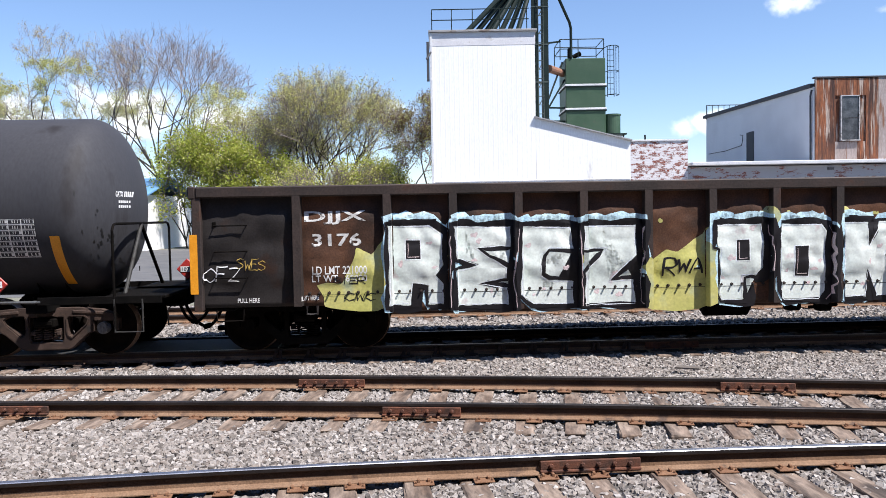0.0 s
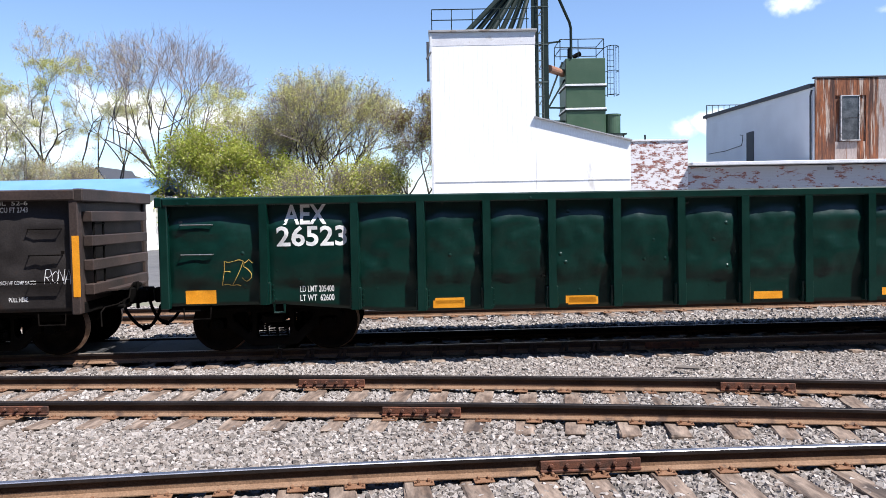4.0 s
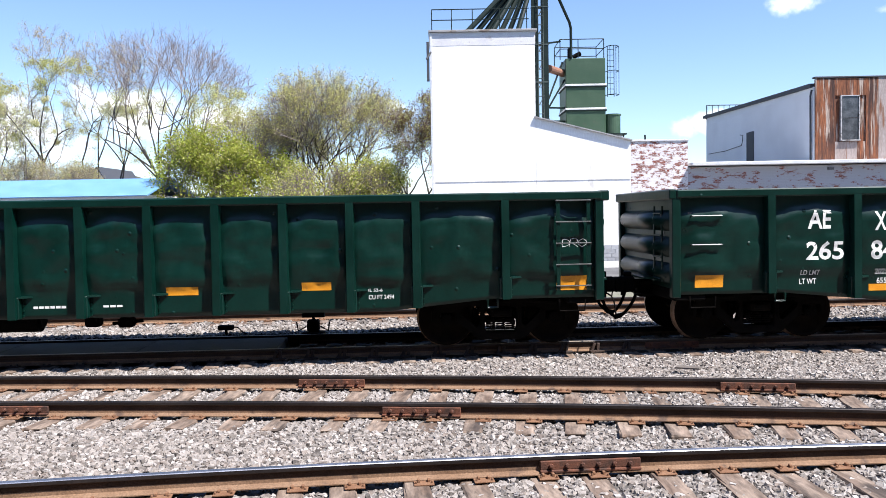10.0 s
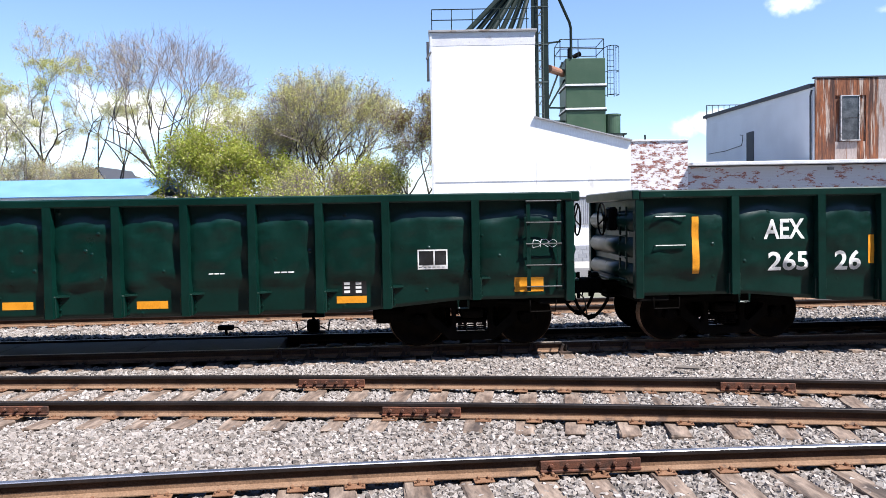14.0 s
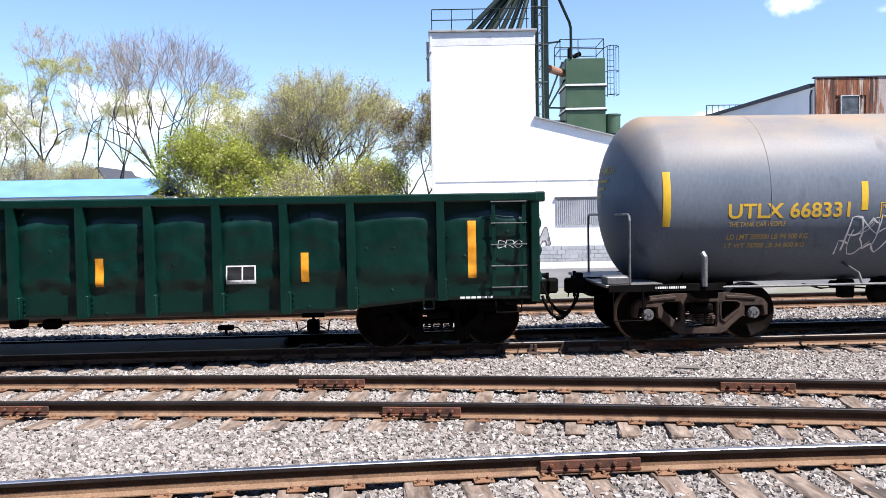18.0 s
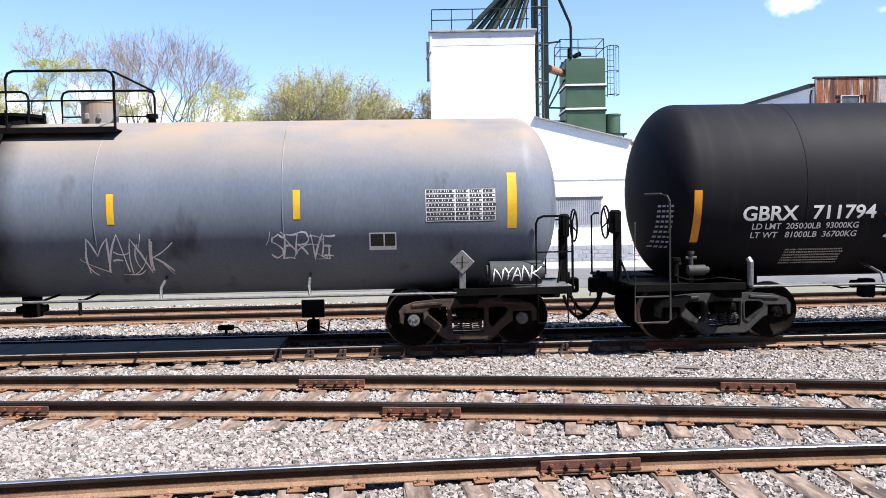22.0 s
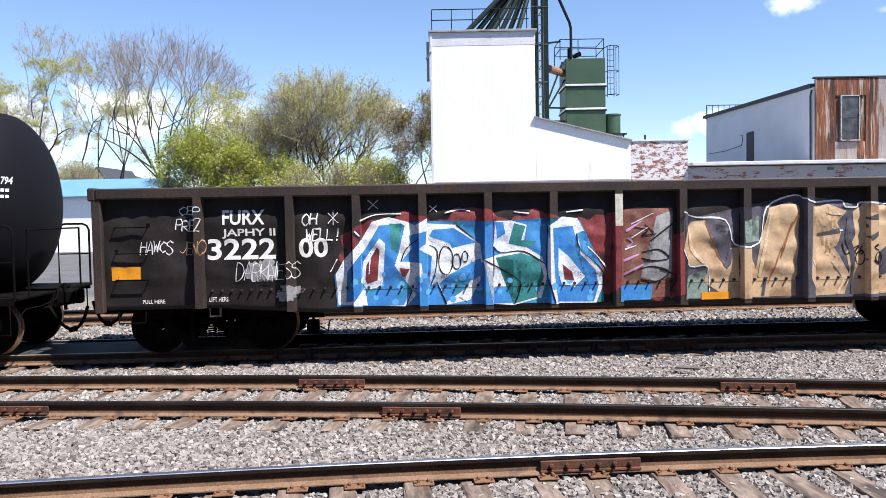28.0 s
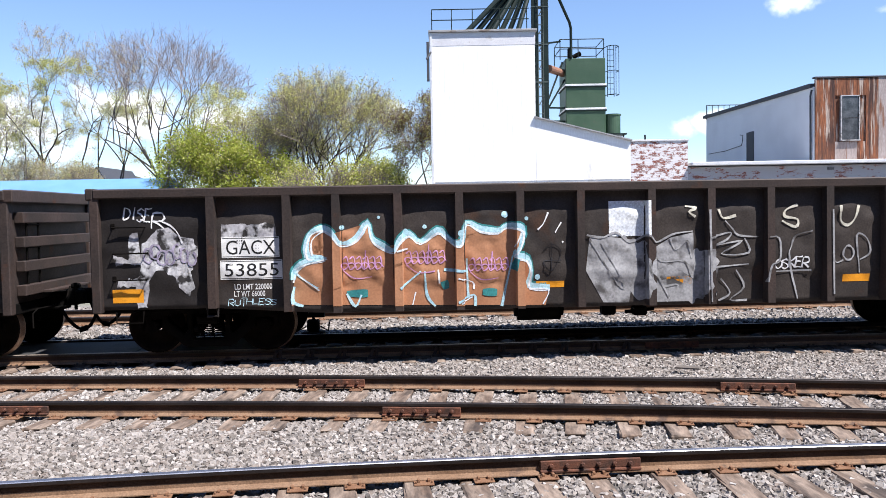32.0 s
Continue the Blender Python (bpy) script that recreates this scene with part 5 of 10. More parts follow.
# ---- the train ----
GONDOLAS = {"B": Gondola(POSTS_A, 2.66, 0.17, 0.67, 0.78, 0.034, 1.05, 8), "I": Gondola(POSTS_A, 2.66, 0.17, 0.67, 0.78, 0.034, 1.05, 9),
            "J": Gondola(POSTS_J, 2.65, 0.15, 0.67, 0.78, 0.026, 1.0, 12)}
for key, seed in zip("CDEF", (3, 4, 5, 6)):
    GONDOLAS[key] = Gondola(POSTS_A, 2.50, 0.13, 0.67, 0.82, 0.055, 1.05, seed)
T_A = Tank(-7.75, 7.75, 1.49, 2.42, 0.72)
T_G = Tank(-7.76, 8.0, 1.475, 2.36, 0.73)
T_H = Tank(-7.62, 7.9, 1.53, 2.50, 0.71)

CARS = {}
CARS["A"] = (-76.2, tank_car("dark grey pressure tank car with red placards", -76.2, T_A, M_TANKDARK, 9.3, 7.3, (-4, 0, 4), 0.0, (-1.2, 1.2), 0.6, None, True, 31, False, bare_end=1))
CARS["B"] = (-58.28, gondola("sooty black gondola with rust and silver block graffiti", -58.28, GONDOLAS["B"], M_BLACKCAR, M_BROWNCAR, M_CHORD, False, 0, 1, gear=0.57))
CARS["C"] = (-40.82, gondola("dark green gondola with dented panels and white numbers", -40.82, GONDOLAS["C"], M_GREEN, M_GREEN, M_GREEN, True, 1, 2, gear=5.3))
CARS["D"] = (-23.46, gondola("dark green gondola with dented panels and white numbers", -23.46, GONDOLAS["D"], M_GREEN, M_GREEN, M_GREEN, True, -1, 3, True))
CARS["E"] = (-6.11, gondola("dark green gondola with split white numbers", -6.11, GONDOLAS["E"], M_GREEN, M_GREEN, M_GREEN, True, 1, 4, True, gear=5.3))
CARS["F"] = (11.12, gondola("dark green gondola with upright amber strips", 11.12, GONDOLAS["F"], M_GREEN, M_GREEN, M_GREEN, True, -1, 5, gear=-1.6))
CARS["G"] = (29.1, tank_car("faded grey tank car with yellow lettering and rust on top", 29.1, T_G, M_TANKGREY, 8.80, 7.11, (-6.1, -3.0, 1.3, 4.2), -0.45, (-1.42, 1.55), 0.92, None, True, 32, True, cross_end=-1))
CARS["H"] = (47.56, tank_car("matt black tank car with white lettering and tags", 47.56, T_H, M_TANKBLACK, 8.74, 7.09, (-5.9, -2.7, 1.9, 5.0), 0.52, (-0.9, 1.05), -0.42, None, "grey", 33, False, (0.20, 0.86, 0.03), bare_end=-1))
CARS["I"] = (65.66, gondola("black gondola covered in blue and tan graffiti", 65.66, GONDOLAS["I"], M_BLACKCAR, M_BLACKCAR, M_CHORD, False, 0, 6, gear=5.3))
CARS["J"] = (83.13, gondola("black gondola with orange and cyan graffiti", 83.13, GONDOLAS["J"], M_BLACKCAR, M_SOOTPANEL, M_CHORD, False, -1, 7, gear=-1.1))

# fittings that only one tank shows
bm = bmesh.new()
rod(bm, (7.45, -1.28, 1.22), (8.28, -1.28, 1.22), 0.19, 20)
rod(bm, (7.40, -1.28, 1.22), (8.33, -1.28, 1.22), 0.13, 20)
part("air_reservoir", bm, M_TANKDARK, CARS["G"][1], "grey air reservoir with a tag")
bm = tag_bm("NYANK", 7.5, 8.25, 1.10, 1.35, 0.025, 4)
flat_part("graffiti_tag", drape(bm, lambda a, b: -1.28 - math.sqrt(max(0.0, 0.19 ** 2 - (b - 1.22) ** 2)), every=0.06), M_WHITE, CARS["G"][1])
for key, x, z1 in (("G", -7.2, 1.48), ("H", -6.82, 1.38)):
    bm = bmesh.new()
    pipe(bm, [(x, -1.47, 0.95), (x, -1.47, z1 - 0.05), (x - 0.02, -1.43, z1)], 0.05, 8)
    part("stand_post", bm, M_CAP, CARS[key][1], "pale grey stub post")
# the first tank's end: an upright pipe frame with two struts, and a sill step
tank_a, tank_g, tank_h = CARS["A"][1], CARS["G"][1], CARS["H"][1]
bm = bmesh.new()
pipe(bm, [(8.52, -1.46, 0.42), (8.52, -1.46, 2.02), (8.52, -1.40, 2.10), (8.52, -1.30, 2.12), (8.52, 1.30, 2.12), (8.52, 1.40, 2.10), (8.52, 1.46, 2.02), (8.52, 1.46, 0.95)], 0.022, 7)
part("end_handrail", bm, M_TRUCK, tank_a, "upright pipe frame across the end")
for lat in (-1.0, 1.0):
    bm = bmesh.new()
    rod(bm, (8.52, -0.1, 2.1), (8.52, lat, 0.97), 0.032, 8)
    part("frame_strut", bm, M_TRUCKGREY if lat < 0 else M_TRUCK, tank_a)
bm = bmesh.new()
pipe(bm, [(8.52, -1.47, 0.95), (8.52, -1.47, 0.44), (8.95, -1.47, 0.44), (8.95, -1.47, 0.95)], 0.016, 6)
part("stirrup_step", bm, M_TRUCKGREY, tank_a)
# the black tank's brake end: tall step rail, hand brake wheel on its post, valves and cylinder on the sill
bm = bmesh.new()
pipe(bm, [(-8.70, -1.47, 2.0), (-8.70, -1.47, 0.42), (-8.66, -1.47, 0.38), (-8.18, -1.47, 0.38), (-8.13, -1.47, 0.42), (-8.13, -1.47, 2.32), (-8.17, -1.46, 2.41), (-8.26, -1.42, 2.44), (-8.45, -1.2, 2.44)], 0.02, 7)
rod(bm, (-8.70, -1.47, 0.80), (-8.13, -1.47, 0.80), 0.014, 6)
part("step_rail", bm, M_TRUCKGREY, tank_h, "tall bent pipe step rail")
bm = bmesh.new()
pipe(bm, [(-8.70, 1.46, 0.95), (-8.70, 1.46, 2.1), (-8.70, 1.2, 2.15), (-8.70, 0.9, 2.15)], 0.02, 7)
part("end_handrail", bm, M_DARK, tank_h, "bent pipe handrail")
part("brake_wheel", kept("brake_wheel", brake_wheel_build, M_DARK), None, tank_h, "round hand brake wheel", at=pose(-8.98, -0.72, 2.0, 0, 0, 180))
part("brake_wheel", kept("brake_wheel", brake_wheel_build, M_DARK), None, tank_g, "round hand brake wheel", at=pose(8.98, -0.55, 1.95))
for car_, x, y in ((tank_h, -8.78, -0.72), (tank_g, 8.78, -0.55)):
    bm = bmesh.new()
    box(bm, x - 0.06, x + 0.06, y - 0.07, y + 0.07, 0.98, 1.9, 0.015)
    rod(bm, (x, y, 1.5), (x * 0.985, y - 0.25, 1.0), 0.02, 6)
    part("brake_post", bm, M_DARK, car_)
bm = bmesh.new()
rod(bm, (-7.78, -1.30, 1.20), (-7.50, -1.30, 1.20), 0.085, 16)
rod(bm, (-7.50, -1.30, 1.20), (-7.44, -1.30, 1.20), 0.055, 12)
part("brake_cylinder", bm, M_TRUCKGREY, tank_h, "small grey brake cylinder")
for x, z1, r in ((-7.98, 1.36, 0.055), (-7.72, 1.46, 0.035)):
    bm = bmesh.new()
    rod(bm, (x, -1.28, 1.0), (x, -1.28, z1), r, 10)
    rod(bm, (x - 0.09, -1.28, z1 - 0.06), (x + 0.09, -1.28, z1 - 0.06), r * 0.8, 10)
    rod(bm, (x, -1.28, z1), (x, -1.28, z1 + 0.05), r * 1.5, 10)
    part("valve", bm, M_TRUCKGREY if r < 0.05 else M_TRUCK, tank_h, "upright valve")
bm = bmesh.new()
pipe(bm, [(-8.0, -1.34, 1.12), (-7.85, -1.40, 1.06), (-7.6, -1.40, 1.05), (-7.3, -1.38, 1.08), (-6.9, -1.42, 1.02)], 0.016, 6)
part("brake_pipe", bm, M_TRUCK, tank_h)


# ---- markings on the cars ----

M_TAGWHITE = mat("white_spray_paint", (0.814, 0.814, 0.82), (0.66, 0.66, 0.682), 0.6, scale=5, fine=40, bump=0.02, vary=0.15)
M_SILVER = mat("pale_silver_spray", (0.60, 0.66, 0.625), (0.70, 0.75, 0.715), 0.55, scale=1.6, fine=25, bump=0.04, vary=0.1, stain=(0.50, 0.36, 0.38), stain_at=0.70, stain_scale=2.5)
M_SPRAYBLACK = mat("violet_black_spray", (0.0045, 0.0035, 0.0055), (0.007, 0.0055, 0.008), 0.5, scale=3, fine=30, bump=0.02)
M_SPRAYCYAN = mat("pale_blue_spray", (0.48, 0.696, 0.82), (0.576, 0.768, 0.82), 0.6, scale=3, fine=30, bump=0.02)
M_SPRAYLIME = mat("yellow_green_spray", (0.46, 0.45, 0.13), (0.54, 0.50, 0.18), 0.6, scale=2, fine=25, bump=0.03, vary=0.12, stain=(0.40, 0.44, 0.26), stain_scale=2)
M_SPRAYBLUE = mat("bright_blue_spray", (0.042, 0.204, 0.552), (0.06, 0.288, 0.624), 0.5, scale=2.5, fine=30, bump=0.03, vary=0.15, stain=(0.03, 0.22, 0.26), stain_at=0.6, stain_scale=2)
M_SPRAYWHITE = mat("white_fill_spray", (0.792, 0.816, 0.82), (0.696, 0.744, 0.816), 0.6, scale=3, fine=30, bump=0.03)
M_SPRAYMAROON = mat("maroon_spray", (0.168, 0.0264, 0.0312), (0.24, 0.042, 0.042), 0.6, scale=2.5, fine=30, bump=0.03, stain=(0.03, 0.02, 0.022), stain_scale=3)
M_SPRAYTAN = mat("tan_spray", (0.528, 0.3564, 0.2112), (0.6336, 0.462, 0.2904), 0.6, scale=1.8, fine=30, bump=0.03, vary=0.12, stain=(0.32, 0.19, 0.10), stain_scale=2.4)
M_SPRAYMINT = mat("mint_grey_spray", (0.264, 0.348, 0.3), (0.192, 0.252, 0.216), 0.6, scale=2.5, fine=30, bump=0.03, stain=(0.05, 0.05, 0.05), stain_scale=3, stain_at=0.58)
M_SPRAYORANGE = mat("burnt_orange_spray", (0.36, 0.162, 0.0816), (0.444, 0.216, 0.114), 0.6, scale=2.2, fine=30, bump=0.03, vary=0.12)
M_SPRAYAQUA = mat("aqua_spray", (0.36, 0.588, 0.684), (0.456, 0.672, 0.744), 0.6, scale=3, fine=30, bump=0.03)
M_SPRAYTEAL = mat("teal_spray", (0.024, 0.18, 0.192), (0.036, 0.24, 0.24), 0.6, scale=3, fine=30, bump=0.03)
M_SPRAYPINK = mat("violet_pink_spray", (0.576, 0.3, 0.504), (0.504, 0.264, 0.48), 0.6, scale=3, fine=30, bump=0.03)
M_SPRAYVIOLET = mat("violet_grey_spray", (0.066, 0.06, 0.078), (0.102, 0.096, 0.12), 0.6, scale=2.5, fine=30, bump=0.03, vary=0.2)
M_SPRAYBROWN = mat("brick_brown_spray", (0.228, 0.09, 0.066), (0.18, 0.066, 0.054), 0.6, scale=2.5, fine=30, bump=0.03, stain=(0.24, 0.14, 0.10), stain_scale=3)
M_SPRAYCREAM = mat("cream_tan_spray", (0.6864, 0.528, 0.3564), (0.6072, 0.4488, 0.2904), 0.6, scale=2.5, fine=30, bump=0.03)
M_SPRAYRUST = mat("rust_brown_spray", (0.264, 0.108, 0.042), (0.324, 0.144, 0.06), 0.6, scale=3, fine=30, bump=0.03)
M_SPRAYROSE = mat("faint_rose_spray", (0.66, 0.504, 0.516), (0.624, 0.54, 0.54), 0.6, scale=3, fine=30, bump=0.02)
M_SPRAYPALE = mat("cream_spray", (0.6, 0.576, 0.48), (0.504, 0.48, 0.408), 0.6, scale=3, fine=30, bump=0.02)
M_SPRAYGREY = mat("dull_silver_spray", (0.27, 0.27, 0.28), (0.36, 0.36, 0.37), 0.6, scale=2.4, fine=25, bump=0.04, vary=0.2, stain=(0.08, 0.075, 0.075), stain_at=0.6, stain_scale=3)


def smooth(pts, k=4):
    """Points on a soft curve through pts."""
    out = []
    for i in range(len(pts) - 1):
        p = [Vector(pts[min(max(i + d, 0), len(pts) - 1)]) for d in (-1, 0, 1, 2)]
        for s in range(k):
            t = s / k
            out.append(0.5 * (2 * p[1] + (p[2] - p[0]) * t + (2 * p[0] - 5 * p[1] + 4 * p[2] - p[3]) * t * t + (3 * p[1] - p[0] - 3 * p[2] + p[3]) * t ** 3))
    return out + [Vector(pts[-1])]


def rough_line(pts, seed, step=0.09, jitter=0.012):
    """The line through pts in short unsteady pieces, as a spray can leaves it."""
    rnd = random.Random(seed)
    out = []
    for (xa, za), (xb, zb) in zip(pts, pts[1:]):
        n = max(1, int(math.hypot(xb - xa, zb - za) / step))
        for k in range(n):
            out.append((xa + (xb - xa) * k / n + rnd.gauss(0, jitter), za + (zb - za) * k / n + rnd.gauss(0, jitter)))
    return out + [pts[-1]]


def free_tag(key, lines, paint, w):
    for k, pts in enumerate(lines):
        bm = bmesh.new()
        stroke(bm, smooth(pts), w)
        patch(key, "graffiti_stroke", bm, paint, lift=0.052 + 0.0004 * k)


def solid(key, paint, pts, lift):
    bm = bmesh.new()
    bm.faces.new([bm.verts.new((x, 0, z)) for x, z in pts])
    patch(key, "graffiti_fill", bm, paint, lift=lift * 2)


def orange_piece(key, wave):
    """A flowing piece: orange fill, aqua and white along its upper edge."""
    bm = bmesh.new()
    bm.faces.new([bm.verts.new((x, 0, z)) for x, z in wave])
    patch(key, "graffiti_fill", bm, M_SPRAYORANGE, lift=0.014)
    for w, paint, name, lift in ((0.17, M_SPRAYTEAL, "graffiti_shadow", 0.005), (0.11, M_SPRAYAQUA, "graffiti_outline", 0.024), (0.04, M_SPRAYWHITE, "graffiti_highlight", 0.034)):
        bm = bmesh.new()
        stroke(bm, [(p.x, p.y - (0.03 if lift > 0.03 else -0.02)) for p in smooth(wave[1:-1], 3)], w)
        patch(key, name, bm, paint, lift=lift)
    rnd = random.Random(3)
    for k in range(12):
        bm = bmesh.new()
        x, z = wave[1 + (k * 5) % (len(wave) - 3)]
        r = rnd.uniform(0.025, 0.06)
        blob(bm, x + rnd.uniform(-0.25, 0.25), z + rnd.uniform(0.05, 0.2), r, r, k, 0.05, 0, 16)
        patch(key, "paint_drop", bm, M_SPRAYAQUA, lift=0.006)


def flourish(key, x0, x1, z0, z1, paints, count, seed, wide=0.035):
    """Quick curved cuts of paint inside a piece."""
    rnd = random.Random(seed)
    for k in range(count):
        x, z, a, turn = rnd.uniform(x0, x1), rnd.uniform(z0, z1), rnd.uniform(0, 6.28), rnd.uniform(-0.35, 0.35)
        pts = []
        for q in range(rnd.randrange(5, 11)):
            pts.append((min(max(x, x0), x1), min(max(z, z0), z1)))
            x, z, a = x + 0.07 * math.cos(a), z + 0.09 * math.sin(a), a + turn
        bm = bmesh.new()
        stroke(bm, pts, wide * rnd.uniform(0.5, 1.5))
        patch(key, "graffiti_stroke", bm, paints[k % len(paints)], lift=0.021 + 0.0002 * k)


def white_plate(key, word, x0, x1, z0, z1):
    bm = bmesh.new()
    rect(bm, x0, x1, z0, z1)
    patch(key, "number_panel", bm, M_WHITE, "white painted number panel")
    bm = bmesh.new()
    fitted(bm, text_mesh(word, 0.0), x0 + 0.07, x1 - 0.06, z0 + 0.05, z1 - 0.05)
    patch(key, "lettering", bm, M_SIGNBLACK, lift=0.012)
    bm = bmesh.new()
    for a, b, c, d in ((x0 + 0.012, x1 - 0.012, z0 + 0.012, z0 + 0.022), (x0 + 0.012, x1 - 0.012, z1 - 0.022, z1 - 0.012)):
        rect(bm, a, b, c, d)
    patch(key, "panel_border", bm, M_SIGNBLACK, lift=0.012)


SIDES = {k: (g.depth, g.cuts()) for k, g in GONDOLAS.items()}
for key, t in (("A", T_A), ("G", T_G), ("H", T_H)):
    SIDES[key] = (t.depth, t.cuts())


def sign(key, kind, word, x0, x1, z0, z1):
    return side_sign(CARS[key][1], SIDES[key][0], kind, word, x0, x1, z0, z1, SIDES[key][1])


def patch(key, name, bm, paint, label="", lift=0.006):
    return flat_part(name, drape(bm, SIDES[key][0], SIDES[key][1], lift), paint, CARS[key][1], label)


def spray_tag(key, word, x0, x1, z0, z1, paint, w, seed=1):
    patch(key, "graffiti_tag", tag_bm(word, x0, x1, z0, z1, w, seed), paint, lift=0.02)

# yellow-green grounds, drips and dots behind the silver letters
for ground_line in (((-6.27, 1.10), (-6.16, 0.90), (-6.07, 0.74), (-5.15, 0.75), (-5.16, 1.73), (-5.28, 1.73), (-5.41, 1.57), (-5.63, 1.68), (-5.67, 1.53), (-5.81, 1.26), (-5.89, 1.12), (-6.1, 1.14)),
                    ((-1.22, 1.72), (-1.18, 1.55), (-1.05, 1.44), (-0.95, 1.40), (-0.89, 1.33), (-0.82, 1.40), (-0.735, 1.55), (-0.58, 1.52), (-0.42, 1.56), (-0.34, 1.66), (-0.13, 1.80), (0.02, 1.90), (0.08, 0.70), (-1.22, 0.70)),
                    ((4.20, 2.02), (4.30, 1.97), (4.33, 1.76), (4.405, 1.55), (4.63, 1.48), (4.905, 1.46), (5.03, 1.32), (5.13, 1.15), (5.23, 1.11), (5.48, 0.90), (5.6, 0.80), (4.2, 0.74)),
                    ((-4.30, 1.6), (-4.05, 1.62), (-4.05, 1.2), (-4.30, 1.15)), ((-2.40, 1.62), (-2.0, 1.7), (-1.75, 1.55), (-2.1, 1.25), (-2.35, 1.2)),
                    ((0.80, 2.10), (0.92, 2.22), (1.06, 2.14), (1.12, 1.9), (0.95, 1.72), (0.84, 1.9)), ((3.05, 2.08), (3.2, 2.2), (3.35, 2.1), (3.2, 1.4), (3.0, 1.0)),
                    ((2.1, 2.08), (2.2, 2.2), (2.32, 2.06), (2.3, 1.95), (2.1, 1.95))):
    bm = bmesh.new()
    bm.faces.new([bm.verts.new((p.x, 0, min(p.y, 2.24))) for p in smooth(ground_line + ground_line[:1], 4)[:-1]])
    patch("B", "graffiti_ground", bm, M_SPRAYLIME, lift=0.004)
for k in range(26):
    rr = random.Random(k)
    bm = bmesh.new()
    r = rr.uniform(0.02, 0.055)
    blob(bm, rr.uniform(-5.0, 6.2), rr.choice((rr.uniform(2.0, 2.12), rr.uniform(1.2, 1.5))), r, r, k, 0.1, 0, 14)
    patch("B", "paint_drop", bm, M_SPRAYLIME if k % 2 else M_SPRAYCYAN, lift=0.005)
spray_tag("B", "RWA", 4.45, 4.93, 0.86, 1.03, M_SPRAYBLACK, 0.018, 5)
spray_tag("B", "RWA", -0.78, -0.12, 1.12, 1.42, M_SPRAYBLACK, 0.045, 6)
spray_tag("B", "SIER", -6.02, -5.5, 1.1, 1.22, M_SPRAYBLACK, 0.02, 36)
spray_tag("B", "CWC", -5.85, -5.35, 0.84, 0.98, M_SPRAYBLACK, 0.02, 37)
spray_tag("B", "52K", -3.85, -3.5, 0.76, 0.86, M_SPRAYBLACK, 0.02, 38)
spray_tag("B", "KOP", -1.65, -1.35, 0.78, 0.88, M_SPRAYBLACK, 0.02, 39)
spray_tag("B", "OFZ", -8.0, -7.45, 1.18, 1.45, M_TAGWHITE, 0.022, 7)
spray_tag("B", "SWES", -7.5, -7.05, 1.35, 1.55, M_LETDIM, 0.012, 8)
spray_tag("B", "RONA", 7.55, 7.95, 1.2, 1.45, M_TAGWHITE, 0.012, 9)
spray_tag("C", "EZS", -7.2, -6.75, 1.12, 1.55, M_LETDIM, 0.014, 10)
for key in "CDEF":
    spray_tag(key, "DRO", 7.45, 7.85, 1.62, 1.76, M_TAGWHITE, 0.010, 11)
for x, z, rx, rz, s in ((-3.6, 1.55, 0.75, 0.75, 1), (-2.4, 1.55, 0.8, 0.78, 2), (-1.3, 1.5, 0.8, 0.78, 3), (-0.3, 1.5, 0.75, 0.75, 4), (0.45, 1.45, 0.55, 0.72, 5), (0.9, 1.3, 0.4, 0.5, 6)):
    bm = bmesh.new()
    blob(bm, x, z, rx, rz * 0.92, s, 0.12)
    patch("I", "graffiti_ground", bm, M_SPRAYMAROON, lift=0.003 + 0.0006 * s)
for x, z, rx, rz, s in ((6.2, 1.2, 0.5, 0.42, 15), (7.0, 0.95, 0.3, 0.2, 16)):
    bm = bmesh.new()
    blob(bm, x, z, rx, rz, s, 0.12)
    patch("I", "graffiti_ground", bm, M_SPRAYMINT, lift=0.003 + 0.0004 * (s - 10))
for x, z, rx, rz, s in ((-5.6, 1.35, 0.22, 0.2, 21), (-5.2, 1.0, 0.2, 0.12, 22)):
    bm = bmesh.new()
    blob(bm, x, z, rx, rz, s, 0.25)
    patch("I", "paint_smear", bm, M_SPRAYGREY, lift=0.004)
bm = bmesh.new()
rect(bm, -0.06, 0.07, 1.95, 2.45)
patch("I", "paint_run", bm, M_SPRAYPALE, "pale paint poured down a post", lift=0.022)
for k in range(11):
    bm = bmesh.new()
    x = 3.95 + 0.265 * k + (0.1 if k > 6 else 0)
    stroke(bm, [(x + 0.085 * math.cos(a), 1.36 + 0.11 * math.sin(a)) for a in np.linspace(0, 6.4, 14)], 0.024)
    patch("I", "graffiti_tag", bm, M_SPRAYBLACK, lift=0.055)
spray_tag("I", "HAWCS", -7.45, -6.95, 1.62, 1.85, M_TAGWHITE, 0.022, 12)
spray_tag("I", "PREZ", -6.9, -6.5, 1.98, 2.18, M_TAGWHITE, 0.018, 13)
spray_tag("I", "JENO", -6.85, -6.45, 1.6, 1.85, M_SPRAYTAN, 0.016, 14)
spray_tag("I", "DARKNESS", -6.0, -5.0, 1.2, 1.5, M_TAGWHITE, 0.018, 15)
spray_tag("I", "CEP", -6.85, -6.5, 2.22, 2.38, M_SPRAYCYAN, 0.018, 16)
bm = bmesh.new()
rect(bm, -0.1, 0.55, 1.78, 2.34)
patch("J", "paint_square", bm, M_SPRAYWHITE, "white rolled paint square", lift=0.004)
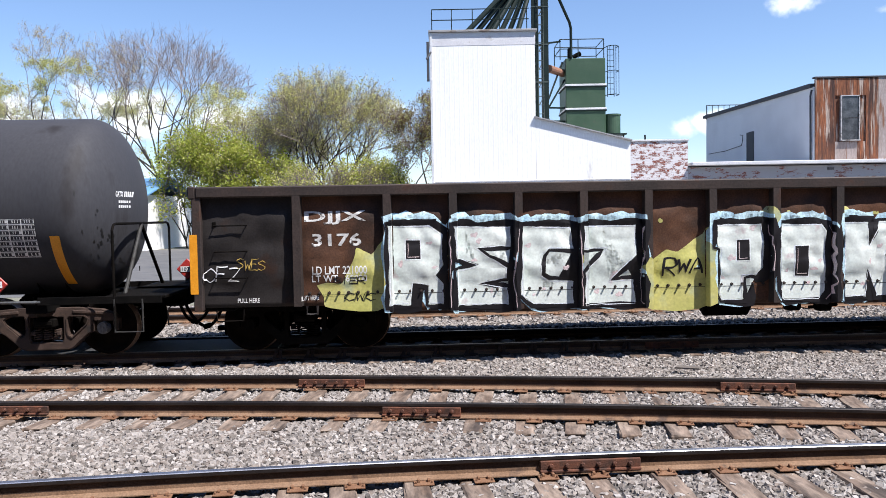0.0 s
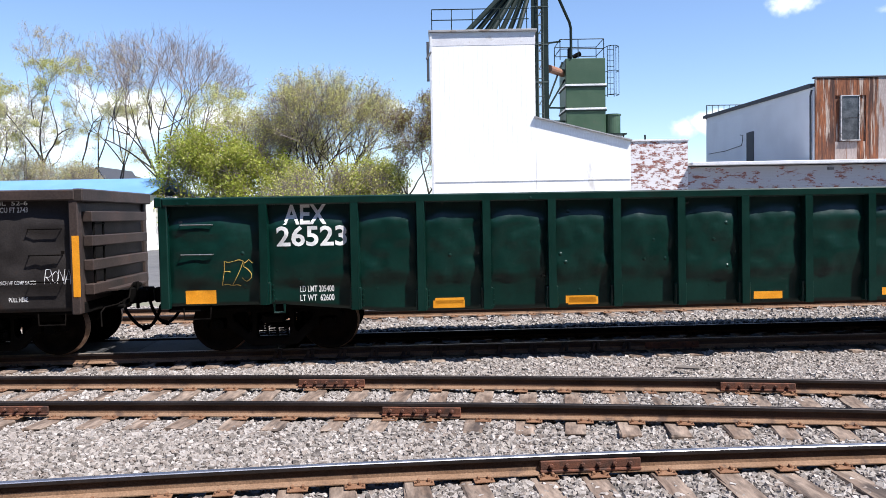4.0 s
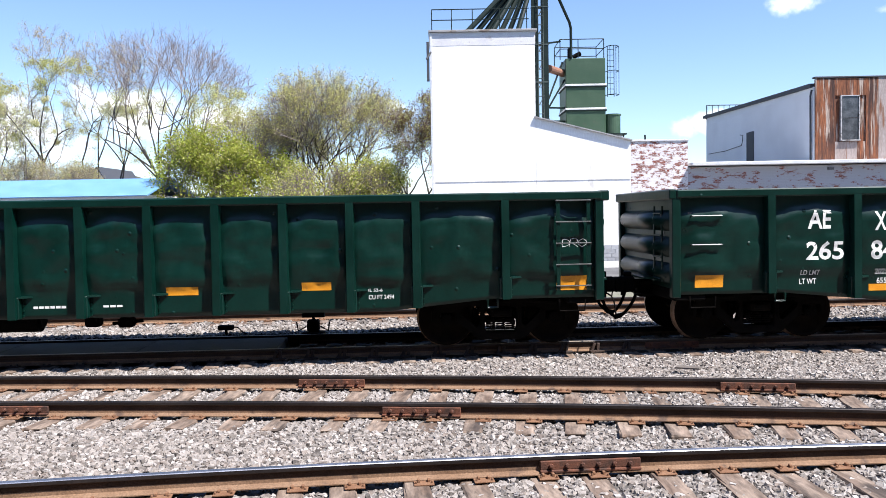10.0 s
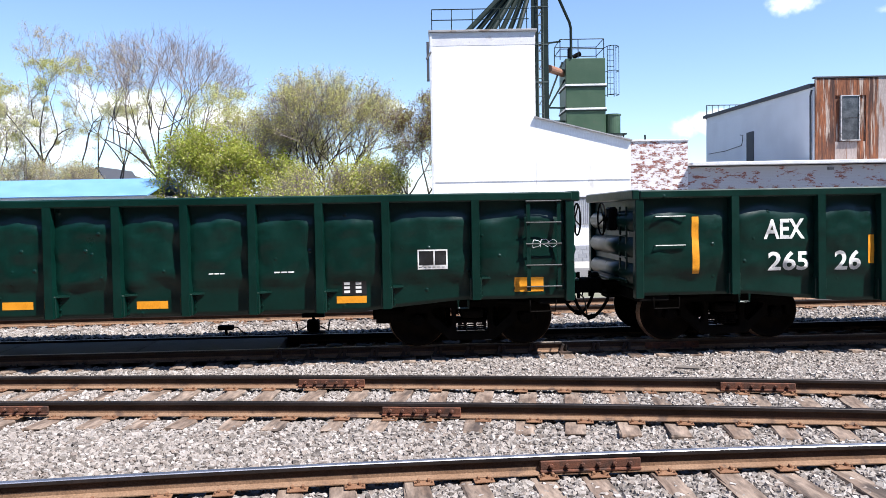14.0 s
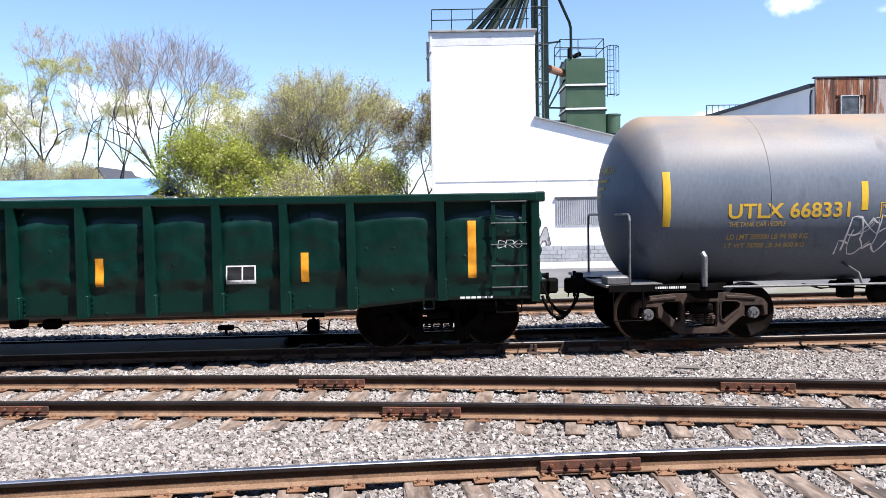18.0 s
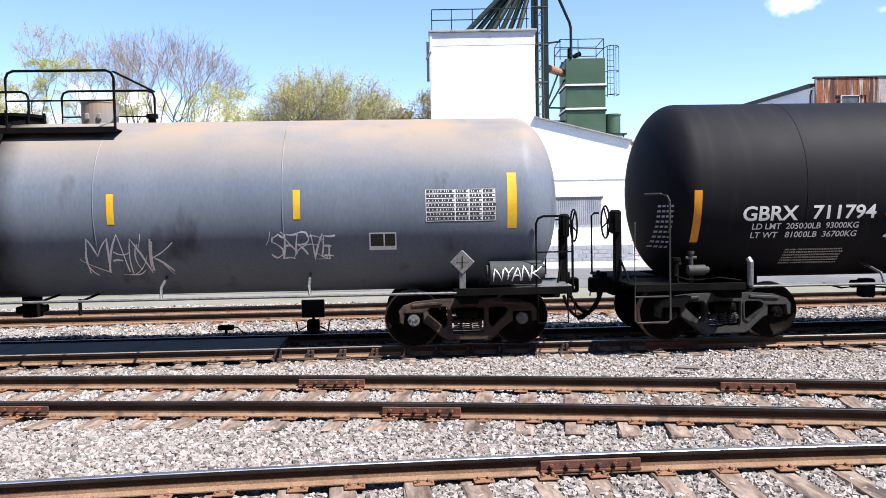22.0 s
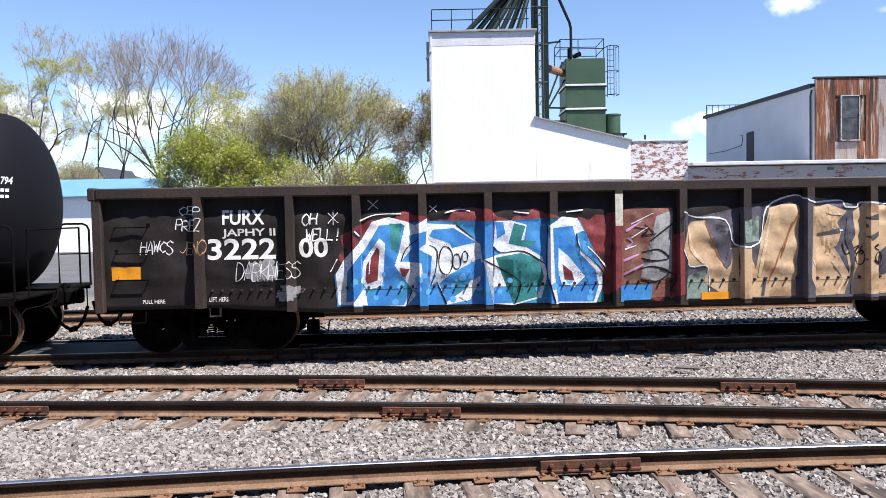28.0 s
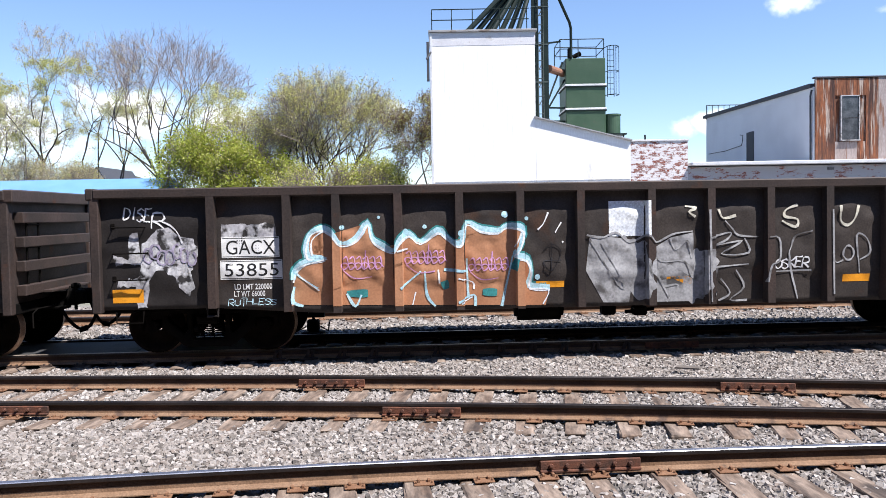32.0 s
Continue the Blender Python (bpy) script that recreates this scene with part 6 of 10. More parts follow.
for x, z, rx, rz, s in ((0.2, 1.3, 0.4, 0.45, 5), (1.1, 1.2, 0.45, 0.5, 6)):
    bm = bmesh.new()
    blob(bm, x, z, rx, rz, s + 30, 0.25)
    patch("J", "paint_smear", bm, M_SPRAYGREY, lift=0.003 + 0.0005 * s)
spray_tag("J", "DISE", -7.66, -7.24, 2.14, 2.38, M_TAGWHITE, 0.026, 21)
spray_tag("J", "R", -7.24, -7.04, 2.04, 2.28, M_TAGWHITE, 0.034, 23)
free_tag("J", (((-7.12, 2.16), (-6.95, 2.08), (-6.84, 1.96), (-6.78, 1.80)), ((-7.40, 2.18), (-7.30, 2.14))), M_TAGWHITE, 0.03)
spray_tag("J", "RUTHLESS", -6.10, -5.36, 0.80, 0.92, M_SPRAYCYAN, 0.014, 30)
bm = bmesh.new()
fitted(bm, text_mesh("GATX", 0.02), 8.355, 8.405, 2.56, 2.65)
for k in range(5):
    rect(bm, 8.412 + 0.009 * k, 8.418 + 0.009 * k, 2.56, 2.65)
for r in range(2):
    for k in range(6):
        rect(bm, 8.378 + 0.012 * k, 8.386 + 0.012 * k, 2.38 + 0.08 * r, 2.42 + 0.08 * r)
patch("A", "lettering", bm, M_WHITE)
rnd = random.Random(12)
for k in range(30):
    bm = bmesh.new()
    r = rnd.uniform(0.010, 0.034)
    blob(bm, rnd.uniform(7.95, 8.44), rnd.choice((rnd.uniform(1.3, 2.1), rnd.uniform(1.3, 3.0))), r * 0.35, r * 1.2, k, 0.3, 0, 14)
    patch("A", "paint_chip", bm, M_SIGNBLACK, lift=0.004)
M_SCUFF = mat("scuffed_tank_paint", (0.024, 0.023, 0.026), (0.014, 0.0135, 0.0155), 0.7, scale=2.5, fine=30, bump=0.03, vary=0.25, stretch=(3, 1, 0.35),
              stain=(0.0075, 0.007, 0.009), stain_at=0.50, stain_scale=3.0)
for xa, xb, za, zb in ((-0.12, 0.16, 2.25, 3.75), (0.92, 1.10, 2.0, 3.72), (0.30, 0.76, 2.55, 3.1)):
    bm = bmesh.new()
    rect(bm, xa, xb, za, zb)
    patch("H", "paint_scuff", bm, M_SCUFF, lift=0.034 if xa == 0.30 else 0.004)
sign("H", "bars", "-", -6.1, -5.03, 1.25, 1.53)
bm = bmesh.new()
fitted(bm, text_mesh("GBRX 711794", 0.02), 8.12, 8.46, 2.78, 2.90)
for r in range(2):
    for k in range(7):
        rect(bm, 8.20 + 0.036 * k, 8.226 + 0.036 * k, 2.56 + 0.10 * r, 2.61 + 0.10 * r)
patch("H", "lettering", bm, M_WHITE)
bm = bmesh.new()
for r in range(9):
    for k in range(4):
        rect(bm, -8.16 + 0.045 * k, -8.128 + 0.045 * k, 1.55 + 0.085 * r, 1.585 + 0.085 * r)
patch("H", "lettering", bm, M_LETFAINT)
# end markings of the first tank car
sign("A", "table", M_TANKDARK, 6.3, 7.35, 1.62, 2.22)
sign("A", "y", "-", 7.55, 7.7, 1.15, 1.95)
placard(CARS["A"][1], 6.75, 1.22, -1.52, True)
placard(CARS["A"][1], 9.0, 1.25, 0.9, True)
placard(CARS["G"][1], 7.0, 1.42, -1.50, False)
placard(CARS["H"][1], 7.35, 1.45, -1.52, False, True)
placard(CARS["I"][1], 6.55, 1.53, -1.69, False, True)
sign("B", "w0", "DJJX", -6.44, -5.48, 2.05, 2.26)
sign("B", "w0", "3176", -6.33, -5.56, 1.71, 1.91)
sign("B", "w", "LD_LMT_221000", -6.33, -5.48, 1.27, 1.4)
sign("B", "w", "LT_WT___65000", -6.34, -5.48, 1.15, 1.26)
sign("B", "w", "PULL_HERE", -7.5, -7.16, 0.85, 0.92)
sign("B", "w", "LIFT_HERE", -6.49, -6.24, 0.87, 0.94)
sign("B", "w", "IL__52-6", 6.9, 7.32, 2.43, 2.5)
sign("B", "w", "CU_FT_2743", 6.9, 7.32, 2.32, 2.4)
sign("B", "w", "LIFT_HERE", 6.13, 6.38, 0.9, 0.96)
sign("B", "w", "PULL_HERE", 6.98, 7.27, 0.94, 1.01)
sign("B", "w", "2_INCH_HF_COMP_SHOES", 6.81, 7.41, 1.21, 1.27)
sign("B", "box", "-", 5.44, 5.91, 1.19, 1.54)
sign("B", "yv", "-", -8.19, -8.07, 1.01, 1.93)
sign("B", "yv", "-", 8.01, 8.12, 1.01, 1.95)
sign("C", "W", "AEX", -6.25, -5.58, 2.06, 2.38)
sign("C", "W", "26523", -6.36, -5.27, 1.72, 2.04)
sign("C", "w", "LD_LMT_205400", -6.02, -5.49, 1.0, 1.1)
sign("C", "w", "LT_WT__62600", -6.02, -5.49, 0.86, 0.96)
sign("C", "y", "-", -7.79, -7.32, 0.85, 1.06)
sign("C", "y", "-", -3.91, -3.45, 0.75, 0.86)
sign("C", "y", "-", -1.83, -1.35, 0.73, 0.85)
sign("C", "y", "-", -3.94, -3.44, 0.7, 0.82)
sign("C", "y", "-", -1.79, -1.31, 0.71, 0.83)
sign("C", "y", "-", 1.22, 1.69, 0.73, 0.85)
sign("C", "y", "-", 3.34, 3.81, 0.75, 0.87)
sign("C", "y", "-", 6.7, 7.17, 0.85, 1.07)
sign("C", "box", "-", 5.59, 6.05, 1.18, 1.38)
sign("D", "W", "AEX", -6.19, -5.54, 1.82, 2.14)
sign("D", "W", "26518", -6.44, -5.31, 1.47, 1.8)
sign("D", "w", "LD_LMT_202500", -5.94, -5.42, 1.01, 1.1)
sign("D", "w", "LT_WT__65500", -5.95, -5.42, 0.87, 0.97)
sign("D", "y", "-", -7.86, -7.38, 0.94, 1.15)
sign("D", "y", "-", -3.87, -3.41, 1.0, 1.13)
sign("D", "y", "-", -1.82, -1.35, 0.99, 1.12)
sign("D", "y", "-", 1.26, 1.75, 0.99, 1.12)
sign("D", "y", "-", 3.35, 3.81, 1.02, 1.15)
sign("D", "y", "-", 7.37, 7.85, 0.94, 1.17)
sign("D", "bar", "-", -7.54, -7.03, 0.83, 0.9)
sign("D", "bar", "-", -0.77, -0.26, 0.83, 0.9)
sign("D", "bar", "-", 0.29, 0.6, 0.83, 0.89)
sign("D", "w", "IL_52-6", 4.39, 4.61, 0.98, 1.03)
sign("D", "w", "CU_FT_2494", 4.39, 4.79, 0.86, 0.93)
sign("E", "W", "AE", -5.93, -5.54, 1.84, 2.14)
sign("E", "W", "X", -4.83, -4.62, 1.8, 2.1)
sign("E", "W", "265", -5.96, -5.33, 1.34, 1.64)
sign("E", "W", "84", -4.88, -4.49, 1.33, 1.64)
sign("E", "w", "LD_LMT", -6.03, -5.72, 1.1, 1.18)
sign("E", "w", "LT_WT", -6.04, -5.76, 0.95, 1.04)
sign("E", "w", "202500", -4.8, -4.47, 1.09, 1.18)
sign("E", "w", "65500", -4.76, -4.47, 0.94, 1.03)
sign("E", "y", "-", -7.75, -7.29, 0.93, 1.13)
sign("E", "y", "-", -4.89, -4.43, 0.82, 0.93)
sign("E", "y", "-", -2.85, -2.39, 0.82, 0.93)
sign("E", "y", "-", -0.77, -0.3, 0.82, 0.94)
sign("E", "y", "-", 1.27, 1.75, 0.79, 0.91)
sign("E", "y", "-", 4.36, 4.83, 0.81, 0.92)
sign("E", "y", "-", 7.17, 7.63, 0.93, 1.16)
sign("E", "box", "-", 5.64, 6.11, 1.32, 1.63)
sign("E", "dark", "-", 4.45, 4.83, 0.94, 1.16)
sign("E", "bar", "-", 2.4, 2.66, 1.31, 1.34)
sign("E", "bar", "-", 3.41, 3.73, 1.31, 1.35)
sign("F", "W", "AEX", -6.05, -5.39, 1.69, 2.01)
sign("F", "W", "265", -5.98, -5.32, 1.18, 1.49)
sign("F", "W", "26", -4.88, -4.47, 1.17, 1.49)
sign("F", "w", "LD_LMT_203500", -3.8, -3.28, 1.28, 1.38)
sign("F", "w", "LT_WT__64500", -3.82, -3.28, 1.15, 1.24)
sign("F", "y", "-", -7.22, -7.11, 1.16, 2.07)
sign("F", "y", "-", -4.34, -4.24, 1.27, 1.73)
sign("F", "y", "-", -1.77, -1.65, 1.12, 1.58)
sign("F", "y", "-", 1.22, 1.35, 1.15, 1.59)
sign("F", "y", "-", 4.37, 4.49, 1.16, 1.62)
sign("F", "y", "-", 6.98, 7.11, 1.17, 2.07)
sign("F", "box", "-", 3.21, 3.67, 1.15, 1.44)
sign("F", "bar", "-", -0.67, -0.34, 0.8, 0.86)
sign("F", "bar", "-", 6.85, 7.38, 0.84, 0.9)
sign("G", "Y", "UTLX", -6.8, -5.89, 2.02, 2.26)
sign("G", "Y", "668331", -5.79, -4.8, 2.02, 2.27)
sign("G", "y0", "THE_TANK_CAR_PEOPLE", -6.78, -5.84, 1.89, 1.97)
sign("G", "y0", "LD_LMT_209300_LB_94_900_KG", -6.78, -5.44, 1.68, 1.77)
sign("G", "y0", "LT_WT_76700_LB_34_800_KG", -6.79, -5.46, 1.54, 1.62)
# the number again on the shaded head
for word, u0, u1, z0, z1 in (("UTLX", -0.52, -0.08, 2.82, 2.95), ("668331", 0.0, 0.52, 2.82, 2.95), ("", -0.34, 0.34, 2.68, 2.73), ("", -0.20, 0.20, 2.55, 2.60), ("", -0.20, 0.10, 2.42, 2.46)):
    bm = bmesh.new()
    if not word:
        for k in range(8):
            rect(bm, u0 + (u1 - u0) * k / 8, u0 + (u1 - u0) * (k + 0.8) / 8, z0, z1)
    else:
        fitted(bm, text_mesh(word, 0.012), u0, u1, z0, z1)
    for v in bm.verts:
        u = v.co.x
        v.co.x = T_G.x0 - T_G.head * math.sqrt(1 - (u * u + (v.co.z - T_G.cz) ** 2) / T_G.r ** 2) - 0.014
        v.co.y = -u
    part("lettering", bm, M_LETDIM, CARS["G"][1], "dim yellow lettering on the head")
sign("G", "y", "pale", -7.86, -7.74, 1.91, 2.79)
sign("G", "y", "pale", -4.62, -4.51, 2.13, 2.59)
sign("G", "y", "pale", -1.68, -1.57, 2.13, 2.58)
sign("G", "y", "pale", 1.51, 1.62, 2.11, 2.58)
sign("G", "y", "pale", 4.37, 4.48, 2.14, 2.6)
sign("G", "y", "pale", 7.73, 7.88, 1.94, 2.82)
sign("G", "plate", M_LETYEL, -4.3, -4.04, 2.0, 2.25)
sign("G", "table", M_TANKDARK, 6.44, 7.54, 2.07, 2.57)
sign("G", "box", "-", 5.54, 5.97, 1.63, 1.91)
sign("H", "W", "GBRX", -6.94, -6.03, 1.98, 2.22)
sign("H", "W", "711794", -5.79, -4.75, 1.99, 2.22)
sign("H", "w", "LD_LMT__205000LB__93000KG", -6.76, -5.0, 1.84, 1.94)
sign("H", "w", "LT_WT___81000LB__36700KG", -6.76, -5.0, 1.7, 1.8)
sign("H", "y", "-", -7.74, -7.62, 1.65, 2.49)
sign("H", "y", "-", -4.59, -4.47, 2.04, 2.5)
sign("H", "y", "-", -1.46, -1.33, 2.02, 2.48)
sign("H", "y", "-", 1.43, 1.55, 2.02, 2.47)
sign("H", "y", "-", 4.55, 4.67, 2.03, 2.49)
sign("H", "y", "-", 7.62, 7.79, 1.63, 2.51)
sign("H", "plate", M_WHITE, -4.11, -3.85, 1.98, 2.24)
sign("H", "table", M_TANKBLACK, 6.4, 7.49, 2.12, 2.63)
sign("H", "w", "VENT_TANK", -1.04, -0.75, 2.7, 2.75)
sign("H", "w", "WHEN_UNLOADING", -1.05, -0.56, 2.63, 2.68)
sign("H", "bars", "-", 2.02, 2.92, 1.54, 1.93)
sign("H", "box", "-", 5.82, 6.1, 1.61, 1.7)
sign("I", "W", "FURX", -6.19, -5.54, 2.07, 2.3)
sign("I", "W", "JAPHY_II", -6.2, -5.38, 1.86, 2.01)
sign("I", "W", "3222", -6.43, -5.38, 1.53, 1.86)
sign("I", "W", "00", -5.02, -4.57, 1.54, 1.85)
sign("I", "w", "LT_WT", -5.76, -5.41, 1.18, 1.28)
sign("I", "y", "-", -7.9, -7.46, 1.24, 1.45)
sign("I", "w", "PULL_HERE", -7.45, -7.11, 0.87, 0.93)
sign("I", "w", "LIFT_HERE", -6.43, -6.13, 0.88, 0.95)
spray_tag("I", "OH", -4.96, -4.73, 2.04, 2.23, M_TAGWHITE, 0.026, 115)
spray_tag("I", "WELL!", -4.92, -4.37, 1.78, 2.0, M_TAGWHITE, 0.026, 116)
sign("I", "y", "-", 7.38, 7.85, 1.26, 1.48)
sign("I", "w", "CU_FT_2743", 6.83, 7.17, 2.13, 2.2)
spray_tag("I", "JAPHY", 6.8, 7.70, 1.71, 2.0, M_TAGWHITE, 0.04, 122)


def over_paint(name, paint, lift, *rects):
    """Marks painted on or kept clear over the big piece."""
    bm = bmesh.new()
    for r in rects:
        rect(bm, *r)
    patch("I", name, bm, paint, lift=lift)


over_paint("reflective_strip", M_YELLOW, 0.06, (4.48, 4.94, 0.76, 0.89))
over_paint("reflective_strip", M_YELLOW, 0.06, (1.36, 1.84, 0.74, 0.86))
over_paint("number_panel", M_WHITE, 0.06, (5.46, 5.89, 1.21, 1.53))
over_paint("panel_field", M_SIGNBLACK, 0.066, (5.48, 5.665, 1.27, 1.47))
over_paint("panel_field", M_SIGNBLACK, 0.066, (5.685, 5.87, 1.27, 1.51))
for z, x1 in ((2.45, 7.03), (2.36, 7.06), (2.27, 7.06), (1.20, 7.32)):
    over_paint("lettering", M_WHITE if z > 2 else M_LETFAINT, 0.03, *[(x, min(x + 0.03, x1), z, z + 0.05) for x in np.arange(6.83, x1, 0.04)])
sign("I", "w", "PULL_HERE", 7.08, 7.40, 0.88, 0.94)
for name, pts in (("graffiti_star", ((7.70, 1.76), (7.86, 1.80))), ("graffiti_star", ((7.76, 1.88), (7.80, 1.68))), ("graffiti_star", ((7.71, 1.69), (7.83, 1.87))),
                  ("graffiti_line", ((7.02, 1.66), (7.08, 1.70), (7.14, 1.65), (7.20, 1.69), (7.27, 1.65), (7.36, 1.67))),
                  ("graffiti_line", ((7.18, 2.05), (7.25, 2.09), (7.33, 2.06), (7.27, 2.02), (7.19, 2.04)))):
    bm = bmesh.new()
    stroke(bm, pts, 0.024)
    patch("I", name, bm, M_TAGWHITE, lift=0.03)
flourish("I", 6.84, 7.33, 1.30, 1.58, (M_SPRAYGREY,), 14, 171, 0.014)
white_plate("J", "GACX", -6.18, -5.29, 1.56, 1.88)
white_plate("J", "53855", -6.21, -5.25, 1.22, 1.52)
sign("J", "w", "LD_LMT_220000", -6.0, -5.42, 1.06, 1.15)
sign("J", "w", "LT_WT_66000", -6.01, -5.53, 0.95, 1.04)
sign("J", "y", "-", -7.87, -7.4, 0.89, 1.1)
sign("J", "y", "-", -4.12, -3.68, 0.93, 1.04)
sign("J", "y", "-", -1.27, -0.82, 0.99, 1.09)
sign("J", "y", "-", 0.82, 1.23, 1.0, 1.12)
sign("J", "y", "-", 3.71, 4.16, 0.98, 1.1)
spray_tag("H", "AMOY", 4.93, 5.8, 1.79, 2.04, M_TAGWHITE, 0.026, 132)
spray_tag("G", "PC5", -4.8, -4.07, 1.41, 2.04, M_TAGWHITE, 0.034, 133)
spray_tag("G", "MANK", 1.09, 2.44, 1.3, 1.95, M_TAGWHITE, 0.034, 134)
spray_tag("G", "SERVE", 3.99, 4.99, 1.51, 1.93, M_TAGWHITE, 0.034, 135)
spray_tag("G", "SI", -2.84, -2.48, 1.55, 1.79, M_TAGWHITE, 0.034, 136)
spray_tag("G", "SMO", -2.02, -1.61, 1.58, 1.76, M_TAGWHITE, 0.034, 137)
M_SMEAR = mat("rolled_white_smear", (0.52, 0.52, 0.53), (0.34, 0.33, 0.36), 0.65, scale=4, fine=25, bump=0.04, vary=0.25, stain=(0.02, 0.018, 0.018), stain_at=0.56, stain_scale=6)
M_LAVENDER = mat("lavender_spray", (0.34, 0.30, 0.40), (0.27, 0.24, 0.33), 0.6, scale=4, fine=25, bump=0.03, vary=0.2)
for k, edge in enumerate((((-7.38, 1.82), (-7.17, 2.02), (-6.99, 2.05), (-6.81, 1.91), (-6.60, 1.84), (-6.53, 1.66), (-6.62, 1.44), (-6.72, 1.25), (-6.60, 1.14), (-6.72, 0.94), (-6.94, 1.30), (-7.08, 1.39), (-7.26, 1.37), (-7.33, 1.07), (-7.35, 0.80), (-7.51, 0.80), (-7.49, 1.14), (-7.79, 1.15), (-7.76, 1.22), (-7.44, 1.29), (-7.39, 1.53)),
                          ((-7.58, 1.96), (-7.47, 1.98), (-7.44, 1.80), (-7.51, 1.59), (-7.36, 1.48), (-7.81, 1.49), (-7.83, 1.64), (-7.60, 1.55)),
                          ((-6.17, 2.08), (-5.35, 2.08), (-5.34, 1.90), (-5.30, 1.59), (-5.62, 1.66), (-6.15, 1.59)))):
    bm = bmesh.new()
    bm.faces.new([bm.verts.new((x, 0, z)) for x, z in rough_line(edge + edge[:1], k + 5, 0.05, 0.012)[:-1]])
    patch("J", "paint_smear", bm, M_SMEAR, lift=0.0035 + 0.0004 * k)
for k in range(7):
    cx, cz = -7.30 + 0.11 * k, 1.62 + 0.06 * math.sin(k * 1.9)
    free_tag("J", (tuple((cx + 0.07 * math.cos(a) * (1 + 0.2 * math.sin(k)), cz + 0.11 * math.sin(a)) for a in np.linspace(0.3 * k, 0.3 * k + 5.6, 9)),), M_LAVENDER, 0.035)
flourish("G", -4.9, -4.1, 1.4, 2.0, (M_TAGWHITE,), 8, 13, 0.018)
flourish("G", 1.0, 2.4, 1.3, 1.95, (M_TAGWHITE,), 8, 14, 0.018)
flourish("G", 3.9, 4.9, 1.5, 1.95, (M_TAGWHITE,), 8, 15, 0.018)

# hand-sprayed tags
free_tag("H", (
    ((-4.42, 2.1), (-4.34, 1.89), (-4.24, 1.56)),
    ((-4.42, 2.1), (-4.28, 1.96), (-4.05, 1.92), (-4.15, 1.79), (-4.2, 1.65), (-4.02, 1.88), (-3.91, 1.78), (-3.92, 1.59), (-4.03, 1.47), (-4.16, 1.46), (-4.35, 1.56), (-4.46, 1.7), (-4.54, 1.69)),
    ((-3.68, 1.88), (-3.61, 1.81), (-3.58, 1.7), (-3.62, 1.58), (-3.7, 1.52), (-3.79, 1.53), (-3.86, 1.61), (-3.87, 1.72), (-3.83, 1.83), (-3.75, 1.88), (-3.66, 1.86)),
    ((-3.73, 1.79), (-3.73, 1.6)),), M_TAGWHITE, 0.075)
free_tag("H", (
    ((-3.81, 1.69), (-3.64, 1.71)),
    ((-3.7, 1.97), (-3.56, 1.76), (-3.44, 1.49)),
    ((-3.6, 1.83), (-3.39, 1.65), (-3.35, 2.04)),
    ((-3.35, 2.04), (-3.24, 1.73), (-3.11, 1.41)),
    ((-3.23, 2.04), (-3.04, 1.92), (-2.79, 1.9), (-2.9, 1.64), (-2.72, 1.86), (-2.61, 1.76), (-2.63, 1.56), (-2.75, 1.45), (-2.9, 1.46), (-3.05, 1.55), (-3.16, 1.67)),
    ((-2.75, 2.05), (-2.46, 2.04), (-2.21, 2.04)),
    ((-2.75, 2.05), (-2.62, 1.89), (-2.45, 1.79)),), M_TAGWHITE, 0.075)
free_tag("H", (
    ((-2.21, 2.04), (-2.2, 1.79), (-2.16, 1.63)),
    ((-2.28, 1.74), (-2.19, 1.7), (-2.16, 1.62), (-2.19, 1.55), (-2.29, 1.5), (-2.4, 1.51), (-2.48, 1.56), (-2.5, 1.64), (-2.45, 1.71), (-2.35, 1.75), (-2.25, 1.73)),), M_TAGWHITE, 0.075)
free_tag("H", (
    ((-1.78, 2.05), (-1.77, 1.82), (-1.7, 1.63)),
    ((-1.98, 1.63), (-1.85, 1.41), (-1.71, 1.5)),
    ((-1.59, 1.7), (-1.55, 1.64), (-1.54, 1.56), (-1.56, 1.47), (-1.59, 1.42), (-1.63, 1.43), (-1.66, 1.49), (-1.67, 1.58), (-1.65, 1.66), (-1.61, 1.7), (-1.57, 1.68)),
    ((-1.53, 1.5), (-1.5, 1.68), (-1.39, 1.67), (-1.45, 1.57), (-1.34, 1.53), (-1.41, 1.44), (-1.51, 1.46)),), M_TAGWHITE, 0.055)
free_tag("H", (
    ((-1.18, 1.64), (-1.31, 1.64), (-1.26, 1.55), (-1.33, 1.48), (-1.17, 1.44), (-1.15, 1.53), (-1.09, 1.39), (-1.25, 1.34), (-1.48, 1.38), (-1.72, 1.39), (-1.68, 1.31), (-1.25, 1.32)),), M_TAGWHITE, 0.055)
free_tag("H", (
    ((0.77, 1.89), (0.9, 1.75), (0.94, 1.57)),
    ((0.77, 1.89), (1.01, 1.88), (1.17, 1.74), (0.96, 1.57)),
    ((1.19, 1.77), (1.03, 1.7), (1.13, 1.65), (1.23, 1.68)),
    ((1.19, 2.01), (1.28, 1.83), (1.32, 1.63)),
    ((1.19, 1.99), (1.41, 1.94), (1.52, 1.78), (1.34, 1.63)),
    ((1.57, 1.98), (1.6, 1.92), (1.61, 1.82), (1.6, 1.71), (1.57, 1.65), (1.53, 1.66), (1.5, 1.73), (1.49, 1.84), (1.51, 1.93), (1.55, 1.98), (1.58, 1.97)),), M_TAGWHITE, 0.065)
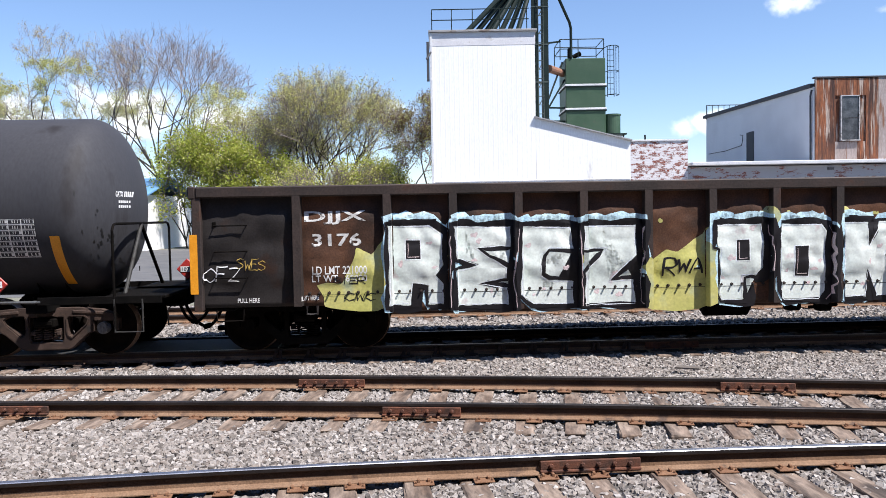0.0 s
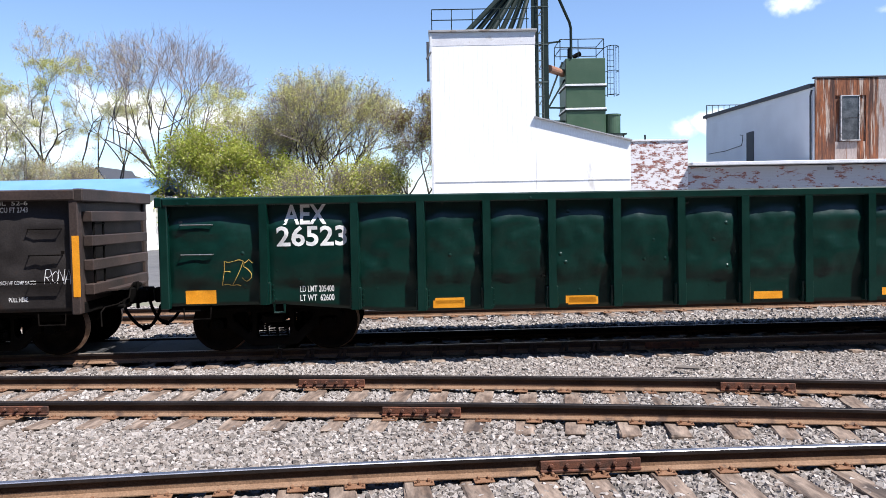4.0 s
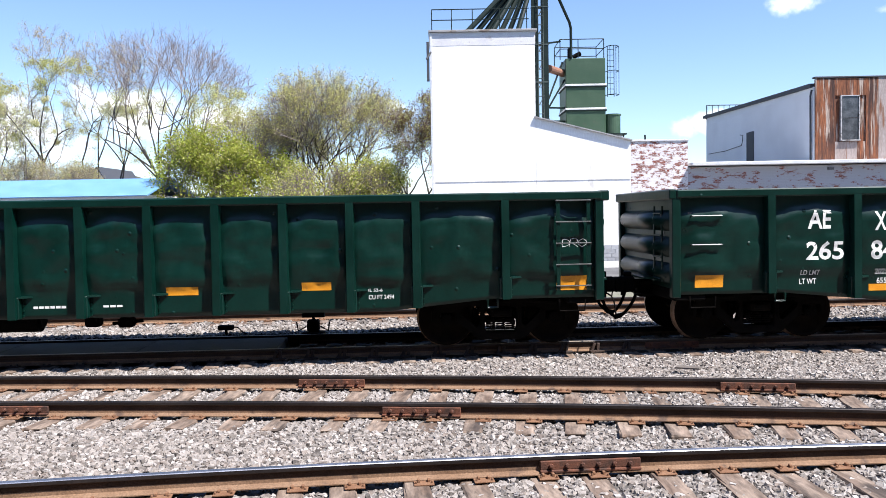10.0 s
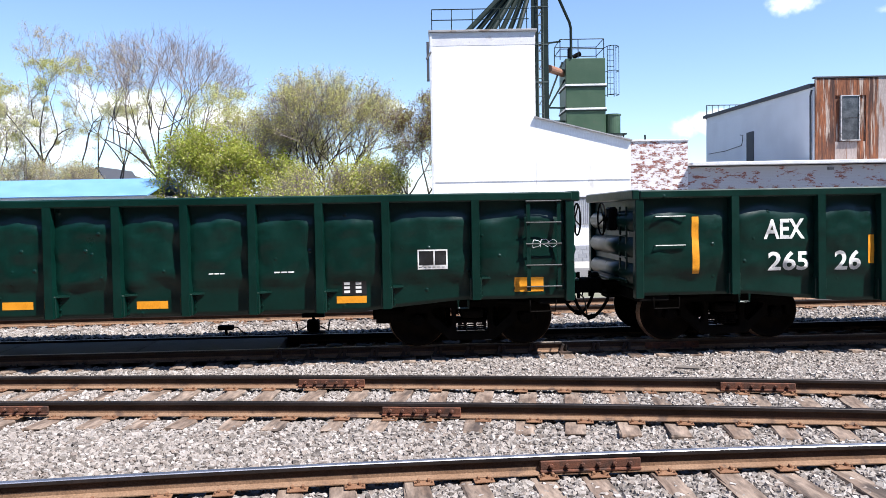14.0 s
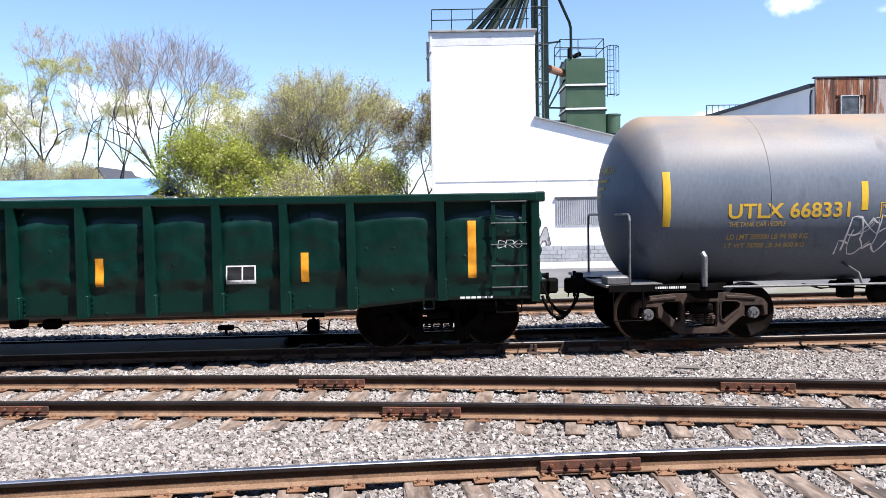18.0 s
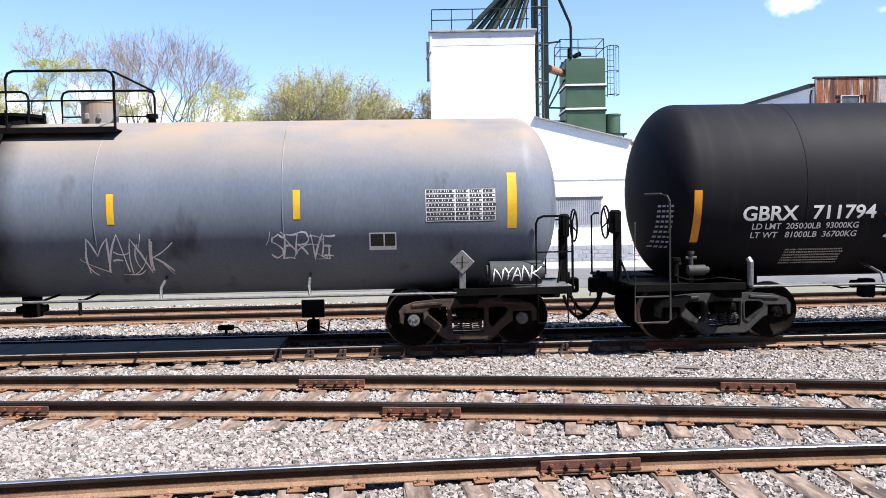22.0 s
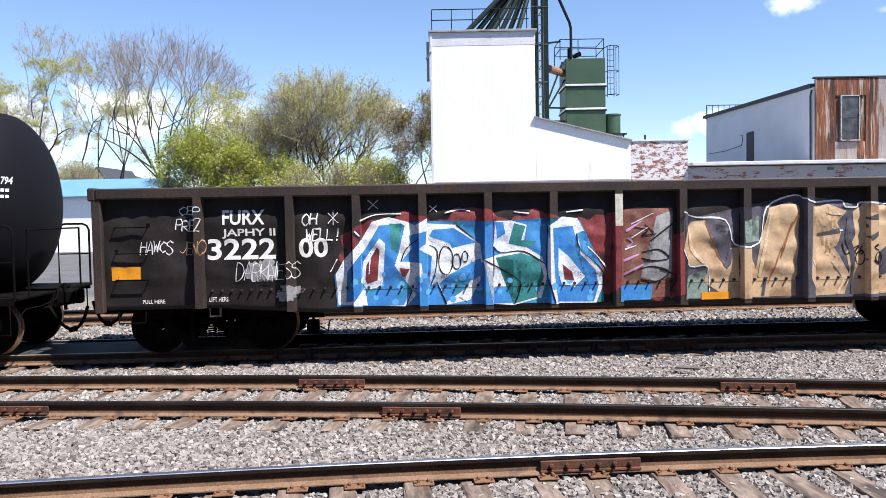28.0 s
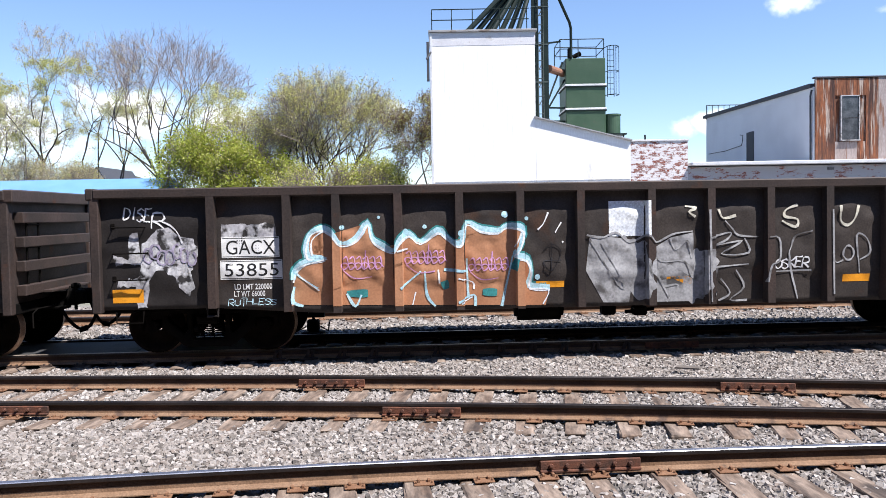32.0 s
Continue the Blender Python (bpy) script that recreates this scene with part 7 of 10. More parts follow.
free_tag("H", (
    ((1.79, 2.0), (1.64, 2.02), (1.52, 1.92), (1.65, 1.82), (1.83, 1.75), (1.76, 1.56), (1.6, 1.48), (1.1, 1.55), (1.67, 1.53)),
    ((1.83, 1.87), (2.01, 1.77)),), M_TAGWHITE, 0.065)
free_tag("H", (
    ((3.73, 2.11), (3.82, 1.87), (3.88, 1.69), (3.95, 1.71)),
    ((3.97, 2.14), (4.03, 1.7)),
    ((4.07, 1.7), (4.14, 2.16), (4.23, 1.73)),
    ((4.1, 1.84), (4.21, 1.86)),
    ((4.26, 2.18), (4.37, 1.76), (4.41, 2.2)),
    ((4.45, 2.17), (4.47, 1.75)),
    ((4.55, 1.72), (4.57, 2.13), (4.68, 1.95), (4.56, 1.72)),
    ((3.89, 1.61), (4.23, 1.66), (4.55, 1.61)),), M_TAGWHITE, 0.06)
free_tag("H", (
    ((1.26, 3.45), (1.12, 3.12), (1.3, 3.11)),
    ((1.6, 3.4), (1.62, 3.11), (1.81, 3.36)),
    ((1.65, 3.27), (1.85, 3.11)),
    ((2.12, 3.31), (1.94, 3.31), (1.94, 3.13), (2.14, 3.15)),
    ((1.01, 2.98), (1.09, 2.82), (1.53, 2.91)),
    ((1.26, 3.07), (1.32, 2.62)),
    ((1.37, 2.93), (1.45, 2.66), (1.61, 2.7)),
    ((1.59, 2.61), (1.65, 2.93), (1.84, 2.61), (1.89, 2.99)),
    ((2.05, 2.99), (1.96, 2.81), (2.07, 2.74), (2.06, 2.9)),), M_LETWEAK, 0.014)
free_tag("H", (
    ((-0.91, 1.74), (-0.69, 1.82), (-0.37, 1.5), (-0.85, 1.52), (-0.69, 1.82), (-0.6, 1.56), (-0.44, 1.77), (-0.81, 1.58), (-0.91, 1.74)),), M_LETWEAK, 0.012)
WAVE = ((-5.1, 0.8), (-5.08, 1.18), (-5.04, 1.33), (-4.88, 1.46), (-4.58, 1.51), (-4.86, 1.55), (-4.83, 1.87), (-4.65, 1.98), (-4.48, 1.9), (-4.32, 1.73), (-4.08, 1.82), (-3.91, 2.06), (-3.85, 1.81), (-3.67, 1.67), (-3.51, 1.61), (-3.43, 1.74), (-3.27, 1.87), (-3.09, 1.74), (-2.82, 1.91), (-2.69, 1.82), (-2.55, 1.71), (-2.44, 1.73), (-2.36, 2.03), (-2.14, 1.92), (-1.87, 1.89), (-1.73, 1.97), (-1.48, 1.91), (-1.53, 1.63), (-1.61, 1.51), (-1.41, 1.44), (-1.35, 1.23), (-1.37, 1.01), (-1.05, 0.98), (-1.12, 0.71))
orange_piece("J", WAVE)
free_tag("J", (
    ((-4.58, 1.51), (-4.93, 1.45), (-5.05, 1.31), (-4.71, 1.05)),
    ((-4.94, 0.78), (-5.09, 0.85), (-5.07, 1.09)),
    ((-3.09, 1.29), (-3.41, 1.03)),
    ((-3.03, 1.29), (-3.0, 0.91), (-2.87, 0.73)),
    ((-2.37, 1.48), (-2.35, 0.85)),
    ((-2.73, 1.31), (-2.37, 1.28)),
    ((-1.64, 1.51), (-1.82, 0.71)),
    ((-4.26, 0.96), (-4.13, 0.76), (-4.03, 0.94)),
    ((-2.51, 0.79), (-2.26, 0.9), (-2.24, 0.72)),), M_SPRAYAQUA, 0.05)
free_tag("J", (
    ((-4.79, 1.57), (-4.78, 1.81), (-4.59, 1.96)),
    ((-4.55, 1.51), (-4.97, 1.4), (-5.03, 1.29), (-4.69, 1.02)),
    ((-2.82, 1.31), (-2.8, 1.09)),
    ((-3.18, 0.96), (-3.23, 0.76)),
    ((-2.46, 0.77), (-2.28, 0.87)),
    ((-2.51, 1.17), (-2.28, 1.1), (-2.26, 0.99)),
    ((-1.61, 1.64), (-1.51, 1.86)),
    ((-1.35, 0.97), (-1.07, 0.95), (-1.16, 0.73)),
    ((-3.46, 1.61), (-3.29, 1.65)),), M_SPRAYWHITE, 0.03)
free_tag("J", (
    ((-4.26, 0.96), (-3.93, 0.96)),
    ((-2.12, 0.94), (-1.89, 0.93)),
    ((-2.73, 1.13), (-2.69, 1.0)),
    ((-1.57, 1.46), (-1.64, 1.29)),), M_SPRAYTEAL, 0.13)
for cx, cz in ((-4.04, 1.42), (-3.05, 1.49), (-2.05, 1.36)):
    loops = [tuple((cx + 0.105 * k + dx, cz + dz) for dx, dz in ((-0.27, 0.08), (-0.21, 0.12), (-0.19, -0.02), (-0.26, -0.08), (-0.29, 0.0), (-0.22, 0.02), (-0.16, -0.05))) for k in range(6)]
    loops += [((cx - 0.27, cz - 0.09), (cx - 0.09, cz - 0.22), (cx + 0.18, cz - 0.2)), ((cx + 0.09, cz + 0.22), (cx + 0.06, cz - 0.09))]
    free_tag("J", loops, M_SPRAYPINK, 0.022)

# block letters of the silver piece on a unit square, with their holes
BLOCKS = {}
BLOCKS["R"] = (((0, 1), (0.75, 1), (1, 0.88), (1, 0.5), (0.85, 0.36), (1, 0.25), (1, 0), (0.72, 0), (0.72, 0.24), (0.45, 0.26), (0.4, 0), (0, 0)), (0.36, 0.60, 0.54, 0.78))
BLOCKS["E"] = (((0, 1), (1, 0.98), (0.98, 0.73), (0.40, 0.71), (0.93, 0.47), (0.92, 0.33), (0.45, 0.27), (0.93, 0.22), (0.95, 0), (0.05, 0), (0.05, 0.45), (0.42, 0.5), (0.05, 0.58)), None)
BLOCKS["C"] = (((0.05, 1), (0.95, 0.98), (1, 0.7), (0.55, 0.7), (0.42, 0.62), (0.42, 0.38), (0.55, 0.32), (1, 0.30), (1, 0), (0.25, 0), (0, 0.15)), None)
BLOCKS["Z"] = (((0, 1), (1, 1), (1, 0.62), (0.5, 0.30), (0.95, 0.33), (1, 0), (0, 0), (0.02, 0.42), (0.42, 0.70), (0, 0.70)), None)
BLOCKS["P"] = (((0, 1), (0.95, 1), (1, 0.85), (1, 0.42), (0.85, 0.32), (0.6, 0.32), (0.6, 0), (0.15, 0), (0.1, 0.1), (0.12, 0.68), (0, 0.72)), (0.5, 0.55, 0.66, 0.76))
BLOCKS["O"] = (((0.12, 1), (0.9, 1), (1, 0.9), (1, 0.12), (0.88, 0), (0.15, 0), (0, 0.15), (0, 0.88)), (0.42, 0.35, 0.60, 0.68))
BLOCKS["K"] = (((0, 1), (0.42, 1), (0.45, 0.68), (0.62, 1), (1, 1), (0.74, 0.55), (1, 0), (0.6, 0), (0.45, 0.36), (0.42, 0), (0, 0)), None)
BLOCKS["S"] = (((0.05, 1), (1, 1), (1, 0.7), (0.5, 0.7), (0.5, 0.62), (1, 0.58), (1, 0.1), (0.9, 0), (0, 0), (0, 0.3), (0.55, 0.3), (0.55, 0.38), (0, 0.42), (0, 0.9)), None)


def swollen(pts, d):
    """The closed outline moved outwards by d."""
    area = sum(a[0] * b[1] - b[0] * a[1] for a, b in zip(pts, pts[1:] + pts[:1]))
    sgn, out, n = (1 if area > 0 else -1), [], len(pts)
    for k in range(n):
        p, q, r = Vector(pts[k - 1]), Vector(pts[k]), Vector(pts[(k + 1) % n])
        a, b = (q - p).normalized(), (r - q).normalized()
        na, nb = Vector((a.y, -a.x)) * sgn, Vector((b.y, -b.x)) * sgn
        m = na + nb
        m = m / max(0.35, m.dot(na)) if m.length > 1e-6 else na
        out.append((q.x + m.x * d, q.y + m.y * d))
    return out


def block_letter(key, ch, x0, x1, z0, z1):
    """A silver block letter: pale blue glow, black block shadow to its right, black outline and a pale rim."""
    shape, hole = BLOCKS[ch]
    seed = ord(ch)
    pts = [(x0 + (x1 - x0) * u, z0 + (z1 - z0) * v) for u, v in shape]

    def line(points, w, dx, dz, paint, name, lift, jitter=0.008):
        bm = bmesh.new()
        stroke(bm, [(x + dx, min(max(z + dz, 0.70), 2.2)) for x, z in rough_line(points, seed, 0.09, jitter)], w)
        patch(key, name, bm, paint, lift=lift)

    def closed(points):
        return points + points[:2]
    line(closed(swollen(pts, 0.04)), 0.22, 0.03, 0.04, M_SPRAYCYAN, "graffiti_halo", 0.006, 0.02)
    line(closed(swollen(pts, 0.02)), 0.20, 0.10, -0.02, M_SPRAYBLACK, "graffiti_shadow", 0.016)
    solid(key, M_SPRAYBLACK, rough_line([(x + 0.12, max(z - 0.03, 0.69)) for x, z in pts], seed + 1, 0.12, 0.005), 0.013)
    solid(key, M_SILVER, rough_line(closed(pts)[:-1], seed + 2, 0.14, 0.004)[:-1], 0.018)
    line(closed(swollen(pts, 0.025)), 0.085, 0.0, 0.0, M_SPRAYBLACK, "graffiti_outline", 0.048)
    line(closed(swollen(pts, -0.022)), 0.016, 0.0, 0.0, M_SPRAYWHITE, "graffiti_edge", 0.050, 0.004)
    # thin rose line down the block shadow
    right = sorted((p for p in pts if p[0] > x0 + 0.86 * (x1 - x0)), key=lambda p: -p[1])
    if len(right) > 1:
        line(right, 0.014, 0.11, -0.04, M_SPRAYROSE, "graffiti_highlight", 0.052)
    if hole:
        a, b, c, d = (x0 + (x1 - x0) * hole[0], z0 + (z1 - z0) * hole[1], x0 + (x1 - x0) * hole[2], z0 + (z1 - z0) * hole[3])
        for grow, paint, lift in ((0.05, M_SPRAYWHITE, 0.024), (0.036, M_SPRAYBLACK, 0.0255)):
            solid(key, paint, rough_line([(a - grow, b - grow), (c + grow, b - grow), (c + grow, d + grow), (a - grow, d + grow), (a - grow, b - grow)], seed + 3, 0.1, 0.003)[:-1], lift)
        line([(c + 0.012, b), (a, b), (a, d)], 0.014, 0.0, 0.0, M_SPRAYROSE, "graffiti_highlight", 0.053, 0.003)
    rnd = random.Random(seed)
    for k in range(4):
        bm = bmesh.new()
        blob(bm, x0 + (x1 - x0) * rnd.uniform(0.1, 0.9), z0 + (z1 - z0) * rnd.uniform(0.1, 0.95), rnd.uniform(0.02, 0.06), rnd.uniform(0.02, 0.045), k, 0.3, 0, 16)
        patch(key, "paint_fleck", bm, M_SPRAYROSE, lift=0.043)


block_letter("B", "R", -5.14, -4.28, 0.76, 2.02)
block_letter("B", "E", -4.12, -3.2, 0.73, 2.0)
block_letter("B", "C", -3.08, -2.21, 0.71, 1.98)
block_letter("B", "Z", -2.07, -1.21, 0.68, 1.97)
block_letter("B", "P", 0.05, 0.86, 0.71, 1.95)
block_letter("B", "O", 1.07, 1.88, 0.69, 1.93)
block_letter("B", "K", 2.18, 3.1, 0.73, 1.95)
block_letter("B", "S", 3.19, 4.08, 0.73, 1.96)
# tan piece
solid("I", M_SPRAYVIOLET, ((1.04, 2.15), (1.26, 2.06), (1.74, 2.01), (1.89, 1.62), (2.29, 1.64), (2.41, 2.19), (2.89, 2.39), (3.13, 2.27), (3.62, 2.29), (3.69, 2.19), (3.89, 2.18), (3.96, 2.25), (4.45, 2.23), (4.61, 2.36), (5.22, 2.28), (5.27, 2.14), (5.9, 2.11), (5.9, 2.0), (5.51, 1.6), (5.51, 1.14), (5.84, 0.72), (1.05, 0.75), (1.13, 1.24), (1.02, 1.53)), 0.008)
solid("I", M_SPRAYMINT, ((5.53, 1.6), (5.95, 2.0), (6.36, 2.03), (6.4, 1.12), (5.85, 1.18)), 0.01)
solid("I", M_SPRAYMINT, ((1.08, 1.1), (1.44, 1.23), (1.47, 0.77), (1.07, 0.77)), 0.011)
solid("I", M_SPRAYMINT, ((2.01, 1.98), (2.28, 2.06), (2.29, 1.66), (2.02, 1.64)), 0.01)
solid("I", M_SPRAYTAN, ((1.08, 1.82), (1.19, 1.99), (1.41, 2.01), (1.75, 1.29), (1.82, 1.56), (2.11, 1.57), (2.24, 1.21), (2.31, 1.66), (2.46, 2.19), (2.8, 2.28), (2.95, 2.21), (2.9, 0.77), (2.29, 0.76), (1.82, 0.75), (1.41, 1.01), (1.46, 1.28), (1.17, 1.28), (1.03, 1.55)), 0.014)
solid("I", M_SPRAYTAN, ((3.12, 2.2), (3.42, 2.23), (3.72, 2.12), (3.51, 1.86), (3.24, 1.83), (3.24, 1.72), (3.64, 1.79), (3.56, 1.57), (3.36, 1.42), (3.58, 1.33), (3.8, 1.07), (3.71, 0.78), (3.21, 0.76), (3.09, 1.06)), 0.014)
solid("I", M_SPRAYTAN, ((3.82, 2.1), (4.0, 2.23), (4.32, 2.24), (4.54, 2.02), (4.51, 1.66), (4.26, 1.44), (4.17, 1.17), (4.2, 0.79), (3.84, 0.77), (3.78, 1.18), (3.72, 1.45), (3.86, 1.72)), 0.014)
solid("I", M_SPRAYTAN, ((4.54, 2.25), (4.95, 2.24), (4.99, 1.7), (5.27, 2.08), (5.59, 2.07), (5.31, 1.65), (5.3, 1.33), (5.67, 1.14), (6.4, 1.12), (6.37, 0.72), (5.84, 0.72), (5.25, 1.15), (5.02, 0.81), (4.3, 0.78), (4.16, 0.99), (4.71, 1.25), (4.65, 1.75)), 0.014)
free_tag("I", (
    ((1.04, 2.15), (1.26, 2.06), (1.74, 2.01), (1.89, 1.62), (2.29, 1.64), (2.41, 2.19), (2.89, 2.39), (3.13, 2.27), (3.62, 2.29), (3.69, 2.19), (3.89, 2.18), (3.96, 2.25), (4.45, 2.23), (4.61, 2.36), (5.22, 2.28), (5.27, 2.14), (5.9, 2.11), (5.9, 2.0), (5.51, 1.6)),), M_SPRAYWHITE, 0.03)
free_tag("I", (
    ((1.03, 1.55), (1.17, 1.28), (1.45, 1.27), (1.49, 0.87)),
    ((5.28, 1.1), (5.8, 0.8)),
    ((3.11, 1.35), (3.18, 1.19), (3.24, 0.99)),
    ((3.41, 1.8), (3.66, 1.81)),), M_SPRAYWHITE, 0.022)
free_tag("I", (
    ((1.41, 1.99), (1.62, 1.45), (1.75, 1.31)),
    ((2.93, 2.1), (2.69, 1.61), (2.55, 1.25), (2.45, 0.98)),
    ((2.83, 1.96), (2.64, 1.38)),
    ((4.95, 2.19), (4.97, 1.7)),
    ((5.59, 2.07), (5.33, 1.83)),), M_SPRAYRUST, 0.03)
free_tag("I", (
    ((3.65, 1.59), (3.7, 1.43), (3.79, 1.46)),
    ((3.83, 1.52), (3.92, 1.56), (3.85, 1.45), (3.94, 1.44)),
    ((3.99, 1.56), (3.95, 1.5), (4.02, 1.45), (3.95, 1.42)),
    ((4.2, 1.58), (4.12, 1.53), (4.21, 1.48), (4.21, 1.58), (4.17, 1.29), (4.11, 1.33)),), M_SPRAYBLACK, 0.03)
free_tag("I", (
    ((6.0, 2.15), (6.32, 2.1), (6.18, 1.97), (6.34, 1.92), (6.27, 1.85)),
    ((6.09, 1.99), (6.22, 1.81)),
    ((5.63, 1.69), (5.86, 1.82), (5.72, 1.64), (6.08, 1.72), (5.81, 1.59), (6.27, 1.6)),), M_TAGWHITE, 0.016)
# blue piece
M_SPRAYSKY = mat("light_blue_spray", (0.108, 0.384, 0.744), (0.144, 0.456, 0.792), 0.5, scale=3, fine=30, bump=0.03, vary=0.12)
solid("I", M_SPRAYBLUE, ((-4.45, 0.76), (-4.48, 1.25), (-4.1, 1.75), (-3.85, 2.05), (-3.2, 2.02), (-2.9, 2.08), (-2.2, 1.9), (-1.95, 2.06), (-1.4, 2.0), (-1.1, 2.0), (-0.9, 2.1), (-0.6, 2.05), (-0.6, 1.6), (-0.25, 1.28), (-0.22, 0.74)), 0.0105)
rnd = random.Random(6)
for k in range(34):
    bm = bmesh.new()
    r = rnd.uniform(0.025, 0.06)
    blob(bm, rnd.uniform(-4.2, -0.35), rnd.uniform(0.8, 1.25), r, r, k, 0.05, 0, 14)
    patch("I", "paint_drop", bm, M_SPRAYSKY, lift=0.0365 + 0.0001 * k)
solid("I", M_SPRAYWHITE, ((-4.43, 0.79), (-4.46, 1.27), (-4.32, 1.51), (-4.09, 1.74), (-3.88, 2.08), (-3.62, 2.15), (-3.33, 2.07), (-3.21, 2.01), (-3.02, 2.12), (-3.02, 1.92), (-3.44, 1.45), (-3.12, 1.42), (-3.1, 1.24), (-3.32, 1.06), (-3.2, 0.92), (-3.37, 0.74)), 0.012)
solid("I", M_SPRAYWHITE, ((-3.15, 1.64), (-3.02, 2.04), (-2.56, 2.01), (-2.19, 1.71), (-2.15, 1.42), (-2.52, 1.15), (-2.19, 1.14), (-2.36, 0.82), (-2.73, 0.75), (-2.88, 1.12), (-3.0, 1.04), (-2.95, 1.52)), 0.0125)
solid("I", M_SPRAYWHITE, ((-1.98, 1.66), (-1.94, 2.06), (-1.69, 2.06), (-1.45, 1.99), (-1.54, 1.69), (-1.21, 1.48), (-1.12, 1.2), (-1.22, 0.83), (-1.67, 0.72), (-2.0, 0.75), (-1.99, 1.26), (-2.15, 1.46), (-1.86, 1.54)), 0.013)
solid("I", M_SPRAYWHITE, ((-1.11, 1.97), (-0.88, 2.11), (-0.64, 2.08), (-0.54, 1.88), (-0.66, 1.84), (-0.6, 1.59), (-0.26, 1.26), (-0.23, 1.02), (-0.34, 0.73), (-1.02, 0.74), (-1.12, 1.2)), 0.0135)
solid("I", M_SPRAYBLUE, ((-4.31, 0.82), (-4.28, 1.31), (-3.99, 1.66), (-3.77, 2.02), (-3.43, 2.05), (-3.37, 2.01), (-3.47, 1.59), (-3.54, 1.39), (-3.27, 1.0), (-3.41, 0.76), (-3.97, 0.76), (-4.01, 1.06), (-4.17, 0.84)), 0.016)
solid("I", M_SPRAYTEAL, ((-3.61, 2.05), (-3.41, 2.03), (-3.49, 1.59), (-3.59, 1.65)), 0.019)
solid("I", M_SPRAYWHITE, ((-4.06, 1.14), (-4.03, 1.46), (-3.77, 1.82), (-3.68, 1.74), (-3.73, 1.07), (-3.97, 1.01)), 0.019)
solid("I", M_SPRAYMAROON, ((-4.0, 1.18), (-3.98, 1.4), (-3.81, 1.68), (-3.77, 1.64), (-3.81, 1.16), (-3.97, 1.11)), 0.021)
solid("I", M_SPRAYMAROON, ((-3.46, 1.35), (-3.3, 1.33), (-3.4, 1.15)), 0.019)
solid("I", M_SPRAYBLUE, ((-2.93, 1.94), (-2.6, 1.96), (-2.25, 1.73), (-2.63, 1.65), (-2.67, 1.72), (-2.99, 1.84)), 0.016)
solid("I", M_SPRAYBLUE, ((-2.84, 1.09), (-2.68, 1.23), (-2.19, 1.48), (-2.13, 1.22), (-2.52, 1.05), (-2.4, 1.02), (-2.73, 0.79)), 0.016)
solid("I", M_SPRAYBLUE, ((-3.31, 1.85), (-3.03, 1.92), (-3.05, 1.72), (-3.25, 1.59)), 0.0165)
solid("I", M_SPRAYTEAL, ((-1.65, 2.02), (-1.47, 1.97), (-1.54, 1.75), (-1.29, 1.73), (-1.42, 1.63), (-1.74, 1.7)), 0.017)
solid("I", M_SPRAYBLUE, ((-1.94, 2.04), (-1.82, 2.04), (-1.79, 1.86), (-1.92, 1.78)), 0.017)
solid("I", M_SPRAYTEAL, ((-1.95, 1.48), (-1.54, 1.55), (-1.26, 1.44), (-1.18, 1.16), (-1.3, 0.84), (-1.67, 0.74), (-1.36, 1.08), (-1.38, 1.33), (-1.66, 1.45)), 0.017)
solid("I", M_SPRAYBLUE, ((-1.99, 1.01), (-1.59, 1.01), (-1.65, 0.76), (-2.0, 0.75)), 0.0165)
solid("I", M_SPRAYBLUE, ((-1.29, 1.81), (-1.11, 1.97), (-1.11, 1.6), (-1.21, 1.55), (-1.34, 1.61)), 0.0165)
solid("I", M_SPRAYBLUE, ((-1.05, 1.93), (-0.72, 1.96), (-0.68, 1.6), (-0.36, 1.26), (-0.3, 1.02), (-0.38, 0.75), (-0.98, 0.76), (-1.03, 1.2)), 0.016)
solid("I", M_SPRAYWHITE, ((-0.95, 1.62), (-0.79, 1.48), (-0.52, 1.15), (-0.69, 0.99), (-0.89, 1.03), (-0.98, 1.32)), 0.019)
solid("I", M_SPRAYMAROON, ((-0.89, 1.36), (-0.73, 1.23), (-0.69, 1.09), (-0.85, 1.11)), 0.021)
free_tag("I", (
    ((-2.7, 1.67), (-2.63, 1.56), (-2.63, 1.38), (-2.69, 1.25), (-2.78, 1.25), (-2.84, 1.37), (-2.83, 1.55), (-2.77, 1.67), (-2.68, 1.65)),
    ((-2.54, 1.55), (-2.51, 1.49), (-2.5, 1.39), (-2.54, 1.32), (-2.59, 1.32), (-2.62, 1.39), (-2.62, 1.48), (-2.58, 1.55), (-2.53, 1.54)),
    ((-2.42, 1.59), (-2.39, 1.55), (-2.39, 1.48), (-2.41, 1.43), (-2.45, 1.43), (-2.48, 1.48), (-2.47, 1.55), (-2.44, 1.59), (-2.41, 1.59)),), M_SPRAYBLACK, 0.022)
free_tag("I", (
    ((-2.99, 1.7), (-2.87, 1.6), (-2.9, 1.28), (-2.98, 1.06)),
    ((-3.44, 1.45), (-3.35, 1.65), (-3.17, 1.79)),
    ((-1.98, 1.66), (-1.86, 1.56), (-1.5, 1.57), (-1.15, 1.36)),
    ((-2.15, 1.46), (-1.71, 1.21), (-1.55, 1.05), (-1.65, 0.74)),
    ((-1.11, 1.97), (-1.14, 1.28), (-1.02, 0.75)),
    ((-0.66, 1.84), (-0.6, 1.59), (-0.26, 1.26), (-0.23, 1.0)),
    ((-2.56, 2.01), (-2.19, 1.71)),
    ((-2.88, 1.12), (-2.73, 0.76)),
    ((-3.27, 1.0), (-3.37, 0.74)),), M_SPRAYBLACK, 0.022)
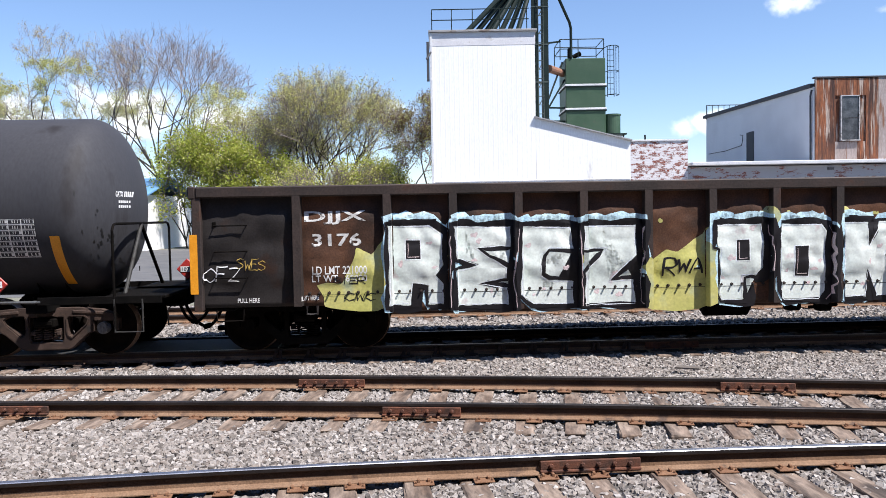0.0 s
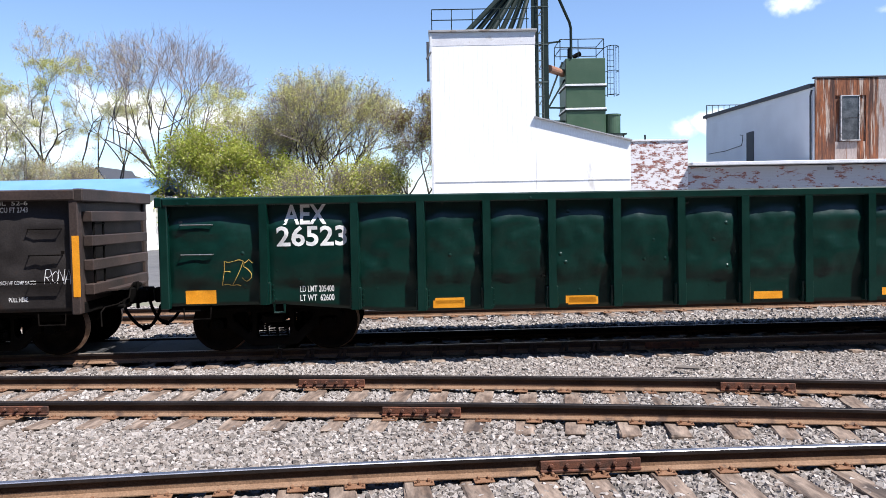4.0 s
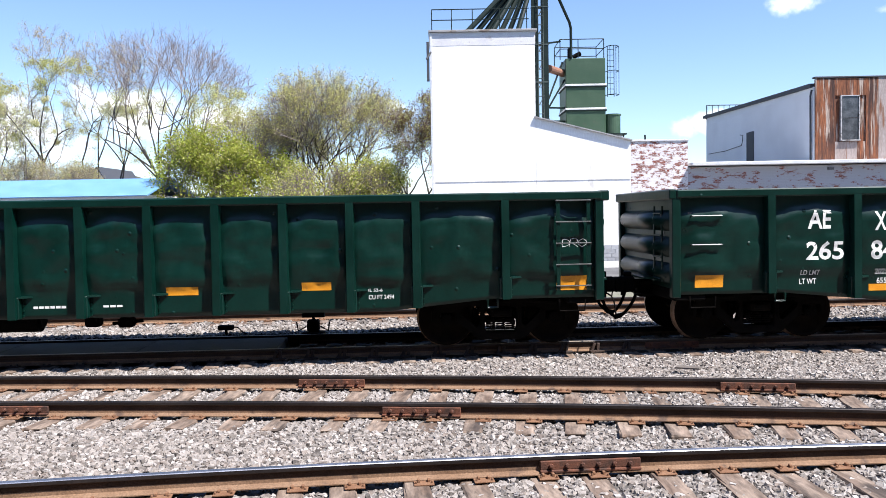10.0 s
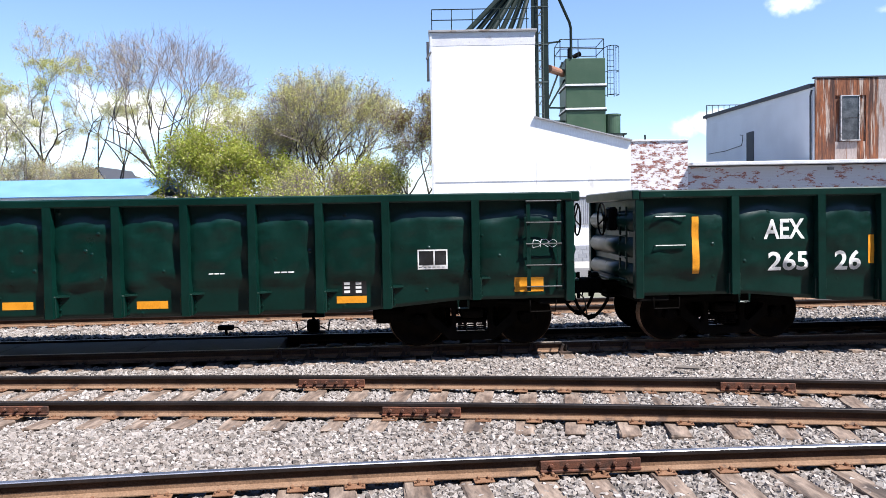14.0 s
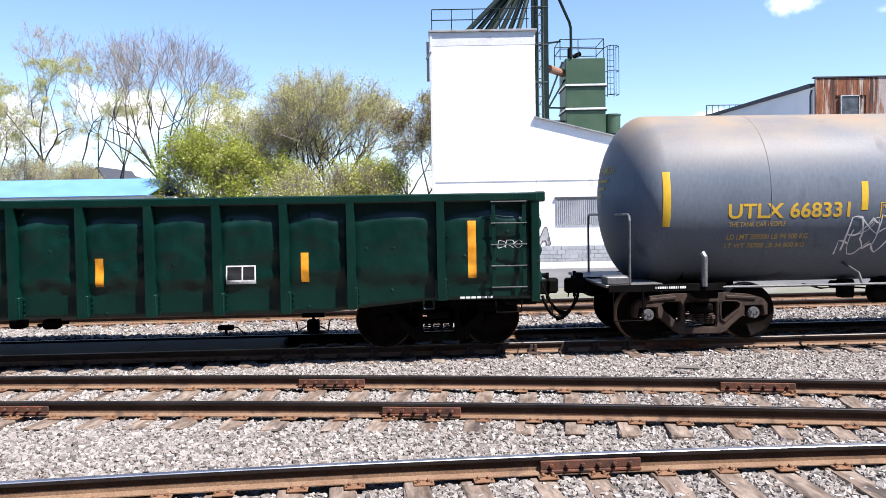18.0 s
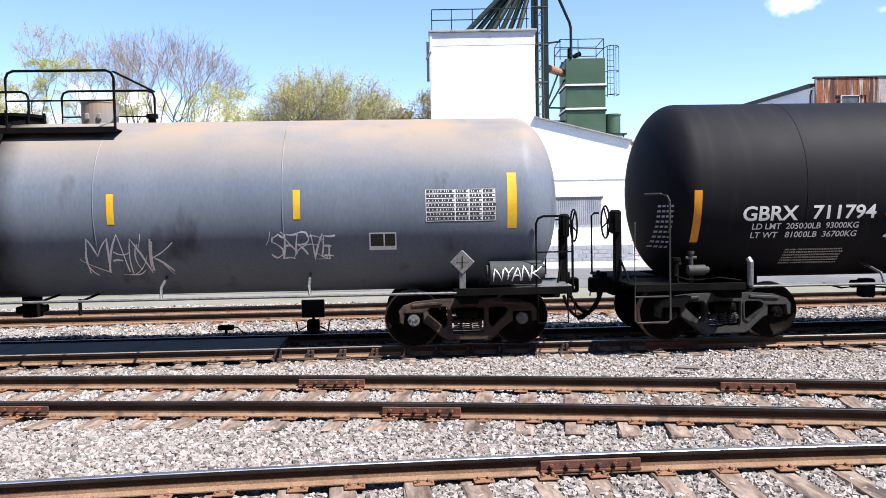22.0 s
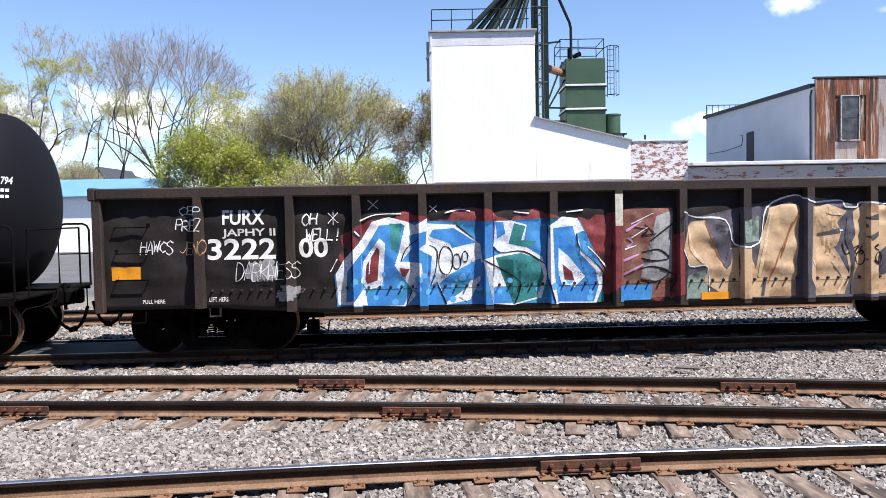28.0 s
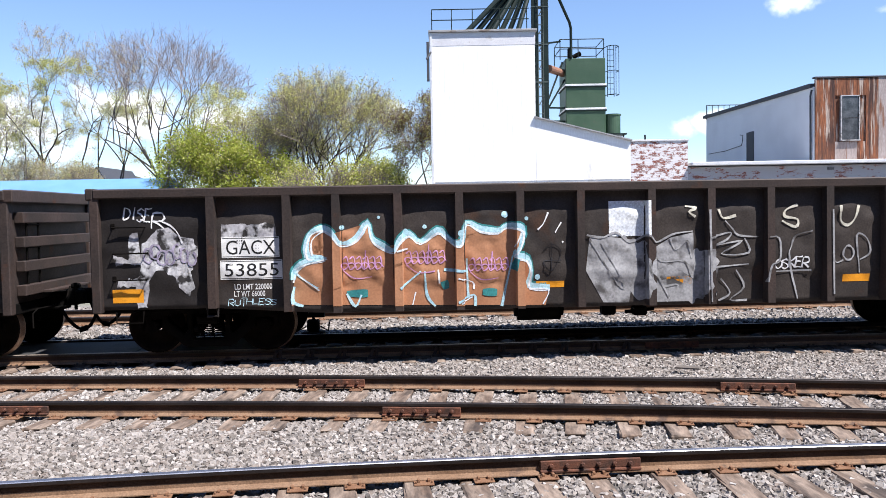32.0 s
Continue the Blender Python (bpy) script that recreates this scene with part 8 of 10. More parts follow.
free_tag("I", (
    ((-4.06, 2.1), (-3.82, 2.19), (-3.42, 2.2)),
    ((-2.74, 2.2), (-2.5, 2.25), (-2.34, 2.22)),
    ((-1.65, 2.2), (-1.41, 2.17)),
    ((-0.82, 2.18), (-0.55, 2.21)),
    ((-4.15, 1.94), (-4.07, 1.86)),
    ((-4.54, 1.31), (-4.43, 1.51)),
    ((-3.92, 1.5), (-3.94, 1.26)),
    ((-0.48, 1.63), (-0.32, 1.47), (-0.19, 1.3)),
    ((-2.52, 0.88), (-2.4, 0.8)),), M_SPRAYWHITE, 0.026)
free_tag("I", (
    ((-4.56, 2.23), (-4.4, 2.07)),
    ((-4.4, 2.24), (-4.56, 2.07)),
    ((-4.48, 2.27), (-4.48, 2.04)),
    ((-3.94, 2.42), (-3.78, 2.28)),
    ((-3.78, 2.42), (-3.94, 2.27)),
    ((-2.98, 2.32), (-2.86, 2.22)),
    ((-2.86, 2.32), (-2.98, 2.22)),), M_TAGWHITE, 0.016)
free_tag("I", (
    ((0.16, 1.76), (0.24, 1.68), (0.16, 1.6)),
    ((0.07, 1.38), (0.34, 1.49)),
    ((0.09, 1.17), (0.42, 1.33)),
    ((0.14, 1.86), (0.39, 2.02)),), M_SPRAYPINK, 0.04)
# silver scrawls
solid("J", M_SPRAYGREY, ((-0.47, 1.24), (-0.3, 1.44), (-0.41, 1.81), (0.32, 1.72), (0.3, 1.2), (0.22, 0.72), (-0.19, 0.73)), 0.0085)
solid("J", M_SPRAYGREY, ((0.65, 1.6), (0.88, 1.74), (1.26, 1.82), (1.27, 1.08), (0.88, 1.32), (0.69, 1.24)), 0.0085)
solid("J", M_SPRAYGREY, ((0.64, 1.05), (0.92, 1.09), (1.25, 0.95), (1.23, 0.72), (0.64, 0.72)), 0.0085)
free_tag("J", (
    ((-0.46, 1.81), (-0.23, 1.76), (0.02, 1.84), (0.23, 1.68), (0.51, 1.79), (0.65, 1.67), (0.93, 1.8), (1.25, 1.84)),
    ((-0.41, 1.74), (0.04, 1.02), (0.13, 1.04), (-0.23, 1.69)),
    ((0.65, 1.56), (0.74, 1.37), (1.11, 1.36), (1.23, 1.13)),
    ((0.69, 1.14), (0.88, 0.77)),
    ((0.78, 0.96), (1.02, 0.98), (0.83, 0.72)),
    ((1.49, 1.72), (1.86, 1.81), (1.81, 1.7), (1.63, 1.61), (2.05, 1.67), (1.72, 1.47), (2.16, 1.48), (2.09, 1.71)),), M_SPRAYGREY, 0.035)
free_tag("J", (
    ((1.63, 1.26), (2.16, 1.3)),
    ((1.65, 1.24), (1.58, 0.82)),
    ((1.7, 1.08), (1.86, 0.84), (1.67, 0.72)),
    ((1.95, 1.21), (2.09, 0.93), (1.86, 0.73), (2.14, 0.72)),
    ((1.91, 1.85), (2.0, 1.76), (2.31, 1.73)),
    ((2.45, 1.73), (2.66, 1.7), (2.66, 1.33), (2.49, 1.29), (2.42, 1.01)),
    ((3.2, 1.81), (2.94, 1.74), (2.85, 1.56), (2.82, 1.38), (2.97, 0.72)),
    ((0.88, 1.74), (0.97, 1.55), (1.16, 1.69), (1.23, 1.41)),
    ((1.77, 2.0), (1.91, 1.85)),), M_SPRAYGREY, 0.035)
free_tag("J", (
    ((2.96, 2.23), (2.78, 2.16), (2.75, 2.05), (2.96, 2.0), (2.92, 1.88), (2.7, 1.98)),
    ((3.67, 2.21), (3.67, 1.98), (3.77, 1.89), (3.89, 1.98), (3.96, 2.21)),
    ((1.67, 2.18), (1.74, 2.04), (1.95, 2.08)),
    ((1.12, 2.24), (1.3, 2.21), (1.18, 2.15), (1.29, 2.07)),), M_SPRAYPALE, 0.05)
free_tag("J", (
    ((3.53, 1.64), (3.58, 1.31), (3.71, 1.33)),
    ((3.82, 1.56), (3.87, 1.5), (3.88, 1.41), (3.83, 1.34), (3.76, 1.34), (3.71, 1.41), (3.72, 1.5), (3.77, 1.56), (3.83, 1.55)),
    ((3.99, 1.12), (3.93, 1.72), (4.1, 1.67), (4.15, 1.44), (3.98, 1.33)),
    ((1.49, 2.18), (1.51, 0.72)),
    ((3.48, 2.15), (3.49, 0.8)),
    ((2.61, 1.17), (3.18, 1.18)),), M_SPRAYGREY, 0.035)
spray_tag("J", "OSKER", 2.59, 3.15, 1.2, 1.41, M_TAGWHITE, 0.03, 31)
free_tag("J", (
    ((-1.24, 1.91), (-1.15, 2.0), (-1.07, 2.18)),
    ((-0.96, 1.86), (-0.86, 2.02)),
    ((-0.85, 1.72), (-0.83, 1.7)),), M_TAGWHITE, 0.03)
free_tag("J", (
    ((-1.15, 1.57), (-1.02, 1.68), (-0.87, 1.54), (-1.03, 1.25), (-1.15, 1.41), (-0.87, 1.41)),
    ((-1.02, 1.68), (-1.03, 1.25)),), M_SPRAYBLACK, 0.02)
# brown panel beside the poured paint
solid("I", M_SPRAYBROWN, ((0.06, 2.21), (0.89, 2.22), (0.85, 0.8), (0.01, 0.76)), 0.01)
solid("I", M_SPRAYBLUE, ((0.02, 1.0), (0.57, 1.0), (0.54, 0.76), (0.01, 0.75)), 0.012)
solid("I", M_SPRAYGREY, ((0.62, 2.09), (0.89, 2.18), (0.86, 1.11), (0.64, 1.05), (0.37, 1.12), (0.56, 1.47)), 0.0115)
free_tag("I", (
    ((0.39, 1.52), (0.65, 1.56), (0.82, 1.42), (0.56, 1.38), (0.38, 1.43)),
    ((0.33, 1.25), (0.56, 1.29), (0.82, 1.2), (0.64, 1.05), (0.37, 1.08)),
    ((0.52, 1.7), (0.93, 2.0), (1.06, 2.09)),
    ((0.85, 0.89), (0.95, 1.11), (0.69, 1.25)),
    ((0.27, 1.92), (0.48, 1.87), (0.39, 1.79), (0.61, 1.81)),
    ((0.44, 1.96), (0.57, 1.83)),), M_SPRAYBLACK, 0.03)
free_tag("I", (
    ((0.22, 1.97), (0.58, 2.14)),
    ((0.22, 1.75), (0.49, 1.92)),
    ((0.12, 1.57), (0.3, 1.63)),), M_SPRAYWHITE, 0.022)
free_tag("I", (
    ((1.46, 1.94), (1.64, 1.52), (1.76, 1.27), (1.83, 1.54)),
    ((3.03, 2.18), (2.99, 1.51), (3.0, 0.77)),
    ((3.77, 2.04), (3.72, 1.72), (3.81, 1.45), (3.84, 0.79)),
    ((4.56, 1.95), (4.49, 1.55), (4.23, 1.17)),
    ((5.04, 1.7), (5.06, 1.29)),
    ((5.31, 2.01), (5.45, 2.01)),
    ((3.25, 1.75), (3.61, 1.81)),
    ((4.04, 1.99), (4.2, 2.01), (4.22, 1.8), (4.06, 1.67)),
    ((2.41, 1.08), (2.36, 0.78)),), M_SPRAYVIOLET, 0.085)
free_tag("I", (
    ((1.15, 1.91), (1.2, 1.55), (1.44, 1.28)),
    ((2.48, 2.1), (2.38, 1.57), (2.3, 1.08)),
    ((3.19, 2.14), (3.18, 1.42)),
    ((4.59, 2.16), (4.69, 1.61), (4.76, 1.3)),
    ((3.49, 1.32), (3.69, 1.05), (3.59, 0.8)),
    ((3.42, 2.09), (3.64, 2.08)),), M_SPRAYCREAM, 0.06)


# bolts along the floor line of two cars
def bolt_build(bm):
    rod(bm, (0, 0.02, 0), (0, -0.055, 0), 0.014, 6)
    rod(bm, (0, 0.0, 0), (0, -0.012, 0), 0.026, 6)


for key, z0 in (("B", 0.98), ("I", 1.05)):
    g = GONDOLAS[key]
    for a, b in g.panels[1:-1]:
        bm = bmesh.new()
        rect(bm, a + 0.09, b - 0.09, z0 - 0.035, z0 - 0.028)
        patch(key, "floor_seam", bm, M_SIGNBLACK, lift=0.05)
        n = max(3, int((b - a - 0.3) / 0.135))
        for k in range(n):
            x = a + 0.17 + (b - a - 0.34) * k / (n - 1)
            part("floor_bolt", kept("floor_bolt", bolt_build, M_CHORD), None, CARS[key][1], at=pose(x, g.depth(x, z0), z0))


# ---- the feed mill ----
M_SIDING = mat("white_metal_siding", (0.88, 0.87, 0.855), (0.84, 0.835, 0.82), 0.5, scale=0.8, fine=20, bump=0.04, vary=0.05, stretch=(1, 1, 0.3), stain=(0.60, 0.58, 0.55), stain_at=0.72, stain_scale=2)
M_LADDER = mat("weathered_green_ladder_steel", (0.035, 0.055, 0.05), (0.07, 0.085, 0.08), 0.6, scale=3, fine=40, bump=0.08)
M_ROOFGREY = mat("weathered_grey_roof_sheet", (0.24, 0.24, 0.25), (0.34, 0.335, 0.33), 0.6, scale=2, fine=30, bump=0.08, stain=(0.16, 0.13, 0.11), stain_at=0.62)
M_OLDFRAME = mat("flaking_window_frame", (0.34, 0.33, 0.33), (0.46, 0.45, 0.45), 0.75, scale=5, fine=50, bump=0.15, stain=(0.10, 0.085, 0.075), stain_at=0.6, stain_scale=6)
M_TRIM = mat("grey_white_trim", (0.55, 0.56, 0.58), (0.66, 0.66, 0.67), 0.6, scale=3, fine=40, bump=0.08)
M_ROOFDARK = mat("dark_roof_edge", (0.038, 0.042, 0.052), (0.06, 0.062, 0.07), 0.7, scale=3, fine=40, bump=0.1)
M_BLOCK = mat("grey_concrete_block", (0.26, 0.27, 0.29), (0.34, 0.35, 0.37), 0.9, scale=2, fine=30, bump=0.25, vary=0.15)
M_SILO = mat("green_bin_paint", (0.0317, 0.0691, 0.0357), (0.0432, 0.0835, 0.0461), 0.5, scale=1.5, fine=25, bump=0.06, vary=0.12, stain=(0.0691, 0.0749, 0.0518), stain_at=0.68, stain_scale=3)
M_LEG = mat("dark_green_elevator_steel", (0.006, 0.014, 0.013), (0.010, 0.020, 0.017), 0.55, scale=2, fine=30, bump=0.06, spec=0.2)
M_GLASS = mat("dusty_window_glass", (0.05, 0.055, 0.06), (0.10, 0.105, 0.11), 0.12, scale=3, fine=20, bump=0.02)
M_RUSTDUCT = mat("rusted_duct", (0.26, 0.12, 0.07), (0.18, 0.10, 0.07), 0.8, scale=5, fine=40, bump=0.2)


def siding(bm, x0, x1, y, z0, top, pitch=0.23):
    """Ribbed sheet facing the tracks; top(x) is its upper edge."""
    xs, x = [], x0
    while x < x1 - 0.01:
        for dx, dy in ((0.0, 0.0), (0.15, 0.0), (0.175, -0.002), (0.205, -0.002)):
            if x + dx < x1:
                xs.append((x + dx, y + dy))
        x += pitch
    xs.append((x1, y))
    lo = [bm.verts.new((a, b, z0)) for a, b in xs]
    hi = [bm.verts.new((a, b, top(a))) for a, b in xs]
    for k in range(len(xs) - 1):
        bm.faces.new((lo[k], lo[k + 1], hi[k + 1], hi[k]))


def block(name, material, parent, *dims, bevel=0.01, label=""):
    bm = bmesh.new()
    box(bm, *dims, bevel)
    return part(name, bm, material, parent, label)


def prism_y(bm, outline, y0, y1):
    a = [bm.verts.new((x, y0, z)) for x, z in outline]
    b = [bm.verts.new((x, y1, z)) for x, z in outline]
    bm.faces.new(a)
    bm.faces.new(b[::-1])
    n = len(a)
    for k in range(n):
        bm.faces.new((a[k], b[k], b[(k + 1) % n], a[(k + 1) % n]))


def window_at(parent, x0, x1, y, z0, z1, cols, rows, framing, pane_mat=None):
    bm = bmesh.new()
    w = 0.045
    box(bm, x0 - w, x0, y - 0.06, y + 0.1, z0 - w, z1 + w)
    box(bm, x1, x1 + w, y - 0.06, y + 0.1, z0 - w, z1 + w)
    box(bm, x0, x1, y - 0.06, y + 0.1, z1, z1 + w)
    box(bm, x0 - 0.05, x1 + 0.05, y - 0.12, y + 0.1, z0 - w, z0)
    wf = part("window", bm, framing, parent, "framed window")
    for i in range(cols):
        for j in range(rows):
            a, b = x0 + (x1 - x0) * i / cols, x0 + (x1 - x0) * (i + 1) / cols
            c, d = z0 + (z1 - z0) * j / rows, z0 + (z1 - z0) * (j + 1) / rows
            bm = bmesh.new()
            box(bm, a + 0.015, b - 0.015, y - 0.02, y + 0.01, c + 0.015, d - 0.015)
            part("pane", bm, pane_mat or M_GLASS, wf)


MY = 38.0
M_FASCIA = mat("dulled_white_fascia", (0.56, 0.55, 0.57), (0.66, 0.65, 0.66), 0.6, scale=1.5, fine=20, bump=0.05, vary=0.08, stain=(0.42, 0.38, 0.36), stain_at=0.68, stain_scale=3)
mill = thing("feed_mill", "white metal-clad feed mill with a tall tower", "mill", pose(0, 0, 0))
bm = bmesh.new()
siding(bm, -0.41, 4.56, MY, 0.55, lambda x: 10.52)
part("tower_siding", bm, M_SIDING, mill, "white ribbed metal siding")
block("tower_fascia", M_FASCIA, mill, -0.43, 4.58, MY - 0.012, MY + 0.1, 10.2, 10.84)
block("tower_core", M_SIDING, mill, -0.41, 4.56, MY + 0.03, MY + 7.0, -0.3, 10.50)
block("tower_roof", M_ROOFGREY, mill, -0.52, 4.66, MY - 0.12, MY + 7.1, 10.84, 10.94)
block("corner_trim", M_TRIM, mill, -0.47, -0.35, MY - 0.05, MY + 0.1, -0.2, 10.84)
bm = bmesh.new()
siding(bm, 4.57, 9.11, MY, 0.55, lambda x: 6.71 - (x - 4.56) * 0.255)
part("shed_siding", bm, M_SIDING, mill, "white ribbed metal siding")
bm = bmesh.new()
prism_y(bm, [(4.57, -0.3), (9.1, -0.3), (9.1, 5.5), (4.57, 6.66)], MY + 0.03, MY + 9.0)
part("shed_core", bm, M_SIDING, mill)
bm = bmesh.new()
prism_y(bm, [(4.5, 6.73), (9.16, 5.54), (9.16, 5.60), (4.5, 6.79)], MY - 0.15, MY + 9.2)
part("shed_roof", bm, M_ROOFGREY, mill, "sloping roof edge")
# horizontal laps in the cladding
for za, xa, xb in ((3.72, -0.4, 9.1),):
    block("cladding_lap", M_SIDING, mill, xa, xb, MY - 0.032, MY - 0.005, za, za + 0.014, bevel=0.0)
found = block("foundation", M_BLOCK, mill, -0.5, 9.2, MY - 0.06, MY + 0.5, -0.6, 0.56)
for r in range(4):
    for k in range(24):
        x = -0.48 + 0.40 * k + (0.2 if r % 2 else 0)
        if x + 0.39 < 9.2:
            bm = bmesh.new()
            box(bm, x, x + 0.385, MY - 0.085, MY - 0.055, -0.26 + 0.203 * r, -0.26 + 0.203 * r + 0.19, 0.006)
            part("block", bm, M_BLOCK, found)
window_at(mill, 0.42, 1.42, MY - 0.03, 2.10, 2.78, 3, 2, M_TRIM)
bm = bmesh.new()
box(bm, 0.09, 0.68, MY - 0.05, MY + 0.02, 0.86, 1.58, 0.01)
for k in range(9):
    box(bm, 0.13 + 0.06 * k, 0.155 + 0.06 * k, MY - 0.08, MY - 0.04, 0.9, 1.54)
part("vent_grille", bm, M_TRIM, mill, "grey louvred vent")
bm = bmesh.new()
for k in range(22):
    box(bm, 5.50 + 0.1 * k, 5.57 + 0.1 * k, MY - 0.06, MY - 0.012, 1.55, 2.8, 0.006)
part("roll_up_door", bm, M_BLOCK, mill, "grey corrugated loading door")
block("door_head", M_ROOFDARK, mill, 5.42, 7.75, MY - 0.09, MY - 0.012, 2.8, 2.9)
# roof railing and conveyor spouts
bm = bmesh.new()
for z in (11.45, 11.95):
    rod(bm, (-0.35, MY + 0.1, z), (4.3, MY + 0.1, z), 0.025, 6)
for x in (-0.35, 0.6, 1.6, 2.9, 4.2):
    rod(bm, (x, MY + 0.1, 10.9), (x, MY + 0.1, 11.95), 0.025, 6)
part("roof_railing", bm, M_LEG, mill, "dark green pipe railing")
bm = bmesh.new()
rod(bm, (-0.62, MY - 0.25, 9.55), (-0.42, MY - 0.1, 9.9), 0.05, 8)
box(bm, -0.62, -0.50, MY - 0.1, MY + 0.4, 8.6, 10.4, 0.01)
part("side_box", bm, M_ROOFDARK, mill)

leg = thing("bucket_elevator", "dark green bucket elevator leg with ladder and spouts", "grain elevator", pose(0, 0, 0))
LY = 40.5
for x0 in (4.72, 5.22):
    block("leg_casing", M_LEG, leg, x0, x0 + 0.34, LY, LY + 0.35, 6.0, 17.5, label="sheet-steel elevator casing")
bm = bmesh.new()
for k in range(26):
    z = 6.3 + 0.45 * k
    rod(bm, (5.06, LY - 0.05, z), (5.22, LY - 0.05, z + (0.3 if k % 2 else 0)), 0.025, 5)
    rod(bm, (5.02, LY - 0.1, z), (5.28, LY - 0.1, z), 0.016, 5)
for x in (5.02, 5.28):
    rod(bm, (x, LY - 0.1, 6.2), (x, LY - 0.1, 17.4), 0.02, 5)
part("leg_ladder", bm, M_LADDER, leg, "weathered steel ladder")
for k in range(5):
    block("leg_band", M_LADDER, leg, 4.70, 5.58, LY - 0.02, LY + 0.37, 6.9 + 1.9 * k, 6.96 + 1.9 * k, bevel=0.0)
for k in range(7):
    bm = bmesh.new()
    xe, ye = 1.15 + 0.42 * k, MY + 1.2 + 0.5 * (k % 3)
    rod(bm, (xe, ye, 10.9), (xe + 0.25, ye, 11.15), 0.13, 10)
    rod(bm, (xe + 0.2, ye, 11.1), (4.9 + 0.08 * k, LY + 0.1 * k, 14.9 + 0.15 * k), 0.13, 10)
    part("spout", bm, M_LEG, leg, "round grain spout")
bm = bmesh.new()
pipe(bm, [(5.4, LY, 15.6), (6.0, LY + 0.4, 13.5), (6.83, LY + 1.2, 12.1), (6.92, LY + 1.3, 11.8), (6.92, LY + 1.3, 10.3)], 0.075, 8)
part("spout", bm, M_LEG, leg)

SY = 41.8
bins = thing("green_hopper_bin", "tall green square steel bin with white bands", "silo", pose(0, 0, 0))
bm = bmesh.new()
box(bm, 6.62, 8.72, SY, SY + 2.2, 5.6, 10.25, 0.03)
part("bin_wall", bm, M_SILO, bins, "weathered green steel wall")
for z in (8.80, 7.55):
    block("bin_band", M_TRIM, bins, 6.58, 8.76, SY - 0.05, SY + 2.25, z, z + 0.10)
    block("bin_flange", M_LEG, bins, 6.56, 8.78, SY - 0.06, SY + 2.26, z - 0.07, z - 0.002)
bm = bmesh.new()
for z in (10.75, 11.25):
    pipe(bm, [(6.35, SY + 0.05, z), (8.65, SY + 0.05, z), (8.65, SY + 2.1, z), (6.35, SY + 2.1, z), (6.35, SY + 0.05, z)], 0.025, 6)
for x, y in ((6.35, 0.05), (7.3, 0.05), (8.65, 0.05), (6.35, 2.1), (8.65, 2.1)):
    rod(bm, (x, SY + y, 10.2), (x, SY + y, 11.25), 0.025, 6)
part("bin_railing", bm, M_LEG, bins, "blue-green pipe railing")
bm = bmesh.new()
for x in (8.95, 9.3):
    rod(bm, (x, SY + 0.6, 8.3), (x, SY + 0.6, 11.0), 0.022, 5)
for k in range(9):
    rod(bm, (8.95, SY + 0.6, 8.4 + 0.3 * k), (9.3, SY + 0.6, 8.4 + 0.3 * k), 0.014, 5)
for z in (8.35, 9.6, 10.9):
    pipe(bm, [(8.8, SY + 0.6, z), (8.95, SY + 0.1, z), (9.25, SY + 0.02, z), (9.5, SY + 0.3, z), (9.42, SY + 0.7, z)], 0.02, 5)
for x, y in ((8.98, 0.08), (9.28, 0.02), (9.5, 0.32)):
    rod(bm, (x, SY + y, 8.35), (x, SY + y, 10.9), 0.016, 5)
part("caged_ladder", bm, M_LEG, bins, "caged ladder")
bm = bmesh.new()
rod(bm, (9.15, SY + 0.4, 6.3), (9.15, SY + 0.4, 7.25), 0.42, 24)
rod(bm, (9.15, SY + 0.4, 7.25), (9.15, SY + 0.4, 7.32), 0.46, 24)
part("drum", bm, M_SILO, bins, "round green drum")
bm = bmesh.new()
box(bm, 8.6, 9.8, SY - 0.1, SY + 0.9, 6.2, 6.28)
rod(bm, (9.65, SY, 5.4), (9.65, SY, 6.2), 0.04, 6)
rod(bm, (8.8, SY, 5.4), (8.8, SY, 6.2), 0.04, 6)
part("drum_stand", bm, M_LEG, bins)
bm = bmesh.new()
rod(bm, (5.6, LY + 0.3, 9.55), (6.65, SY + 0.8, 9.6), 0.2, 12)
part("inlet_duct", bm, M_RUSTDUCT, bins, "rusted inlet duct")
bm = bmesh.new()
for a, b in (((5.5, 7.4), (6.62, 9.2)), ((5.5, 6.9), (6.62, 7.0)), ((5.5, 7.6), (6.62, 7.7)), ((5.6, 8.0), (6.5, 10.1)), ((5.5, 10.9), (6.4, 11.2))):
    rod(bm, (a[0], LY + 0.6, a[1]), (b[0], SY + 0.3, b[1]), 0.05, 6)
part("bin_brace", bm, M_LEG, bins)
bm = bmesh.new()
box(bm, 6.85, 7.05, SY + 0.4, SY + 0.8, 10.2, 10.9, 0.02)
rod(bm, (7.1, SY + 0.5, 10.4), (7.5, SY + 0.5, 10.6), 0.12, 10)
part("bin_motor", bm, M_DARK, bins)


